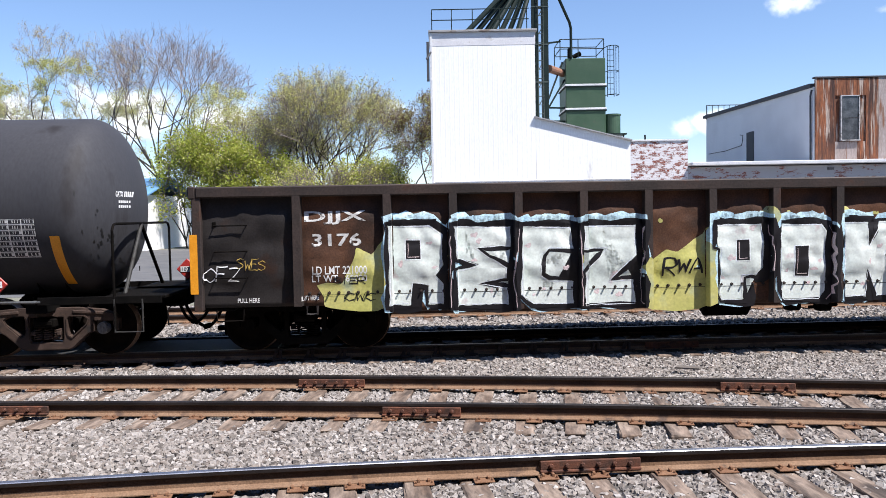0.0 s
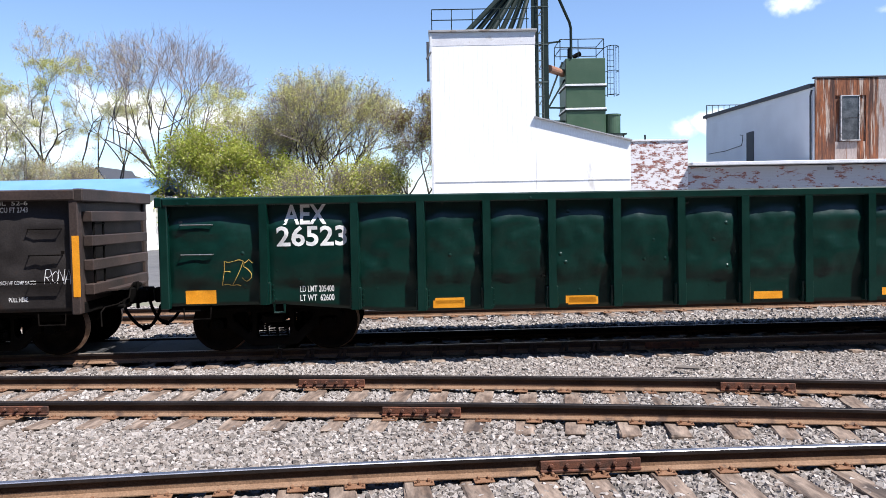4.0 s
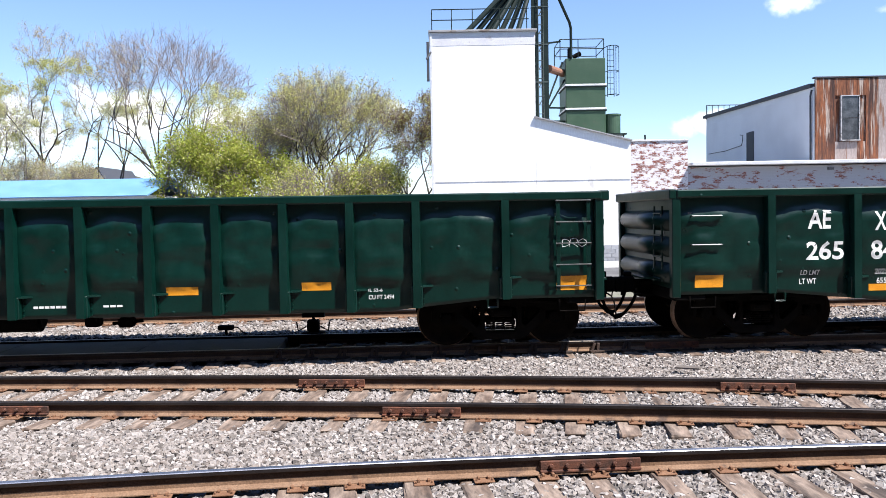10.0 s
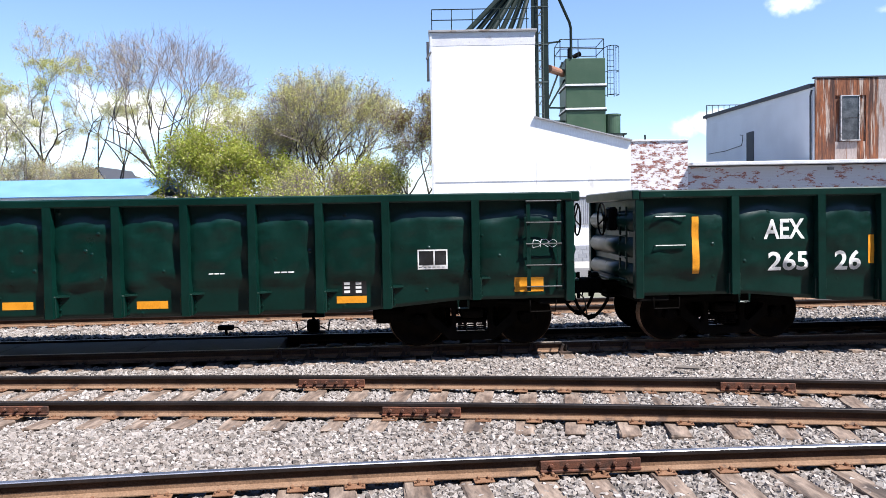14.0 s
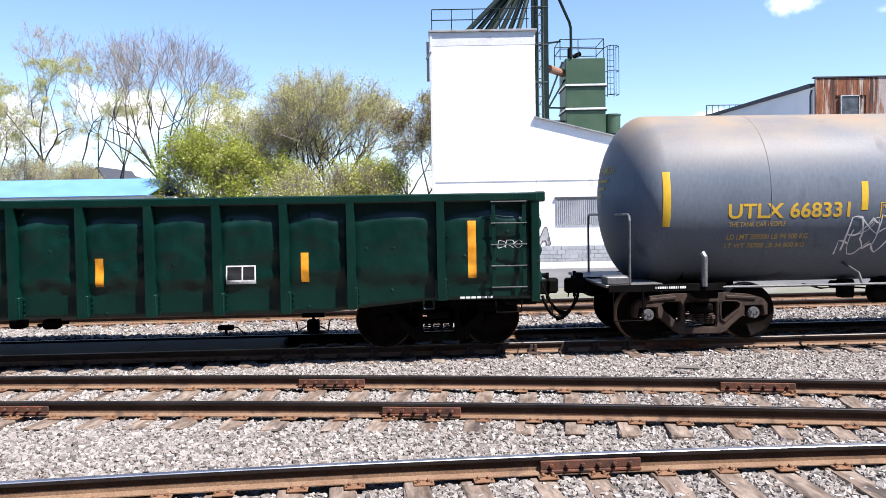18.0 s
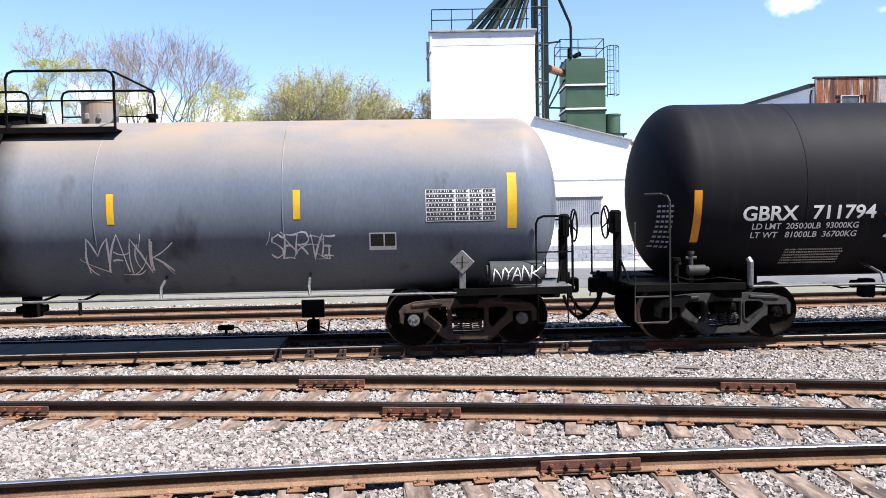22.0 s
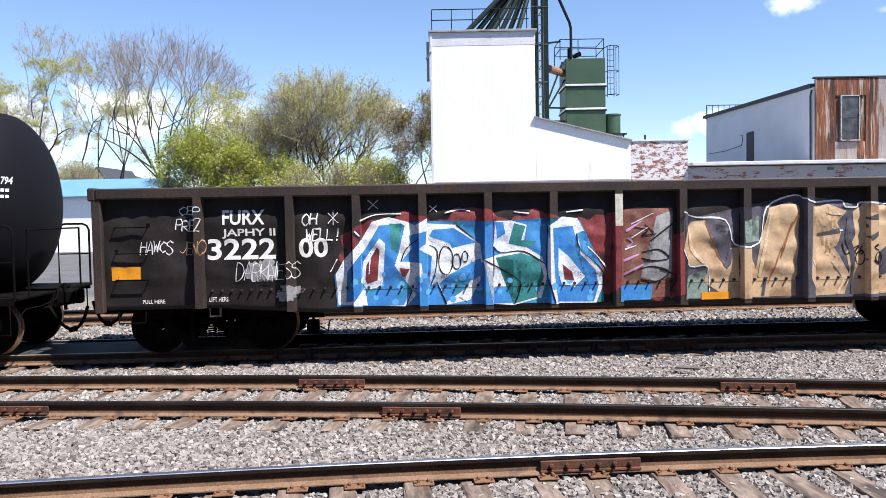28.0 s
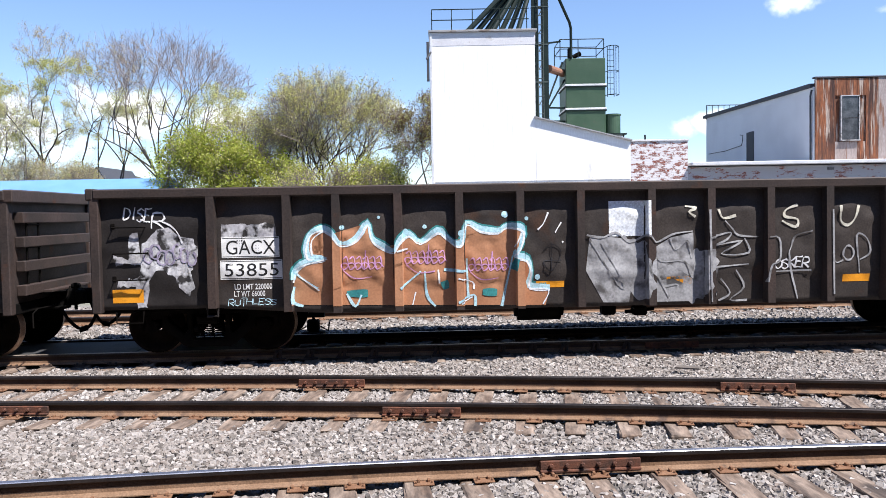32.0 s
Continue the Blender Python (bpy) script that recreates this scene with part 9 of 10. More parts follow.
# ---- brick shed, low store and the rusty-fronted house ----
def peeling_brick(name, paint, at, fine):
    m = bpy.data.materials.new(name)
    m.use_nodes = True
    n, ln = m.node_tree.nodes, m.node_tree.links
    b = n["Principled BSDF"]
    co = n.new("ShaderNodeTexCoord")
    mp = n.new("ShaderNodeMapping")
    mp.inputs["Rotation"].default_value = (radians(90), 0, 0)
    ln.new(co.outputs["Object"], mp.inputs["Vector"])
    br = n.new("ShaderNodeTexBrick")
    br.inputs["Scale"].default_value = 1.0
    br.inputs["Brick Width"].default_value, br.inputs["Row Height"].default_value = 0.22, 0.075
    br.inputs["Mortar Size"].default_value = 0.008
    br.inputs["Color1"].default_value, br.inputs["Color2"].default_value = (0.26, 0.07, 0.045, 1), (0.17, 0.05, 0.035, 1)
    br.inputs["Mortar"].default_value = (0.36, 0.31, 0.28, 1)
    ln.new(mp.outputs["Vector"], br.inputs["Vector"])
    rag = n.new("ShaderNodeTexNoise")
    rag.inputs["Scale"].default_value, rag.inputs["Detail"].default_value, rag.inputs["Roughness"].default_value = fine, 9, 0.75
    st = n.new("ShaderNodeMapping")
    st.inputs["Scale"].default_value = (0.8, 1, 1.8)
    ln.new(co.outputs["Object"], st.inputs["Vector"])
    ln.new(st.outputs["Vector"], rag.inputs["Vector"])
    rg = n.new("ShaderNodeMapRange")
    rg.inputs["From Min"].default_value, rg.inputs["From Max"].default_value = at, at + 0.03
    ln.new(rag.outputs["Fac"], rg.inputs["Value"])
    mx = n.new("ShaderNodeMix")
    mx.data_type = "RGBA"
    mx.inputs["A"].default_value = paint
    ln.new(rg.outputs["Result"], mx.inputs["Factor"])
    ln.new(br.outputs["Color"], mx.inputs["B"])
    ln.new(mx.outputs["Result"], b.inputs["Base Color"])
    b.inputs["Roughness"].default_value = 0.9
    bp = n.new("ShaderNodeBump")
    bp.inputs["Strength"].default_value, bp.inputs["Distance"].default_value = 0.5, 0.01
    ln.new(br.outputs["Fac"], bp.inputs["Height"])
    bp.invert = True
    ln.new(bp.outputs["Normal"], b.inputs["Normal"])
    return m


M_BRICK = peeling_brick("peeling_white_brick", (0.68, 0.655, 0.66, 1), 0.505, 3.6)
# Peeling whitish brick, its paint greyed to carry the shade below the eave.
M_SHADEBRICK = peeling_brick("peeling_brick_eave_shade", (0.40, 0.40, 0.425, 1), 0.545, 1.7)
M_HOUSEGREY = mat("pale_house_paint", (0.80, 0.81, 0.83), (0.74, 0.75, 0.77), 0.7, scale=0.7, fine=20, bump=0.05, vary=0.05)
M_RUSTSHEET = mat("rusted_wall_sheet", (0.25, 0.082, 0.030), (0.050, 0.022, 0.016), 0.85, scale=2.0, fine=14, bump=0.2, vary=0.45, stretch=(3.2, 1, 0.25), stain=(0.38, 0.31, 0.26), stain_at=0.60, stain_scale=2.4)
M_PALEWOOD = mat("bare_weathered_sheet", (0.352, 0.304, 0.288), (0.272, 0.216, 0.192), 0.85, scale=1.5, fine=25, bump=0.2, stretch=(2, 1, 0.3), stain=(0.2, 0.088, 0.048), stain_at=0.6)

brick = thing("brick_shed", "red brick shed with peeling white paint", "building", pose(0, 0, 0))
block("brick_wall", M_BRICK, brick, 9.12, 11.86, MY + 0.0, MY + 8, -0.3, 5.50, bevel=0.0)
block("coping", M_TRIM, brick, 9.10, 11.90, MY - 0.05, MY + 8.05, 5.50, 5.58)
block("roof_pole", M_DARK, brick, 10.55, 10.62, MY + 3, MY + 3.07, 5.5, 6.1, bevel=0.0)
low = thing("low_store", "low grey-painted brick store with a flat roof", "building", pose(0, 0, 0))
block("brick_wall", M_SHADEBRICK, low, 11.87, 30.0, MY + 0.06, MY + 1.2, -0.3, 4.22, bevel=0.0)
block("roof_edge", M_TRIM, low, 11.95, 30.1, MY - 0.42, MY + 1.6, 4.28, 4.44, bevel=0.02, label="white roof edge board")
block("flat_roof", M_ROOFDARK, low, 11.95, 30.1, MY + 1.6, MY + 20, 4.2, 4.335)
block("soffit_lamp", M_CAP, low, 18.6, 18.9, MY - 0.02, MY + 0.1, 3.98, 4.1)

HX, HY, HB = 18.45, 39.0, 55.0
house = thing("upper_house", "two-storey house with rusty sheet front and pale side", "house", pose(0, 0, 0))
block("side_wall", M_HOUSEGREY, house, HX, HX + 10.5, HY + 0.1, HB, 4.34, 7.98, bevel=0.0, label="pale painted side wall")
bm = bmesh.new()
vs = [(HX - 0.12, HY + 0.3, 8.12), (HX - 0.12, HB + 0.3, 8.5), (HX + 10.6, HB + 0.3, 8.5), (HX + 10.6, HY + 0.3, 8.12)]
lo = [bm.verts.new(v) for v in vs]
hi = [bm.verts.new((v[0], v[1], v[2] + 0.20)) for v in vs]
bm.faces.new(lo[::-1])
bm.faces.new(hi)
for k in range(4):
    bm.faces.new((lo[k], lo[(k + 1) % 4], hi[(k + 1) % 4], hi[k]))
part("roof", bm, M_ROOFDARK, house, "dark flat roof")
bm = bmesh.new()
vs = [(HY + 0.1, 7.9), (HB, 7.9), (HB, 8.5), (HY + 0.1, 8.12)]
a = [bm.verts.new((HX + 0.004, y, z)) for y, z in vs]
b = [bm.verts.new((HX + 10.4, y, z)) for y, z in vs]
bm.faces.new(a)
bm.faces.new(b[::-1])
for k in range(4):
    bm.faces.new((a[k], a[(k + 1) % 4], b[(k + 1) % 4], b[k]))
part("parapet", bm, M_HOUSEGREY, house)
block("front_core", M_RUSTSHEET, house, HX + 0.05, HX + 10.5, HY + 0.03, HY + 0.2, 4.34, 8.5, bevel=0.0)
rnd = random.Random(4)
x = HX
k = 0
while x < HX + 10:
    w = rnd.choice((0.42, 0.55, 0.62))
    wx0, wx1 = 19.62, 20.62
    pale = k in (6, 7, 11)
    bm = bmesh.new()
    if x < wx1 + 0.02 and x + w > wx0 - 0.02:
        box(bm, x, x + w - 0.006, HY - 0.03, HY + 0.02, 4.36, 5.40, 0.004)
        part("wall_sheet", bm, M_PALEWOOD if k in (2, 3) else M_RUSTSHEET, house)
        bm = bmesh.new()
        box(bm, x, x + w - 0.006, HY - 0.03, HY + 0.02, 7.66, 8.5 + rnd.uniform(-0.02, 0.02), 0.004)
    else:
        box(bm, x, x + w - 0.006, HY - 0.03 + rnd.uniform(-0.012, 0.012), HY + 0.02, 4.36, 8.5 + rnd.uniform(-0.02, 0.02), 0.004)
    part("wall_sheet", bm, M_PALEWOOD if pale else M_RUSTSHEET, house)
    x += w
    k += 1
block("front_coping", M_ROOFDARK, house, HX - 0.05, HX + 10.5, HY - 0.08, HY + 0.25, 8.53, 8.60)
window_at(house, 19.72, 20.56, HY - 0.05, 5.48, 7.62, 1, 2, M_OLDFRAME)
block("curtain", M_WHITE, house, 19.74, 20.1, HY + 0.005, HY + 0.015, 6.55, 7.3, bevel=0.0)
bm = bmesh.new()
box(bm, HX - 0.03, HX + 0.01, 46.6, 47.7, 4.34, 6.75, 0.004)
part("side_door", bm, M_ROOFDARK, house, "grey side door")
bm = bmesh.new()
pipe(bm, [(HX - 0.08, HY + 0.2, 8.0), (HX - 0.12, HY + 0.25, 7.7), (HX - 0.1, HY + 0.25, 4.4)], 0.05, 6)
part("downpipe", bm, M_ROOFDARK, house)
bm = bmesh.new()
for k in range(9):
    rod(bm, (HX + 0.4 * k, HB - 0.1, 8.4), (HX + 0.4 * k, HB - 0.1, 9.38), 0.04 if k == 0 else 0.022, 5)
for z in (8.75, 9.38):
    rod(bm, (HX, HB - 0.1, z), (HX + 3.3, HB - 0.1, z), 0.03, 6)
part("roof_railing", bm, M_ROOFDARK, house, "black balcony railing")
bm = bmesh.new()
pipe(bm, [(HX - 0.03, 54.4, 5.98), (HX - 0.03, 51.2, 5.94), (HX - 0.03, 48.5, 6.06), (HX - 0.04, 48.3, 6.3), (HX - 0.04, 48.25, 6.65), (HX - 0.12, 48.5, 6.7)], 0.022, 5)
part("cable", bm, M_ROOFDARK, house)

# ---- blue-roofed store and far house ----
M_BLUEROOF = mat("blue_metal_roof", (0.128, 0.288, 0.528), (0.16, 0.336, 0.56), 0.4, scale=0.6, fine=10, bump=0.03, vary=0.05)
blue = thing("blue_roofed_store", "long white store with a bright blue metal roof", "building", pose(0, 0, 0))
block("wall", M_SIDING, blue, -62.0, -22.8, 60.4, 72, -0.3, 4.1, bevel=0.0)
bm = bmesh.new()
prism = [(59.8, 4.02), (60.0, 3.95), (66.2, 5.5), (72.4, 3.95), (72.6, 4.02), (66.2, 5.62)]
a = [bm.verts.new((-62.5, y, z)) for y, z in prism]
b = [bm.verts.new((-22.4, y, z)) for y, z in prism]
bm.faces.new(a)
bm.faces.new(b[::-1])
for k in range(6):
    bm.faces.new((a[k], b[k], b[(k + 1) % 6], a[(k + 1) % 6]))
part("roof", bm, M_BLUEROOF, blue, "bright blue metal roof")
for k in range(5):
    window_at(blue, -33.2 + 2.6 * k if k < 1 else -60 + 5 * k, -31.9 + 2.6 * k if k < 1 else -58.6 + 5 * k, 60.3, 1.4, 2.6, 2, 1, M_TRIM)
M_FARHOUSE = mat("far_white_clapboard", (0.74, 0.74, 0.73), (0.68, 0.68, 0.68), 0.7, scale=1, fine=10, bump=0.05)
far = thing("far_house", "white gabled house beyond the trees", "house", pose(0, 0, 0))
bm = bmesh.new()
prism_y(bm, [(-50.9, 0), (-45.0, 0), (-45.0, 4.9), (-47.95, 9.4), (-50.9, 4.9)], 110, 122)
part("wall", bm, M_FARHOUSE, far, "white gable wall")
for sgn in (-1, 1):
    bm = bmesh.new()
    prism_y(bm, [(-47.95, 9.42), (-47.95 + sgn * 3.2, 4.54), (-47.95 + sgn * 3.2, 4.78), (-47.95, 9.66)], 109.7, 122.4)
    part("roof", bm, M_ROOFDARK, far, "dark pitched roof")

# ---- distance ----
M_RIDGE = mat("far_wooded_ridge", (0.05, 0.056, 0.042), (0.075, 0.07, 0.05), 0.95, scale=0.05, fine=0.4, bump=0.0, vary=0.3)
rx = np.linspace(-2000, 2000, 240)
rh = 26 + 50 * np.exp(-((rx + 480) / 110) ** 2) + np.array([noise.noise(Vector((x * 0.006, 3, 0))) * 14 + noise.noise(Vector((x * 0.06, 5, 0))) * 2.5 for x in rx])
RV = np.concatenate([np.stack([rx, np.full_like(rx, 900.0), np.full_like(rx, -2.0)], -1), np.stack([rx, np.full_like(rx, 1150.0), rh], -1), np.stack([rx, np.full_like(rx, 1500.0), np.full_like(rx, -2.0)], -1)])
ri = np.arange(239)
RF = np.concatenate([np.stack([ri, ri + 1, ri + 241, ri + 240], -1), np.stack([ri + 240, ri + 241, ri + 481, ri + 480], -1)])
ridge = new("backdrop_ridge", big_mesh("backdrop_ridge", RV, RF, M_RIDGE, True))
tagged(ridge, "far wooded ridge on the horizon", "hill", kind="structure")

# ---- trees ----
M_BARK = mat("grey_brown_bark", (0.035, 0.028, 0.0238), (0.0595, 0.049, 0.0406), 0.95, scale=3, fine=30, bump=0.4)
M_TWIG = mat("purple_brown_twigs", (0.20, 0.163, 0.148), (0.27, 0.222, 0.205), 0.9, scale=1, fine=20, bump=0.0)


def leaf_mat(name, cols):
    m = mat(name, cols[0], None, 0.6, fine=30, bump=0.0, island=True, spread=cols, vary=0.1)
    n, ln = m.node_tree.nodes, m.node_tree.links
    b = n["Principled BSDF"]
    tr_ = n.new("ShaderNodeBsdfTranslucent")
    mx = n.new("ShaderNodeMixShader")
    mx.inputs[0].default_value = 0.5
    ln.new(b.inputs["Base Color"].links[0].from_socket, tr_.inputs["Color"])
    ln.new(b.outputs[0], mx.inputs[1])
    ln.new(tr_.outputs[0], mx.inputs[2])
    ln.new(mx.outputs[0], n["Material Output"].inputs["Surface"])
    return m


M_LEAFGREEN = leaf_mat("fresh_green_leaves", [(0.221, 0.272, 0.034), (0.34, 0.391, 0.051), (0.442, 0.468, 0.0935), (0.289, 0.289, 0.051)])
M_LEAFBUD = leaf_mat("yellow_green_buds", [(0.442, 0.423, 0.129), (0.57, 0.552, 0.202), (0.497, 0.524, 0.156), (0.497, 0.405, 0.184)])
M_LEAFPALE = leaf_mat("pale_cream_buds", [(0.56, 0.56, 0.30), (0.66, 0.64, 0.38), (0.60, 0.54, 0.34)])
M_LEAFTAN = leaf_mat("tan_pink_buds", [(0.40, 0.32, 0.20), (0.52, 0.44, 0.26), (0.46, 0.44, 0.20), (0.38, 0.28, 0.20)])
M_LEAFRED = leaf_mat("bronze_red_leaves", [(0.13, 0.065, 0.045), (0.19, 0.10, 0.06), (0.17, 0.14, 0.05), (0.10, 0.05, 0.04)])


def inside(q, blobs):
    """How far q lies from the crown's heart: below 1 within one of its ellipsoids (x, z, half width, half height)."""
    return min(((q.x - bx) / rx) ** 2 + (q.y / (0.85 * rx)) ** 2 + ((q.z - bz) / rz) ** 2 for bx, bz, rx, rz in blobs) * (0.85 + 0.5 * noise.noise(q * 0.42))


def branching(seed, blobs, trunks, base_w, bole, levels, tip_r, crook):
    """Limbs that fork at wide angles until they fill the crown: segments (p, q, r0, r1) and twig ends."""
    rnd = random.Random(seed)
    segs, ends = [], []
    top = max(b[1] + b[3] for b in blobs)
    low = min(b[1] - b[3] for b in blobs)
    shrink = 0.82
    first = (top - bole) / sum(shrink ** k for k in range(levels)) * 0.98

    def grow(p, d, ln, lev):
        r0, r1 = tip_r * 1.56 ** (levels - lev), tip_r * 1.56 ** (levels - lev - 1)
        steps = 4 if lev == 0 else 3
        for k in range(steps):
            kink = crook * (0.55 if lev < 2 else 1.0)
            d = (d + Vector((rnd.gauss(0, kink), rnd.gauss(0, kink), rnd.gauss(0.05, kink * 0.8)))).normalized()
            q = p + d * (ln / steps)
            if q.z > low and inside(q, blobs) > 1.0 and lev > 0:
                near = min(blobs, key=lambda b: (Vector((b[0], 0, b[1])) - q).length)
                if inside(q, blobs) > 1.25:
                    ends.append((p, d))
                    return
                d = (d * 0.75 + (Vector((near[0], 0, near[1])) - q).normalized() * 0.35).normalized()
                q = p + d * (ln / steps)
            segs.append((p, q, r0 + (r1 - r0) * k / steps, r0 + (r1 - r0) * (k + 1) / steps))
            p = q
            if lev >= levels - 2 or (lev > 1 and rnd.random() < 0.35):
                ends.append((p, (d + Vector((rnd.gauss(0, 0.7), rnd.gauss(0, 0.7), rnd.gauss(0, 0.5)))).normalized()))
        if lev >= levels:
            ends.append((p, d))
            return
        a = rnd.uniform(0, 6.283)
        u = d.orthogonal().normalized()
        w = d.cross(u)
        kids = [(rnd.uniform(0.18, 0.42), a), (rnd.uniform(0.48, 0.95), a + math.pi + rnd.gauss(0, 0.5))]
        if rnd.random() < (0.55 if lev < 4 else 0.28):
            kids.append((rnd.uniform(0.4, 0.9), a + rnd.uniform(1.2, 1.9)))
        for tilt, turn in kids:
            side = u * math.cos(turn) + w * math.sin(turn)
            nd = (d * math.cos(tilt) + side * math.sin(tilt) + Vector((0, 0, 0.07))).normalized()
            grow(p.copy(), nd, first * shrink ** lev * rnd.uniform(0.78, 1.12), lev + 1)

    for k in range(trunks):
        off = ((k + 0.5) / trunks - 0.5) * base_w
        grow(Vector((off, rnd.uniform(-0.4, 0.4) * (trunks > 1), -0.3)), Vector((off / max(base_w, 1) * 0.9 + rnd.gauss(0, 0.05), rnd.gauss(0, 0.1), 1)).normalized(), bole, 0)
    twigs = []
    heart = Vector((sum(b[0] for b in blobs) / len(blobs), 0, sum(b[1] for b in blobs) / len(blobs)))
    for p, d in ends:
        out = (p - heart).normalized()
        for _ in range(3 if levels < 6 else 2):
            e = (d * 0.6 + out * 0.5 + Vector((rnd.gauss(0, 0.5), rnd.gauss(0, 0.5), rnd.gauss(0.08, 0.45)))).normalized()
            q = p + e * rnd.uniform(0.25, 0.65)
            segs.append((p, q, tip_r * 0.56, tip_r * 0.42))
            e = (e + Vector((rnd.gauss(0, 0.3), rnd.gauss(0, 0.3), rnd.gauss(0.05, 0.3)))).normalized()
            q2 = q + e * rnd.uniform(0.2, 0.5)
            segs.append((q, q2, tip_r * 0.42, tip_r * 0.3))
            twigs += [q, q2]
        if rnd.random() < 0.13:
            e = (out * 0.8 + Vector((rnd.gauss(0, 0.35), rnd.gauss(0, 0.35), rnd.gauss(0.55, 0.3)))).normalized()
            for _ in range(4):
                q = p + e * rnd.uniform(0.22, 0.42)
                segs.append((p, q, tip_r * 0.6, tip_r * 0.45))
                twigs.append(q)
                p, e = q, (e + Vector((rnd.gauss(0, 0.2), rnd.gauss(0, 0.2), rnd.gauss(0.05, 0.15)))).normalized()
    return segs, twigs


def tube_arrays(segs, sides=5):
    n = len(segs)
    P = np.array([s[0][:] for s in segs])
    Q = np.array([s[1][:] for s in segs])
    r0, r1 = np.array([s[2] for s in segs]), np.array([s[3] for s in segs])
    D = Q - P
    D /= np.linalg.norm(D, axis=1)[:, None] + 1e-9
    up = np.where(np.abs(D[:, 2:3]) > 0.9, np.array([[1.0, 0, 0]]), np.array([[0, 0, 1.0]]))
    U = np.cross(D, up)
    U /= np.linalg.norm(U, axis=1)[:, None]
    V = np.cross(D, U)
    ang = np.arange(sides) * 2 * math.pi / sides
    ringv = U[:, None] * np.cos(ang)[None, :, None] + V[:, None] * np.sin(ang)[None, :, None]
    verts = np.concatenate([P[:, None] + ringv * r0[:, None, None], Q[:, None] + ringv * r1[:, None, None]], 1).reshape(-1, 3)
    k = np.arange(sides)
    f = np.stack([k, (k + 1) % sides, (k + 1) % sides + sides, k + sides], -1)
    faces = (np.arange(n)[:, None, None] * 2 * sides + f[None]).reshape(-1, 4)
    return verts, faces


def leaf_arrays(tips, count, size, cloud, seed):
    rs = np.random.RandomState(seed)
    T = np.array([t[:] for t in tips])
    clump = np.array([noise.noise(Vector(t) * 0.75) for t in T])
    T = T[clump > -0.08]
    T = T[rs.permutation(len(T))[:max(60, len(T) * 2 // 3)]]
    c = T[rs.randint(0, len(T), count)] + rs.randn(count, 3) * cloud
    a, b = rs.randn(count, 3), rs.randn(count, 3)
    a /= np.linalg.norm(a, axis=1)[:, None]
    b -= a * (a * b).sum(1)[:, None]
    b /= np.linalg.norm(b, axis=1)[:, None]
    s = size * (0.5 + rs.rand(count, 1))
    v = np.stack([c - a * s, c + b * s * 0.55, c + a * s, c - b * s * 0.55], 1).reshape(-1, 3)
    return v, np.arange(count * 4).reshape(-1, 4)


def tree(name, label, x, y, blobs, trunks, base_w, bole, levels, tip_r, seed, leaves=(), crook=0.13):
    """A tree or bush; blobs are its crown's ellipsoids from its foot; leaves: (material, number, size, scatter, lowest, highest)."""
    root = thing(name, label, name, pose(x, y, -0.25), "trees and bushes behind the lot")
    segs, twigs = branching(seed, blobs, trunks, base_w, bole, levels, tip_r, crook)
    v, f = tube_arrays([s for s in segs if s[2] > 0.04], 7)
    part("trunk", big_mesh("trunk", v, f, M_BARK, True), None, root, "grey-brown trunk and limbs")
    v, f = tube_arrays([s for s in segs if s[2] <= 0.04], 3)
    part("brushwood", big_mesh("brushwood", v, f, M_TWIG), None, root, "fine bare twigs")
    for k, (leaf, number, size, cloud, lo, hi) in enumerate(leaves):
        tips = [t for t in twigs if lo <= t.z <= hi]
        v, f = leaf_arrays(tips, number, size, cloud, seed + k)
        part("crown", big_mesh("crown", v, f, leaf), None, root, "thin spring foliage")
    return root


BARE = "tall bare-twigged tree just coming into bud"
tree("tree", "tree with yellow-green young leaves", -46.0, 77, ((1.4, 14.8, 3.4, 4.6), (1.0, 9.0, 4.0, 4.0)), 1, 0, 3.4, 6, 0.015, 81,
     ((M_LEAFBUD, 22000, 0.062, 0.13, 0, 30),))
tree("tree", "leaning tree with many thin stems in pale bud", -42.6, 75.5, ((2.0, 9.6, 5.2, 4.6), (-1.0, 12.4, 3.4, 3.4)), 3, 1.8, 3.0, 5, 0.017, 82,
     ((M_LEAFPALE, 15000, 0.050, 0.14, 0, 30),))
tree("tree", BARE, -36.9, 77, ((0.2, 14.0, 4.4, 8.6),), 1, 0, 4.0, 6, 0.0150, 102,
     ((M_LEAFPALE, 9000, 0.048, 0.14, 0, 14), (M_LEAFBUD, 9000, 0.052, 0.18, 6, 17.5), (M_LEAFTAN, 5000, 0.042, 0.12, 10, 30)))
tree("tree", BARE, -33.6, 78, ((1.2, 13.2, 3.7, 8.0),), 2, 0.9, 3.6, 5, 0.018, 103,
     ((M_LEAFPALE, 11000, 0.048, 0.16, 0, 14), (M_LEAFTAN, 8000, 0.046, 0.14, 8, 30)))
tree("tree", "broad bare tree with a fan of fine purple twigs", -27.0, 76, ((1.4, 14.2, 6.2, 8.4),), 2, 1.0, 4.2, 6, 0.0150, 101,
     ((M_LEAFBUD, 17000, 0.054, 0.18, 4, 14.5), (M_LEAFTAN, 4000, 0.034, 0.10, 12, 30)))
tree("bush", "bright green leafy bush", -19.4, 64, ((-1.9, 3.4, 1.5, 4.4), (-0.7, 5.2, 1.5, 5.0), (0.7, 4.2, 1.4, 5.4), (2.0, 3.2, 1.6, 4.2)), 6, 3.4, 0.9, 4, 0.016, 106,
     ((M_LEAFGREEN, 15000, 0.105, 0.34, 0, 30), (M_LEAFBUD, 3000, 0.085, 0.4, 4, 30)))
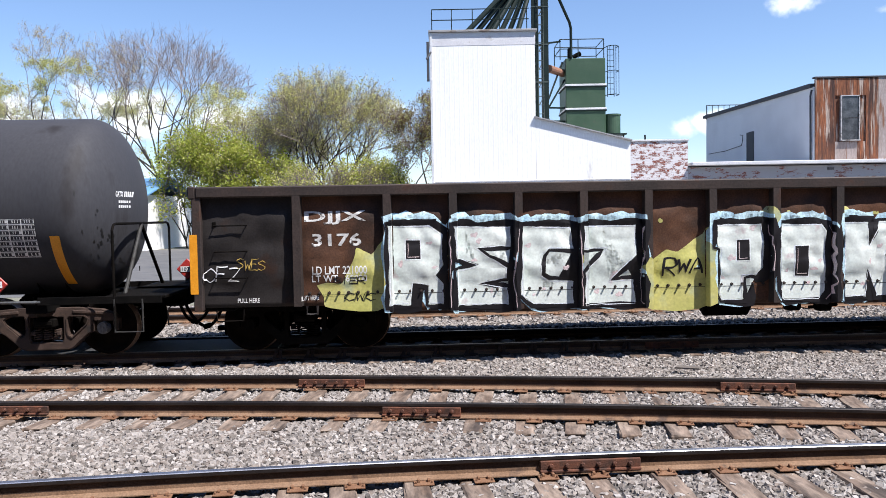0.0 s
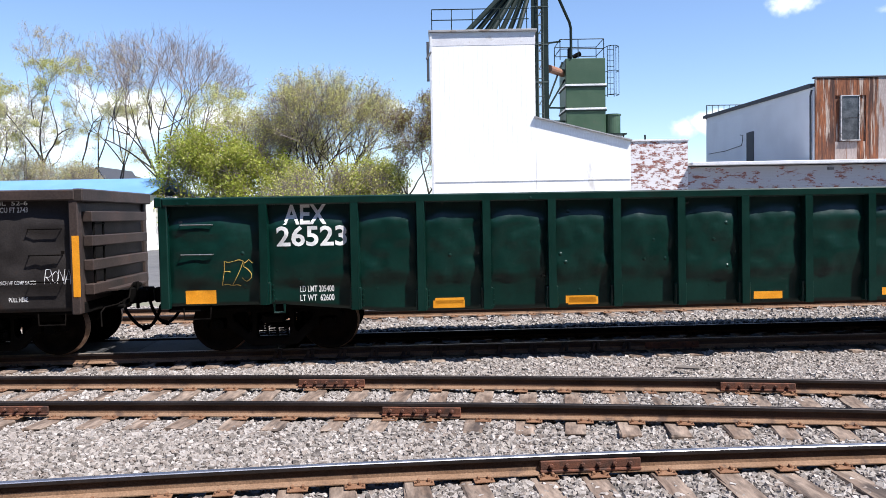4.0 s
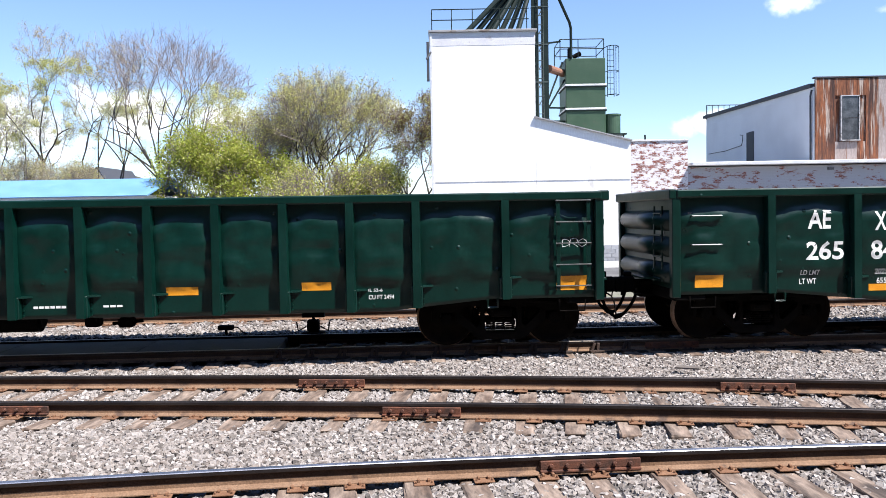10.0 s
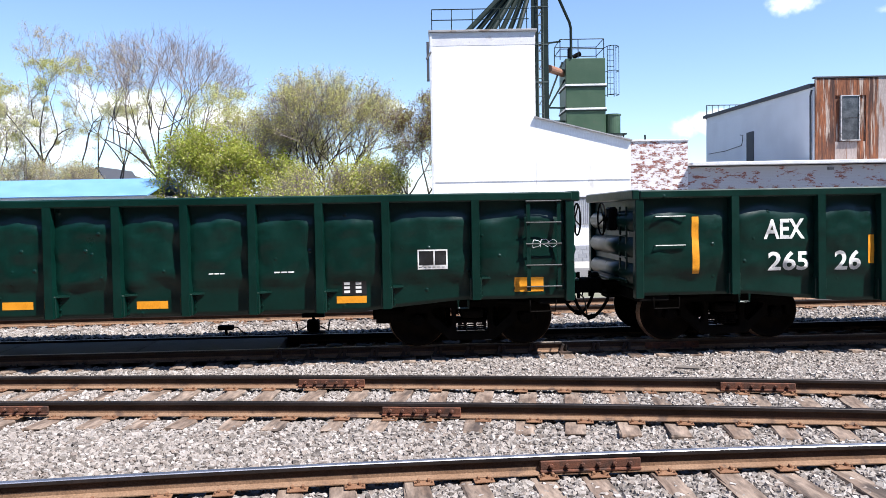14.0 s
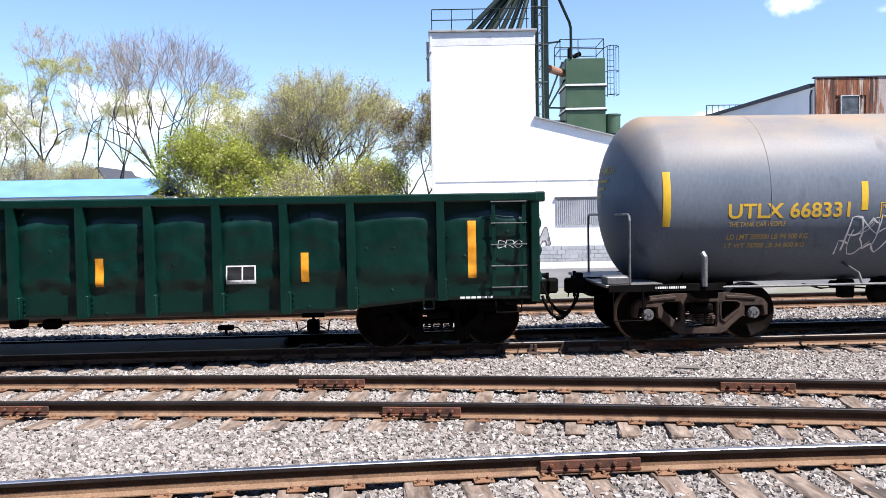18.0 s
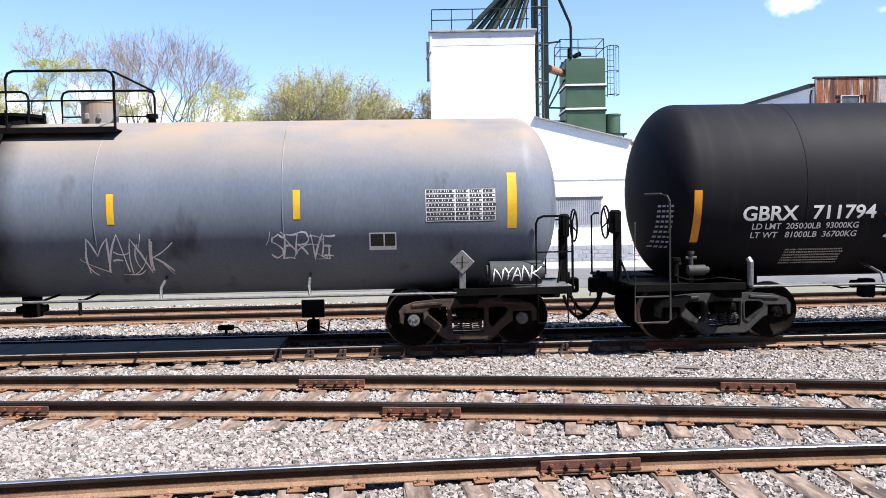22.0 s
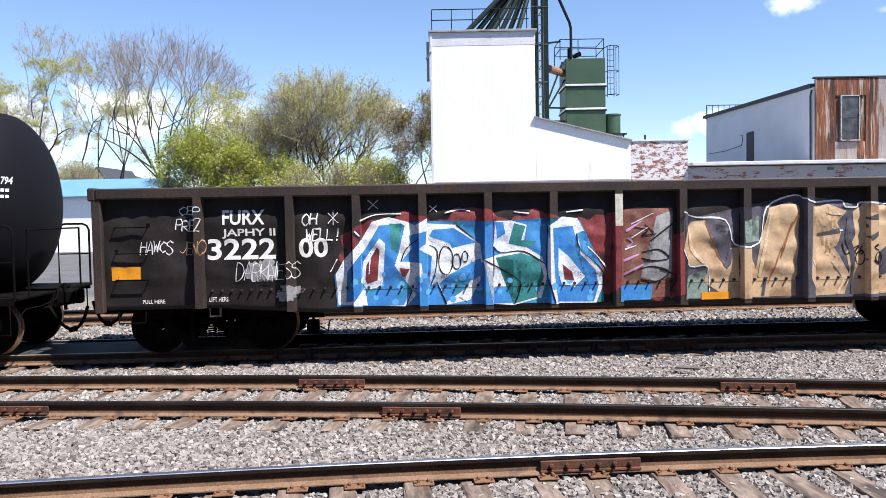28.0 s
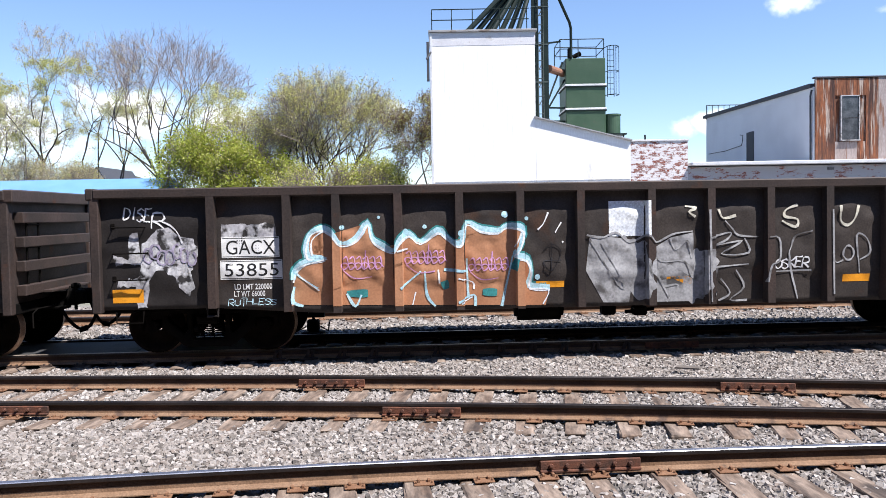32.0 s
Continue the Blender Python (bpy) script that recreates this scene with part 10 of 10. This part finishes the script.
tree("bush", "bright green leafy bush", -15.4, 63, ((-1.6, 3.6, 1.5, 4.6), (-0.2, 3.8, 1.6, 4.6), (1.4, 4.0, 1.5, 4.4), (2.6, 2.6, 1.6, 3.4)), 6, 3.8, 0.9, 4, 0.016, 107,
     ((M_LEAFGREEN, 15000, 0.105, 0.34, 0, 30), (M_LEAFBUD, 3000, 0.085, 0.35, 4, 30)))
tree("tree", "slender tree in tan and yellow bud", -16.6, 70, ((0.2, 9.2, 3.4, 3.8), (-0.8, 6.0, 3.0, 3.6)), 2, 1.0, 2.2, 5, 0.015, 88,
     ((M_LEAFBUD, 15000, 0.052, 0.15, 0, 30),))
tree("tree", "broad budding tree with many dark limbs", -10.2, 66, ((0.9, 9.4, 5.0, 5.9), (-1.4, 8.6, 3.8, 5.4)), 4, 1.6, 2.6, 5, 0.020, 104,
     ((M_LEAFBUD, 38000, 0.058, 0.24, 6.0, 30), (M_LEAFPALE, 5000, 0.048, 0.14, 2, 12)))
tree("tree", "brown-twigged tree beside the broad one", -13.0, 67, ((0.3, 6.8, 2.6, 5.0),), 3, 1.2, 1.8, 5, 0.016, 90,
     ((M_LEAFTAN, 9000, 0.050, 0.15, 0, 30), (M_LEAFBUD, 6000, 0.05, 0.15, 0, 30)))
tree("bush", "yellow-green bush under the broad tree", -5.0, 60, ((0.4, 3.4, 1.3, 3.6), (-0.9, 2.4, 1.2, 2.6), (1.4, 2.4, 1.0, 2.4)), 4, 1.8, 0.7, 4, 0.014, 91,
     ((M_LEAFGREEN, 12000, 0.062, 0.20, 0, 30), (M_LEAFBUD, 9000, 0.056, 0.20, 0, 30)))
tree("tree", "small tree with bronze and olive young leaves", -1.75, 60, ((0.0, 8.4, 2.2, 3.8), (0.1, 4.6, 2.2, 4.0)), 2, 0.8, 1.8, 5, 0.016, 92,
     ((M_LEAFRED, 16000, 0.056, 0.16, 0, 30), (M_LEAFBUD, 8000, 0.052, 0.16, 4.5, 30)))
tree("bush", "low olive hedge bush", -8.2, 59.5, ((0.2, 2.8, 3.2, 3.2), (-2.4, 3.2, 2.0, 3.4)), 8, 5.4, 0.8, 4, 0.014, 93,
     ((M_LEAFBUD, 7000, 0.085, 0.3, 0, 30), (M_LEAFGREEN, 5000, 0.09, 0.3, 0, 30)))
tree("bush", "low brown hedge in early leaf", -37.0, 73.8, ((-3.4, 4.6, 3.6, 3.9), (0.0, 4.3, 3.4, 3.6), (2.4, 4.2, 2.6, 3.4)), 9, 8.4, 1.8, 4, 0.016, 94,
     ((M_LEAFTAN, 26000, 0.060, 0.24, 0, 30), (M_LEAFBUD, 7000, 0.06, 0.24, 3, 30)))


# ---- between the tracks and the mill ----
M_CROSSING = mat("grey_crossing_slab", (0.0225, 0.0234, 0.0248), (0.0338, 0.0347, 0.036), 0.8, scale=1.2, fine=30, bump=0.15, stain=(0.0135, 0.0135, 0.0135), stain_scale=2)
w = radians(TRACK_TURN)
slab = thing("crossing_panel", "smooth grey crossing panel between the rails", "track panel", on_track(-9.0))
for k in range(5):
    bm = bmesh.new()
    box(bm, -5.6 + 2.35 * k, -5.6 + 2.35 * k + 2.34, -0.66, 0.66, -0.19, -0.03, 0.01)
    part("slab", bm, M_CROSSING, slab)


def brace_build(bm):
    for s in (-0.05, 0.05):
        bar(bm, (s - 0.03, -0.16), (s * 0.6, -0.03), 0.05, -0.09, -0.04, 0.008)
    box(bm, -0.12, 0.12, -0.16, -0.03, -0.168, -0.15, 0.004)


braces = thing("rail_braces", "row of rusty cast rail braces along the rail", "rail fitting", pose(0, 0, 0))
for k in range(12):
    x = -2.75 + 0.53 * k
    part("rail_brace", kept("rail_brace", brace_build, M_TRUCKRUST), None, braces, at=pose(x, t_near(x), 0, 0, 0, TRACK_TURN))

stand = thing("switch_stand", "low black switch stand with a green plate", "switch stand", pose(-2.62, 15.68, -0.22))
bm = bmesh.new()
box(bm, -0.22, 0.22, -0.16, 0.16, 0.0, 0.10, 0.02)
box(bm, -0.12, 0.12, -0.1, 0.1, 0.10, 0.34, 0.03)
part("base", bm, M_DARK, stand)
bm = bmesh.new()
box(bm, -0.23, 0.23, -0.02, 0.02, 0.38, 0.74, 0.01)
part("target_plate", bm, M_GREEN, stand, "dark green plate")
for s in (-1, 1):
    bm = bmesh.new()
    pipe(bm, [(s * 0.14, 0, 0.2), (s * 0.30, -0.04, 0.12), (s * 0.33, -0.05, 0.30)], 0.018, 6)
    part("throw_lever", bm, M_DARK, stand)
bm = bmesh.new()
rod(bm, (0, 0, 0.3), (0, 0, 0.42), 0.03, 8)
part("spindle", bm, M_DARK, stand)
sensor = thing("junction_box", "small grey junction box with a bent cable", "junction box", pose(-4.45, 15.95, -0.2))
bm = bmesh.new()
box(bm, -0.15, 0.15, -0.08, 0.08, 0.10, 0.20, 0.015)
part("box_body", bm, M_DARK, sensor)
bm = bmesh.new()
rod(bm, (0, 0, 0), (0, 0, 0.12), 0.03, 8)
part("post", bm, M_DARK, sensor)
bm = bmesh.new()
pipe(bm, [(0.14, 0, 0.16), (0.24, 0, 0.15), (0.34, 0.0, 0.05), (0.45, 0, 0.0)], 0.014, 6)
part("cable", bm, M_DARK, sensor)
M_GREYBOARD = mat("grey_split_board", (0.10, 0.085, 0.075), (0.15, 0.13, 0.115), 0.9, scale=6, fine=30, bump=0.4, stretch=(0.3, 1, 1))
bm = bmesh.new()
box(bm, -0.19, 0.19, -0.06, 0.06, -0.012, 0.012, 0.004)
board = part("loose_board", bm, M_GREYBOARD, None, at=pose(3.62, 11.62, -0.165, 4, -3, -38))
tagged(board, "short grey board lying on the ballast", "board")
wire = thing("scrap_wire", "bent black wire lying on the stones", "wire", pose(-2.85, 7.0, -0.165))
bm = bmesh.new()
pipe(bm, [(-0.32, -0.10, 0.0), (-0.18, -0.04, 0.02), (0.0, 0.0, 0.03), (0.12, 0.01, 0.05), (0.2, 0.0, 0.03)], 0.008, 5)
part("strand", bm, M_DARK, wire)
bm = bmesh.new()
box(bm, 0.10, 0.16, -0.02, 0.03, 0.02, 0.07, 0.01)
part("clip", bm, M_DARK, wire)

M_TEAL = mat("teal_container_paint", (0.045, 0.20, 0.165), (0.06, 0.24, 0.20), 0.5, scale=1.5, fine=25, bump=0.05, stain=(0.05, 0.14, 0.12), stain_scale=2)
M_TEALDARK = mat("dark_teal_container_paint", (0.010, 0.075, 0.062), (0.014, 0.09, 0.075), 0.5, scale=1.5, fine=25, bump=0.05)
dump = thing("roll_off_container", "teal roll-off waste container with white lettering bars", "skip", pose(-7.85, 40.5, -0.22, 0, 0, -4))
bm = bmesh.new()
vs = [(-2.4, 2.25), (2.5, 2.12), (2.05, 0.75), (-2.4, 0.75)]
prism_y(bm, vs, 0.0, 2.3)
part("body", bm, M_TEAL, dump)
bm = bmesh.new()
box(bm, -2.3, 1.9, 0.05, 2.2, 0.15, 0.74, 0.02)
part("underbody", bm, M_TEALDARK, dump, "dark teal lower body")
bm = bmesh.new()
box(bm, -2.45, 2.5, -0.05, 0.02, 2.10, 2.22, 0.015)
part("top_rim", bm, M_TEAL, dump)
for k in range(5):
    bm = bmesh.new()
    box(bm, -2.25 + 0.95 * k, -2.17 + 0.95 * k, -0.03, 0.05, 0.18, 0.72, 0.01)
    part("rib", bm, M_TEALDARK, dump)
for row, (z, hgt, n, x0, dx) in enumerate(((1.78, 0.24, 7, -0.55, 0.30), (1.34, 0.34, 6, -1.65, 0.62), (0.86, 0.36, 7, -1.75, 0.56))):
    for k in range(n):
        bm = bmesh.new()
        rect(bm, x0 + dx * k, x0 + dx * (k + 0.68), z, z + hgt)
        ob = flat_part("lettering_bar", drape(bm, lambda a, b: 0.0, every=9, lift=0.008), M_WHITE, dump)
for k in range(4):
    bm = bmesh.new()
    rod(bm, (-2.0 + 1.3 * k, 0.1, 0.1), (-2.0 + 1.3 * k, 0.35, 0.1), 0.1, 10)
    part("roller", bm, M_DARK, dump)

flat = thing("equipment_trailer", "dark flatbed trailer with stake sides", "trailer", pose(-4.1, 41.5, -0.22))
bm = bmesh.new()
box(bm, -1.5, 2.3, 0.0, 2.2, 0.75, 0.92, 0.02)
part("deck", bm, M_DARK, flat)
for k in range(6):
    bm = bmesh.new()
    box(bm, -1.45 + 0.74 * k, -1.37 + 0.74 * k, -0.02, 0.06, 0.3, 2.05 if k < 3 else 1.7, 0.01)
    part("stake", bm, M_ROOFDARK, flat)
for z in (1.25, 1.68):
    bm = bmesh.new()
    box(bm, -1.5, 2.3, -0.06, -0.02, z, z + 0.1, 0.01)
    part("side_rail", bm, M_ROOFDARK, flat)
for x in (-0.2, 0.9):
    bm = bmesh.new()
    rod(bm, (x, 0.0, 0.38), (x, 0.28, 0.38), 0.38, 18)
    part("wheel", bm, M_DARK, flat)
shed = thing("garden_shed", "dark shed with a low grey roof", "shed", pose(-4.6, 49.0, -0.25))
bm = bmesh.new()
box(bm, -1.7, 1.3, 0, 2.5, 0, 1.9, 0.01)
part("wall", bm, M_ROOFDARK, shed)
bm = bmesh.new()
prism_y(bm, [(-2.0, 1.9), (1.6, 1.9), (1.2, 2.75), (-1.6, 2.75)], -0.3, 2.8)
part("roof", bm, M_BLOCK, shed, "grey shingle roof")

M_CARWHITE = mat("white_car_paint", (0.62, 0.63, 0.65), (0.58, 0.59, 0.61), 0.25, scale=1, fine=10, bump=0.0)
M_CARGLASS = mat("tinted_car_glass", (0.012, 0.014, 0.016), None, 0.1, bump=0.0)
suv = thing("parked_car", "white parked sport utility car", "car", pose(-3.55, 46.5, -0.22, 0, 0, 12))
bm = bmesh.new()
vs = [(-0.92, 0.35), (0.92, 0.35), (0.95, 0.95), (0.90, 1.08), (0.72, 1.62), (0.6, 1.70), (-0.6, 1.70), (-0.72, 1.62), (-0.90, 1.08), (-0.95, 0.95)]
prism_y(bm, vs, 0.0, 4.4)
bmesh.ops.bevel(bm, geom=bm.edges[:], offset=0.05, segments=2, affect="EDGES")
part("body", bm, M_CARWHITE, suv)
bm = bmesh.new()
prism_y(bm, [(-0.74, 1.12), (0.74, 1.12), (0.60, 1.56), (-0.60, 1.56)], -0.015, 0.05)
part("rear_window", bm, M_CARGLASS, suv)
for s in (-1, 1):
    bm = bmesh.new()
    box(bm, s * 0.72 - 0.13, s * 0.72 + 0.13, -0.03, 0.05, 0.90, 1.06, 0.02)
    part("tail_light", bm, M_REDSIGN, suv)
    for y in (0.8, 3.5):
        bm = bmesh.new()
        rod(bm, (s * 0.80, y, 0.34), (s * 0.97, y, 0.34), 0.34, 20)
        part("wheel", bm, M_DARK, suv)
bm = bmesh.new()
box(bm, -0.95, 0.95, -0.08, 0.1, 0.35, 0.62, 0.04)
part("bumper", bm, M_DARK, suv)
M_FENCE = mat("grey_wood_fence", (0.15, 0.13, 0.115), (0.21, 0.19, 0.17), 0.9, scale=3, fine=20, bump=0.3, stretch=(3, 1, 0.3))
fence = thing("board_fence", "weathered grey board fence", "fence", pose(-3.2, 55.0, -0.25))
for k in range(26):
    bm = bmesh.new()
    hh = 1.85 + 0.05 * math.sin(k * 2.1)
    box(bm, -3.2 + 0.2 * k, -3.2 + 0.2 * k + 0.185, 0, 0.03, 0.05, hh, 0.004)
    part("board", bm, M_FENCE, fence)
M_CONCRETE = mat("pale_concrete", (0.44, 0.43, 0.41), (0.52, 0.51, 0.49), 0.85, scale=1.5, fine=25, bump=0.2)
ramp = thing("loading_ramp", "pale concrete loading ramp wall beside the mill", "ramp", pose(0, 0, 0))
bm = bmesh.new()
prism_y(bm, [(-2.45, -0.3), (-0.55, -0.3), (-0.55, 1.55), (-2.45, 1.15)], 38.2, 41.0)
part("ramp_wall", bm, M_CONCRETE, ramp)
kerb = thing("yellow_kerb", "faded yellow kerb block by the mill", "kerb", pose(0, 0, 0))
bm = bmesh.new()
box(bm, -2.6, -0.1, 35.6, 36.1, -0.3, 0.02, 0.03)
part("kerb_block", bm, mat("faded_yellow_kerb", (0.42, 0.38, 0.20), (0.46, 0.44, 0.38), 0.85, scale=3, fine=30, bump=0.2), kerb)
M_APRON = mat("concrete_apron", (0.30, 0.29, 0.27), (0.36, 0.35, 0.33), 0.9, scale=1, fine=25, bump=0.2)
bm = bmesh.new()
box(bm, -6.5, 24, 33.5, 37.85, -0.4, -0.218, 0.01)
apron = part("apron", bm, M_APRON, None)
tagged(apron, "pale concrete apron before the mill", "pavement", kind="structure")
# outlined tag low on the mill's wall
tagroot = thing("wall_graffiti", "black and grey outlined graffiti on the mill wall", "graffiti", pose(0, 0, 0))
for k, ch in enumerate("TOKA"):
    for bold, paint, lift in ((0.10, M_SPRAYBLACK, 0.03), (0.06, M_SPRAYGREY, 0.036)):
        bm = bmesh.new()
        base = text_mesh(ch, 0.06)
        co = np.array([v.co for v in base.vertices])
        fitted(bm, text_mesh(ch, bold), 2.35 + 0.75 * k, 3.0 + 0.75 * k, 0.62, 1.42, 0, 0.1, (co.min(0), co.max(0)))
        flat_part("graffiti_letter", drape(bm, lambda a, b: MY, every=9, lift=lift), paint, tagroot)

# unseen dark wall, added behind the camera to block sky light from the south
M_BLOCKER = mat("dark_blocker_wall", (0.055, 0.034, 0.028), (0.085, 0.055, 0.045), 0.9, scale=1.2, fine=14, bump=0.3, vary=0.3)
bm = bmesh.new()
box(bm, -70, 70, -6.4, -6.0, -0.6, 12.5, 0.02)
fill_blocker = part("wall_south", bm, M_BLOCKER, None)
tagged(fill_blocker, "plain dark brick wall across the yard", "wall", kind="structure")


def motions():
    """The train rolls through; every wheelset turns with it."""
    times = [k * 1.0 for k in range(33)]
    for at, car in CARS.values():
        walk(car, [(t, on_track(at - (travelled(t) - AT_14))) for t in times])
    steps = [k * 0.1 for k in range(321)]
    gone = [math.degrees((travelled(t)) / WHEEL_R) for t in steps]
    for ws, x, start in TURNING:
        walk(ws, [(t, pose(x, 0, WHEEL_R, 0, -(a + start), 0)) for t, a in zip(steps, gone)])


motions()
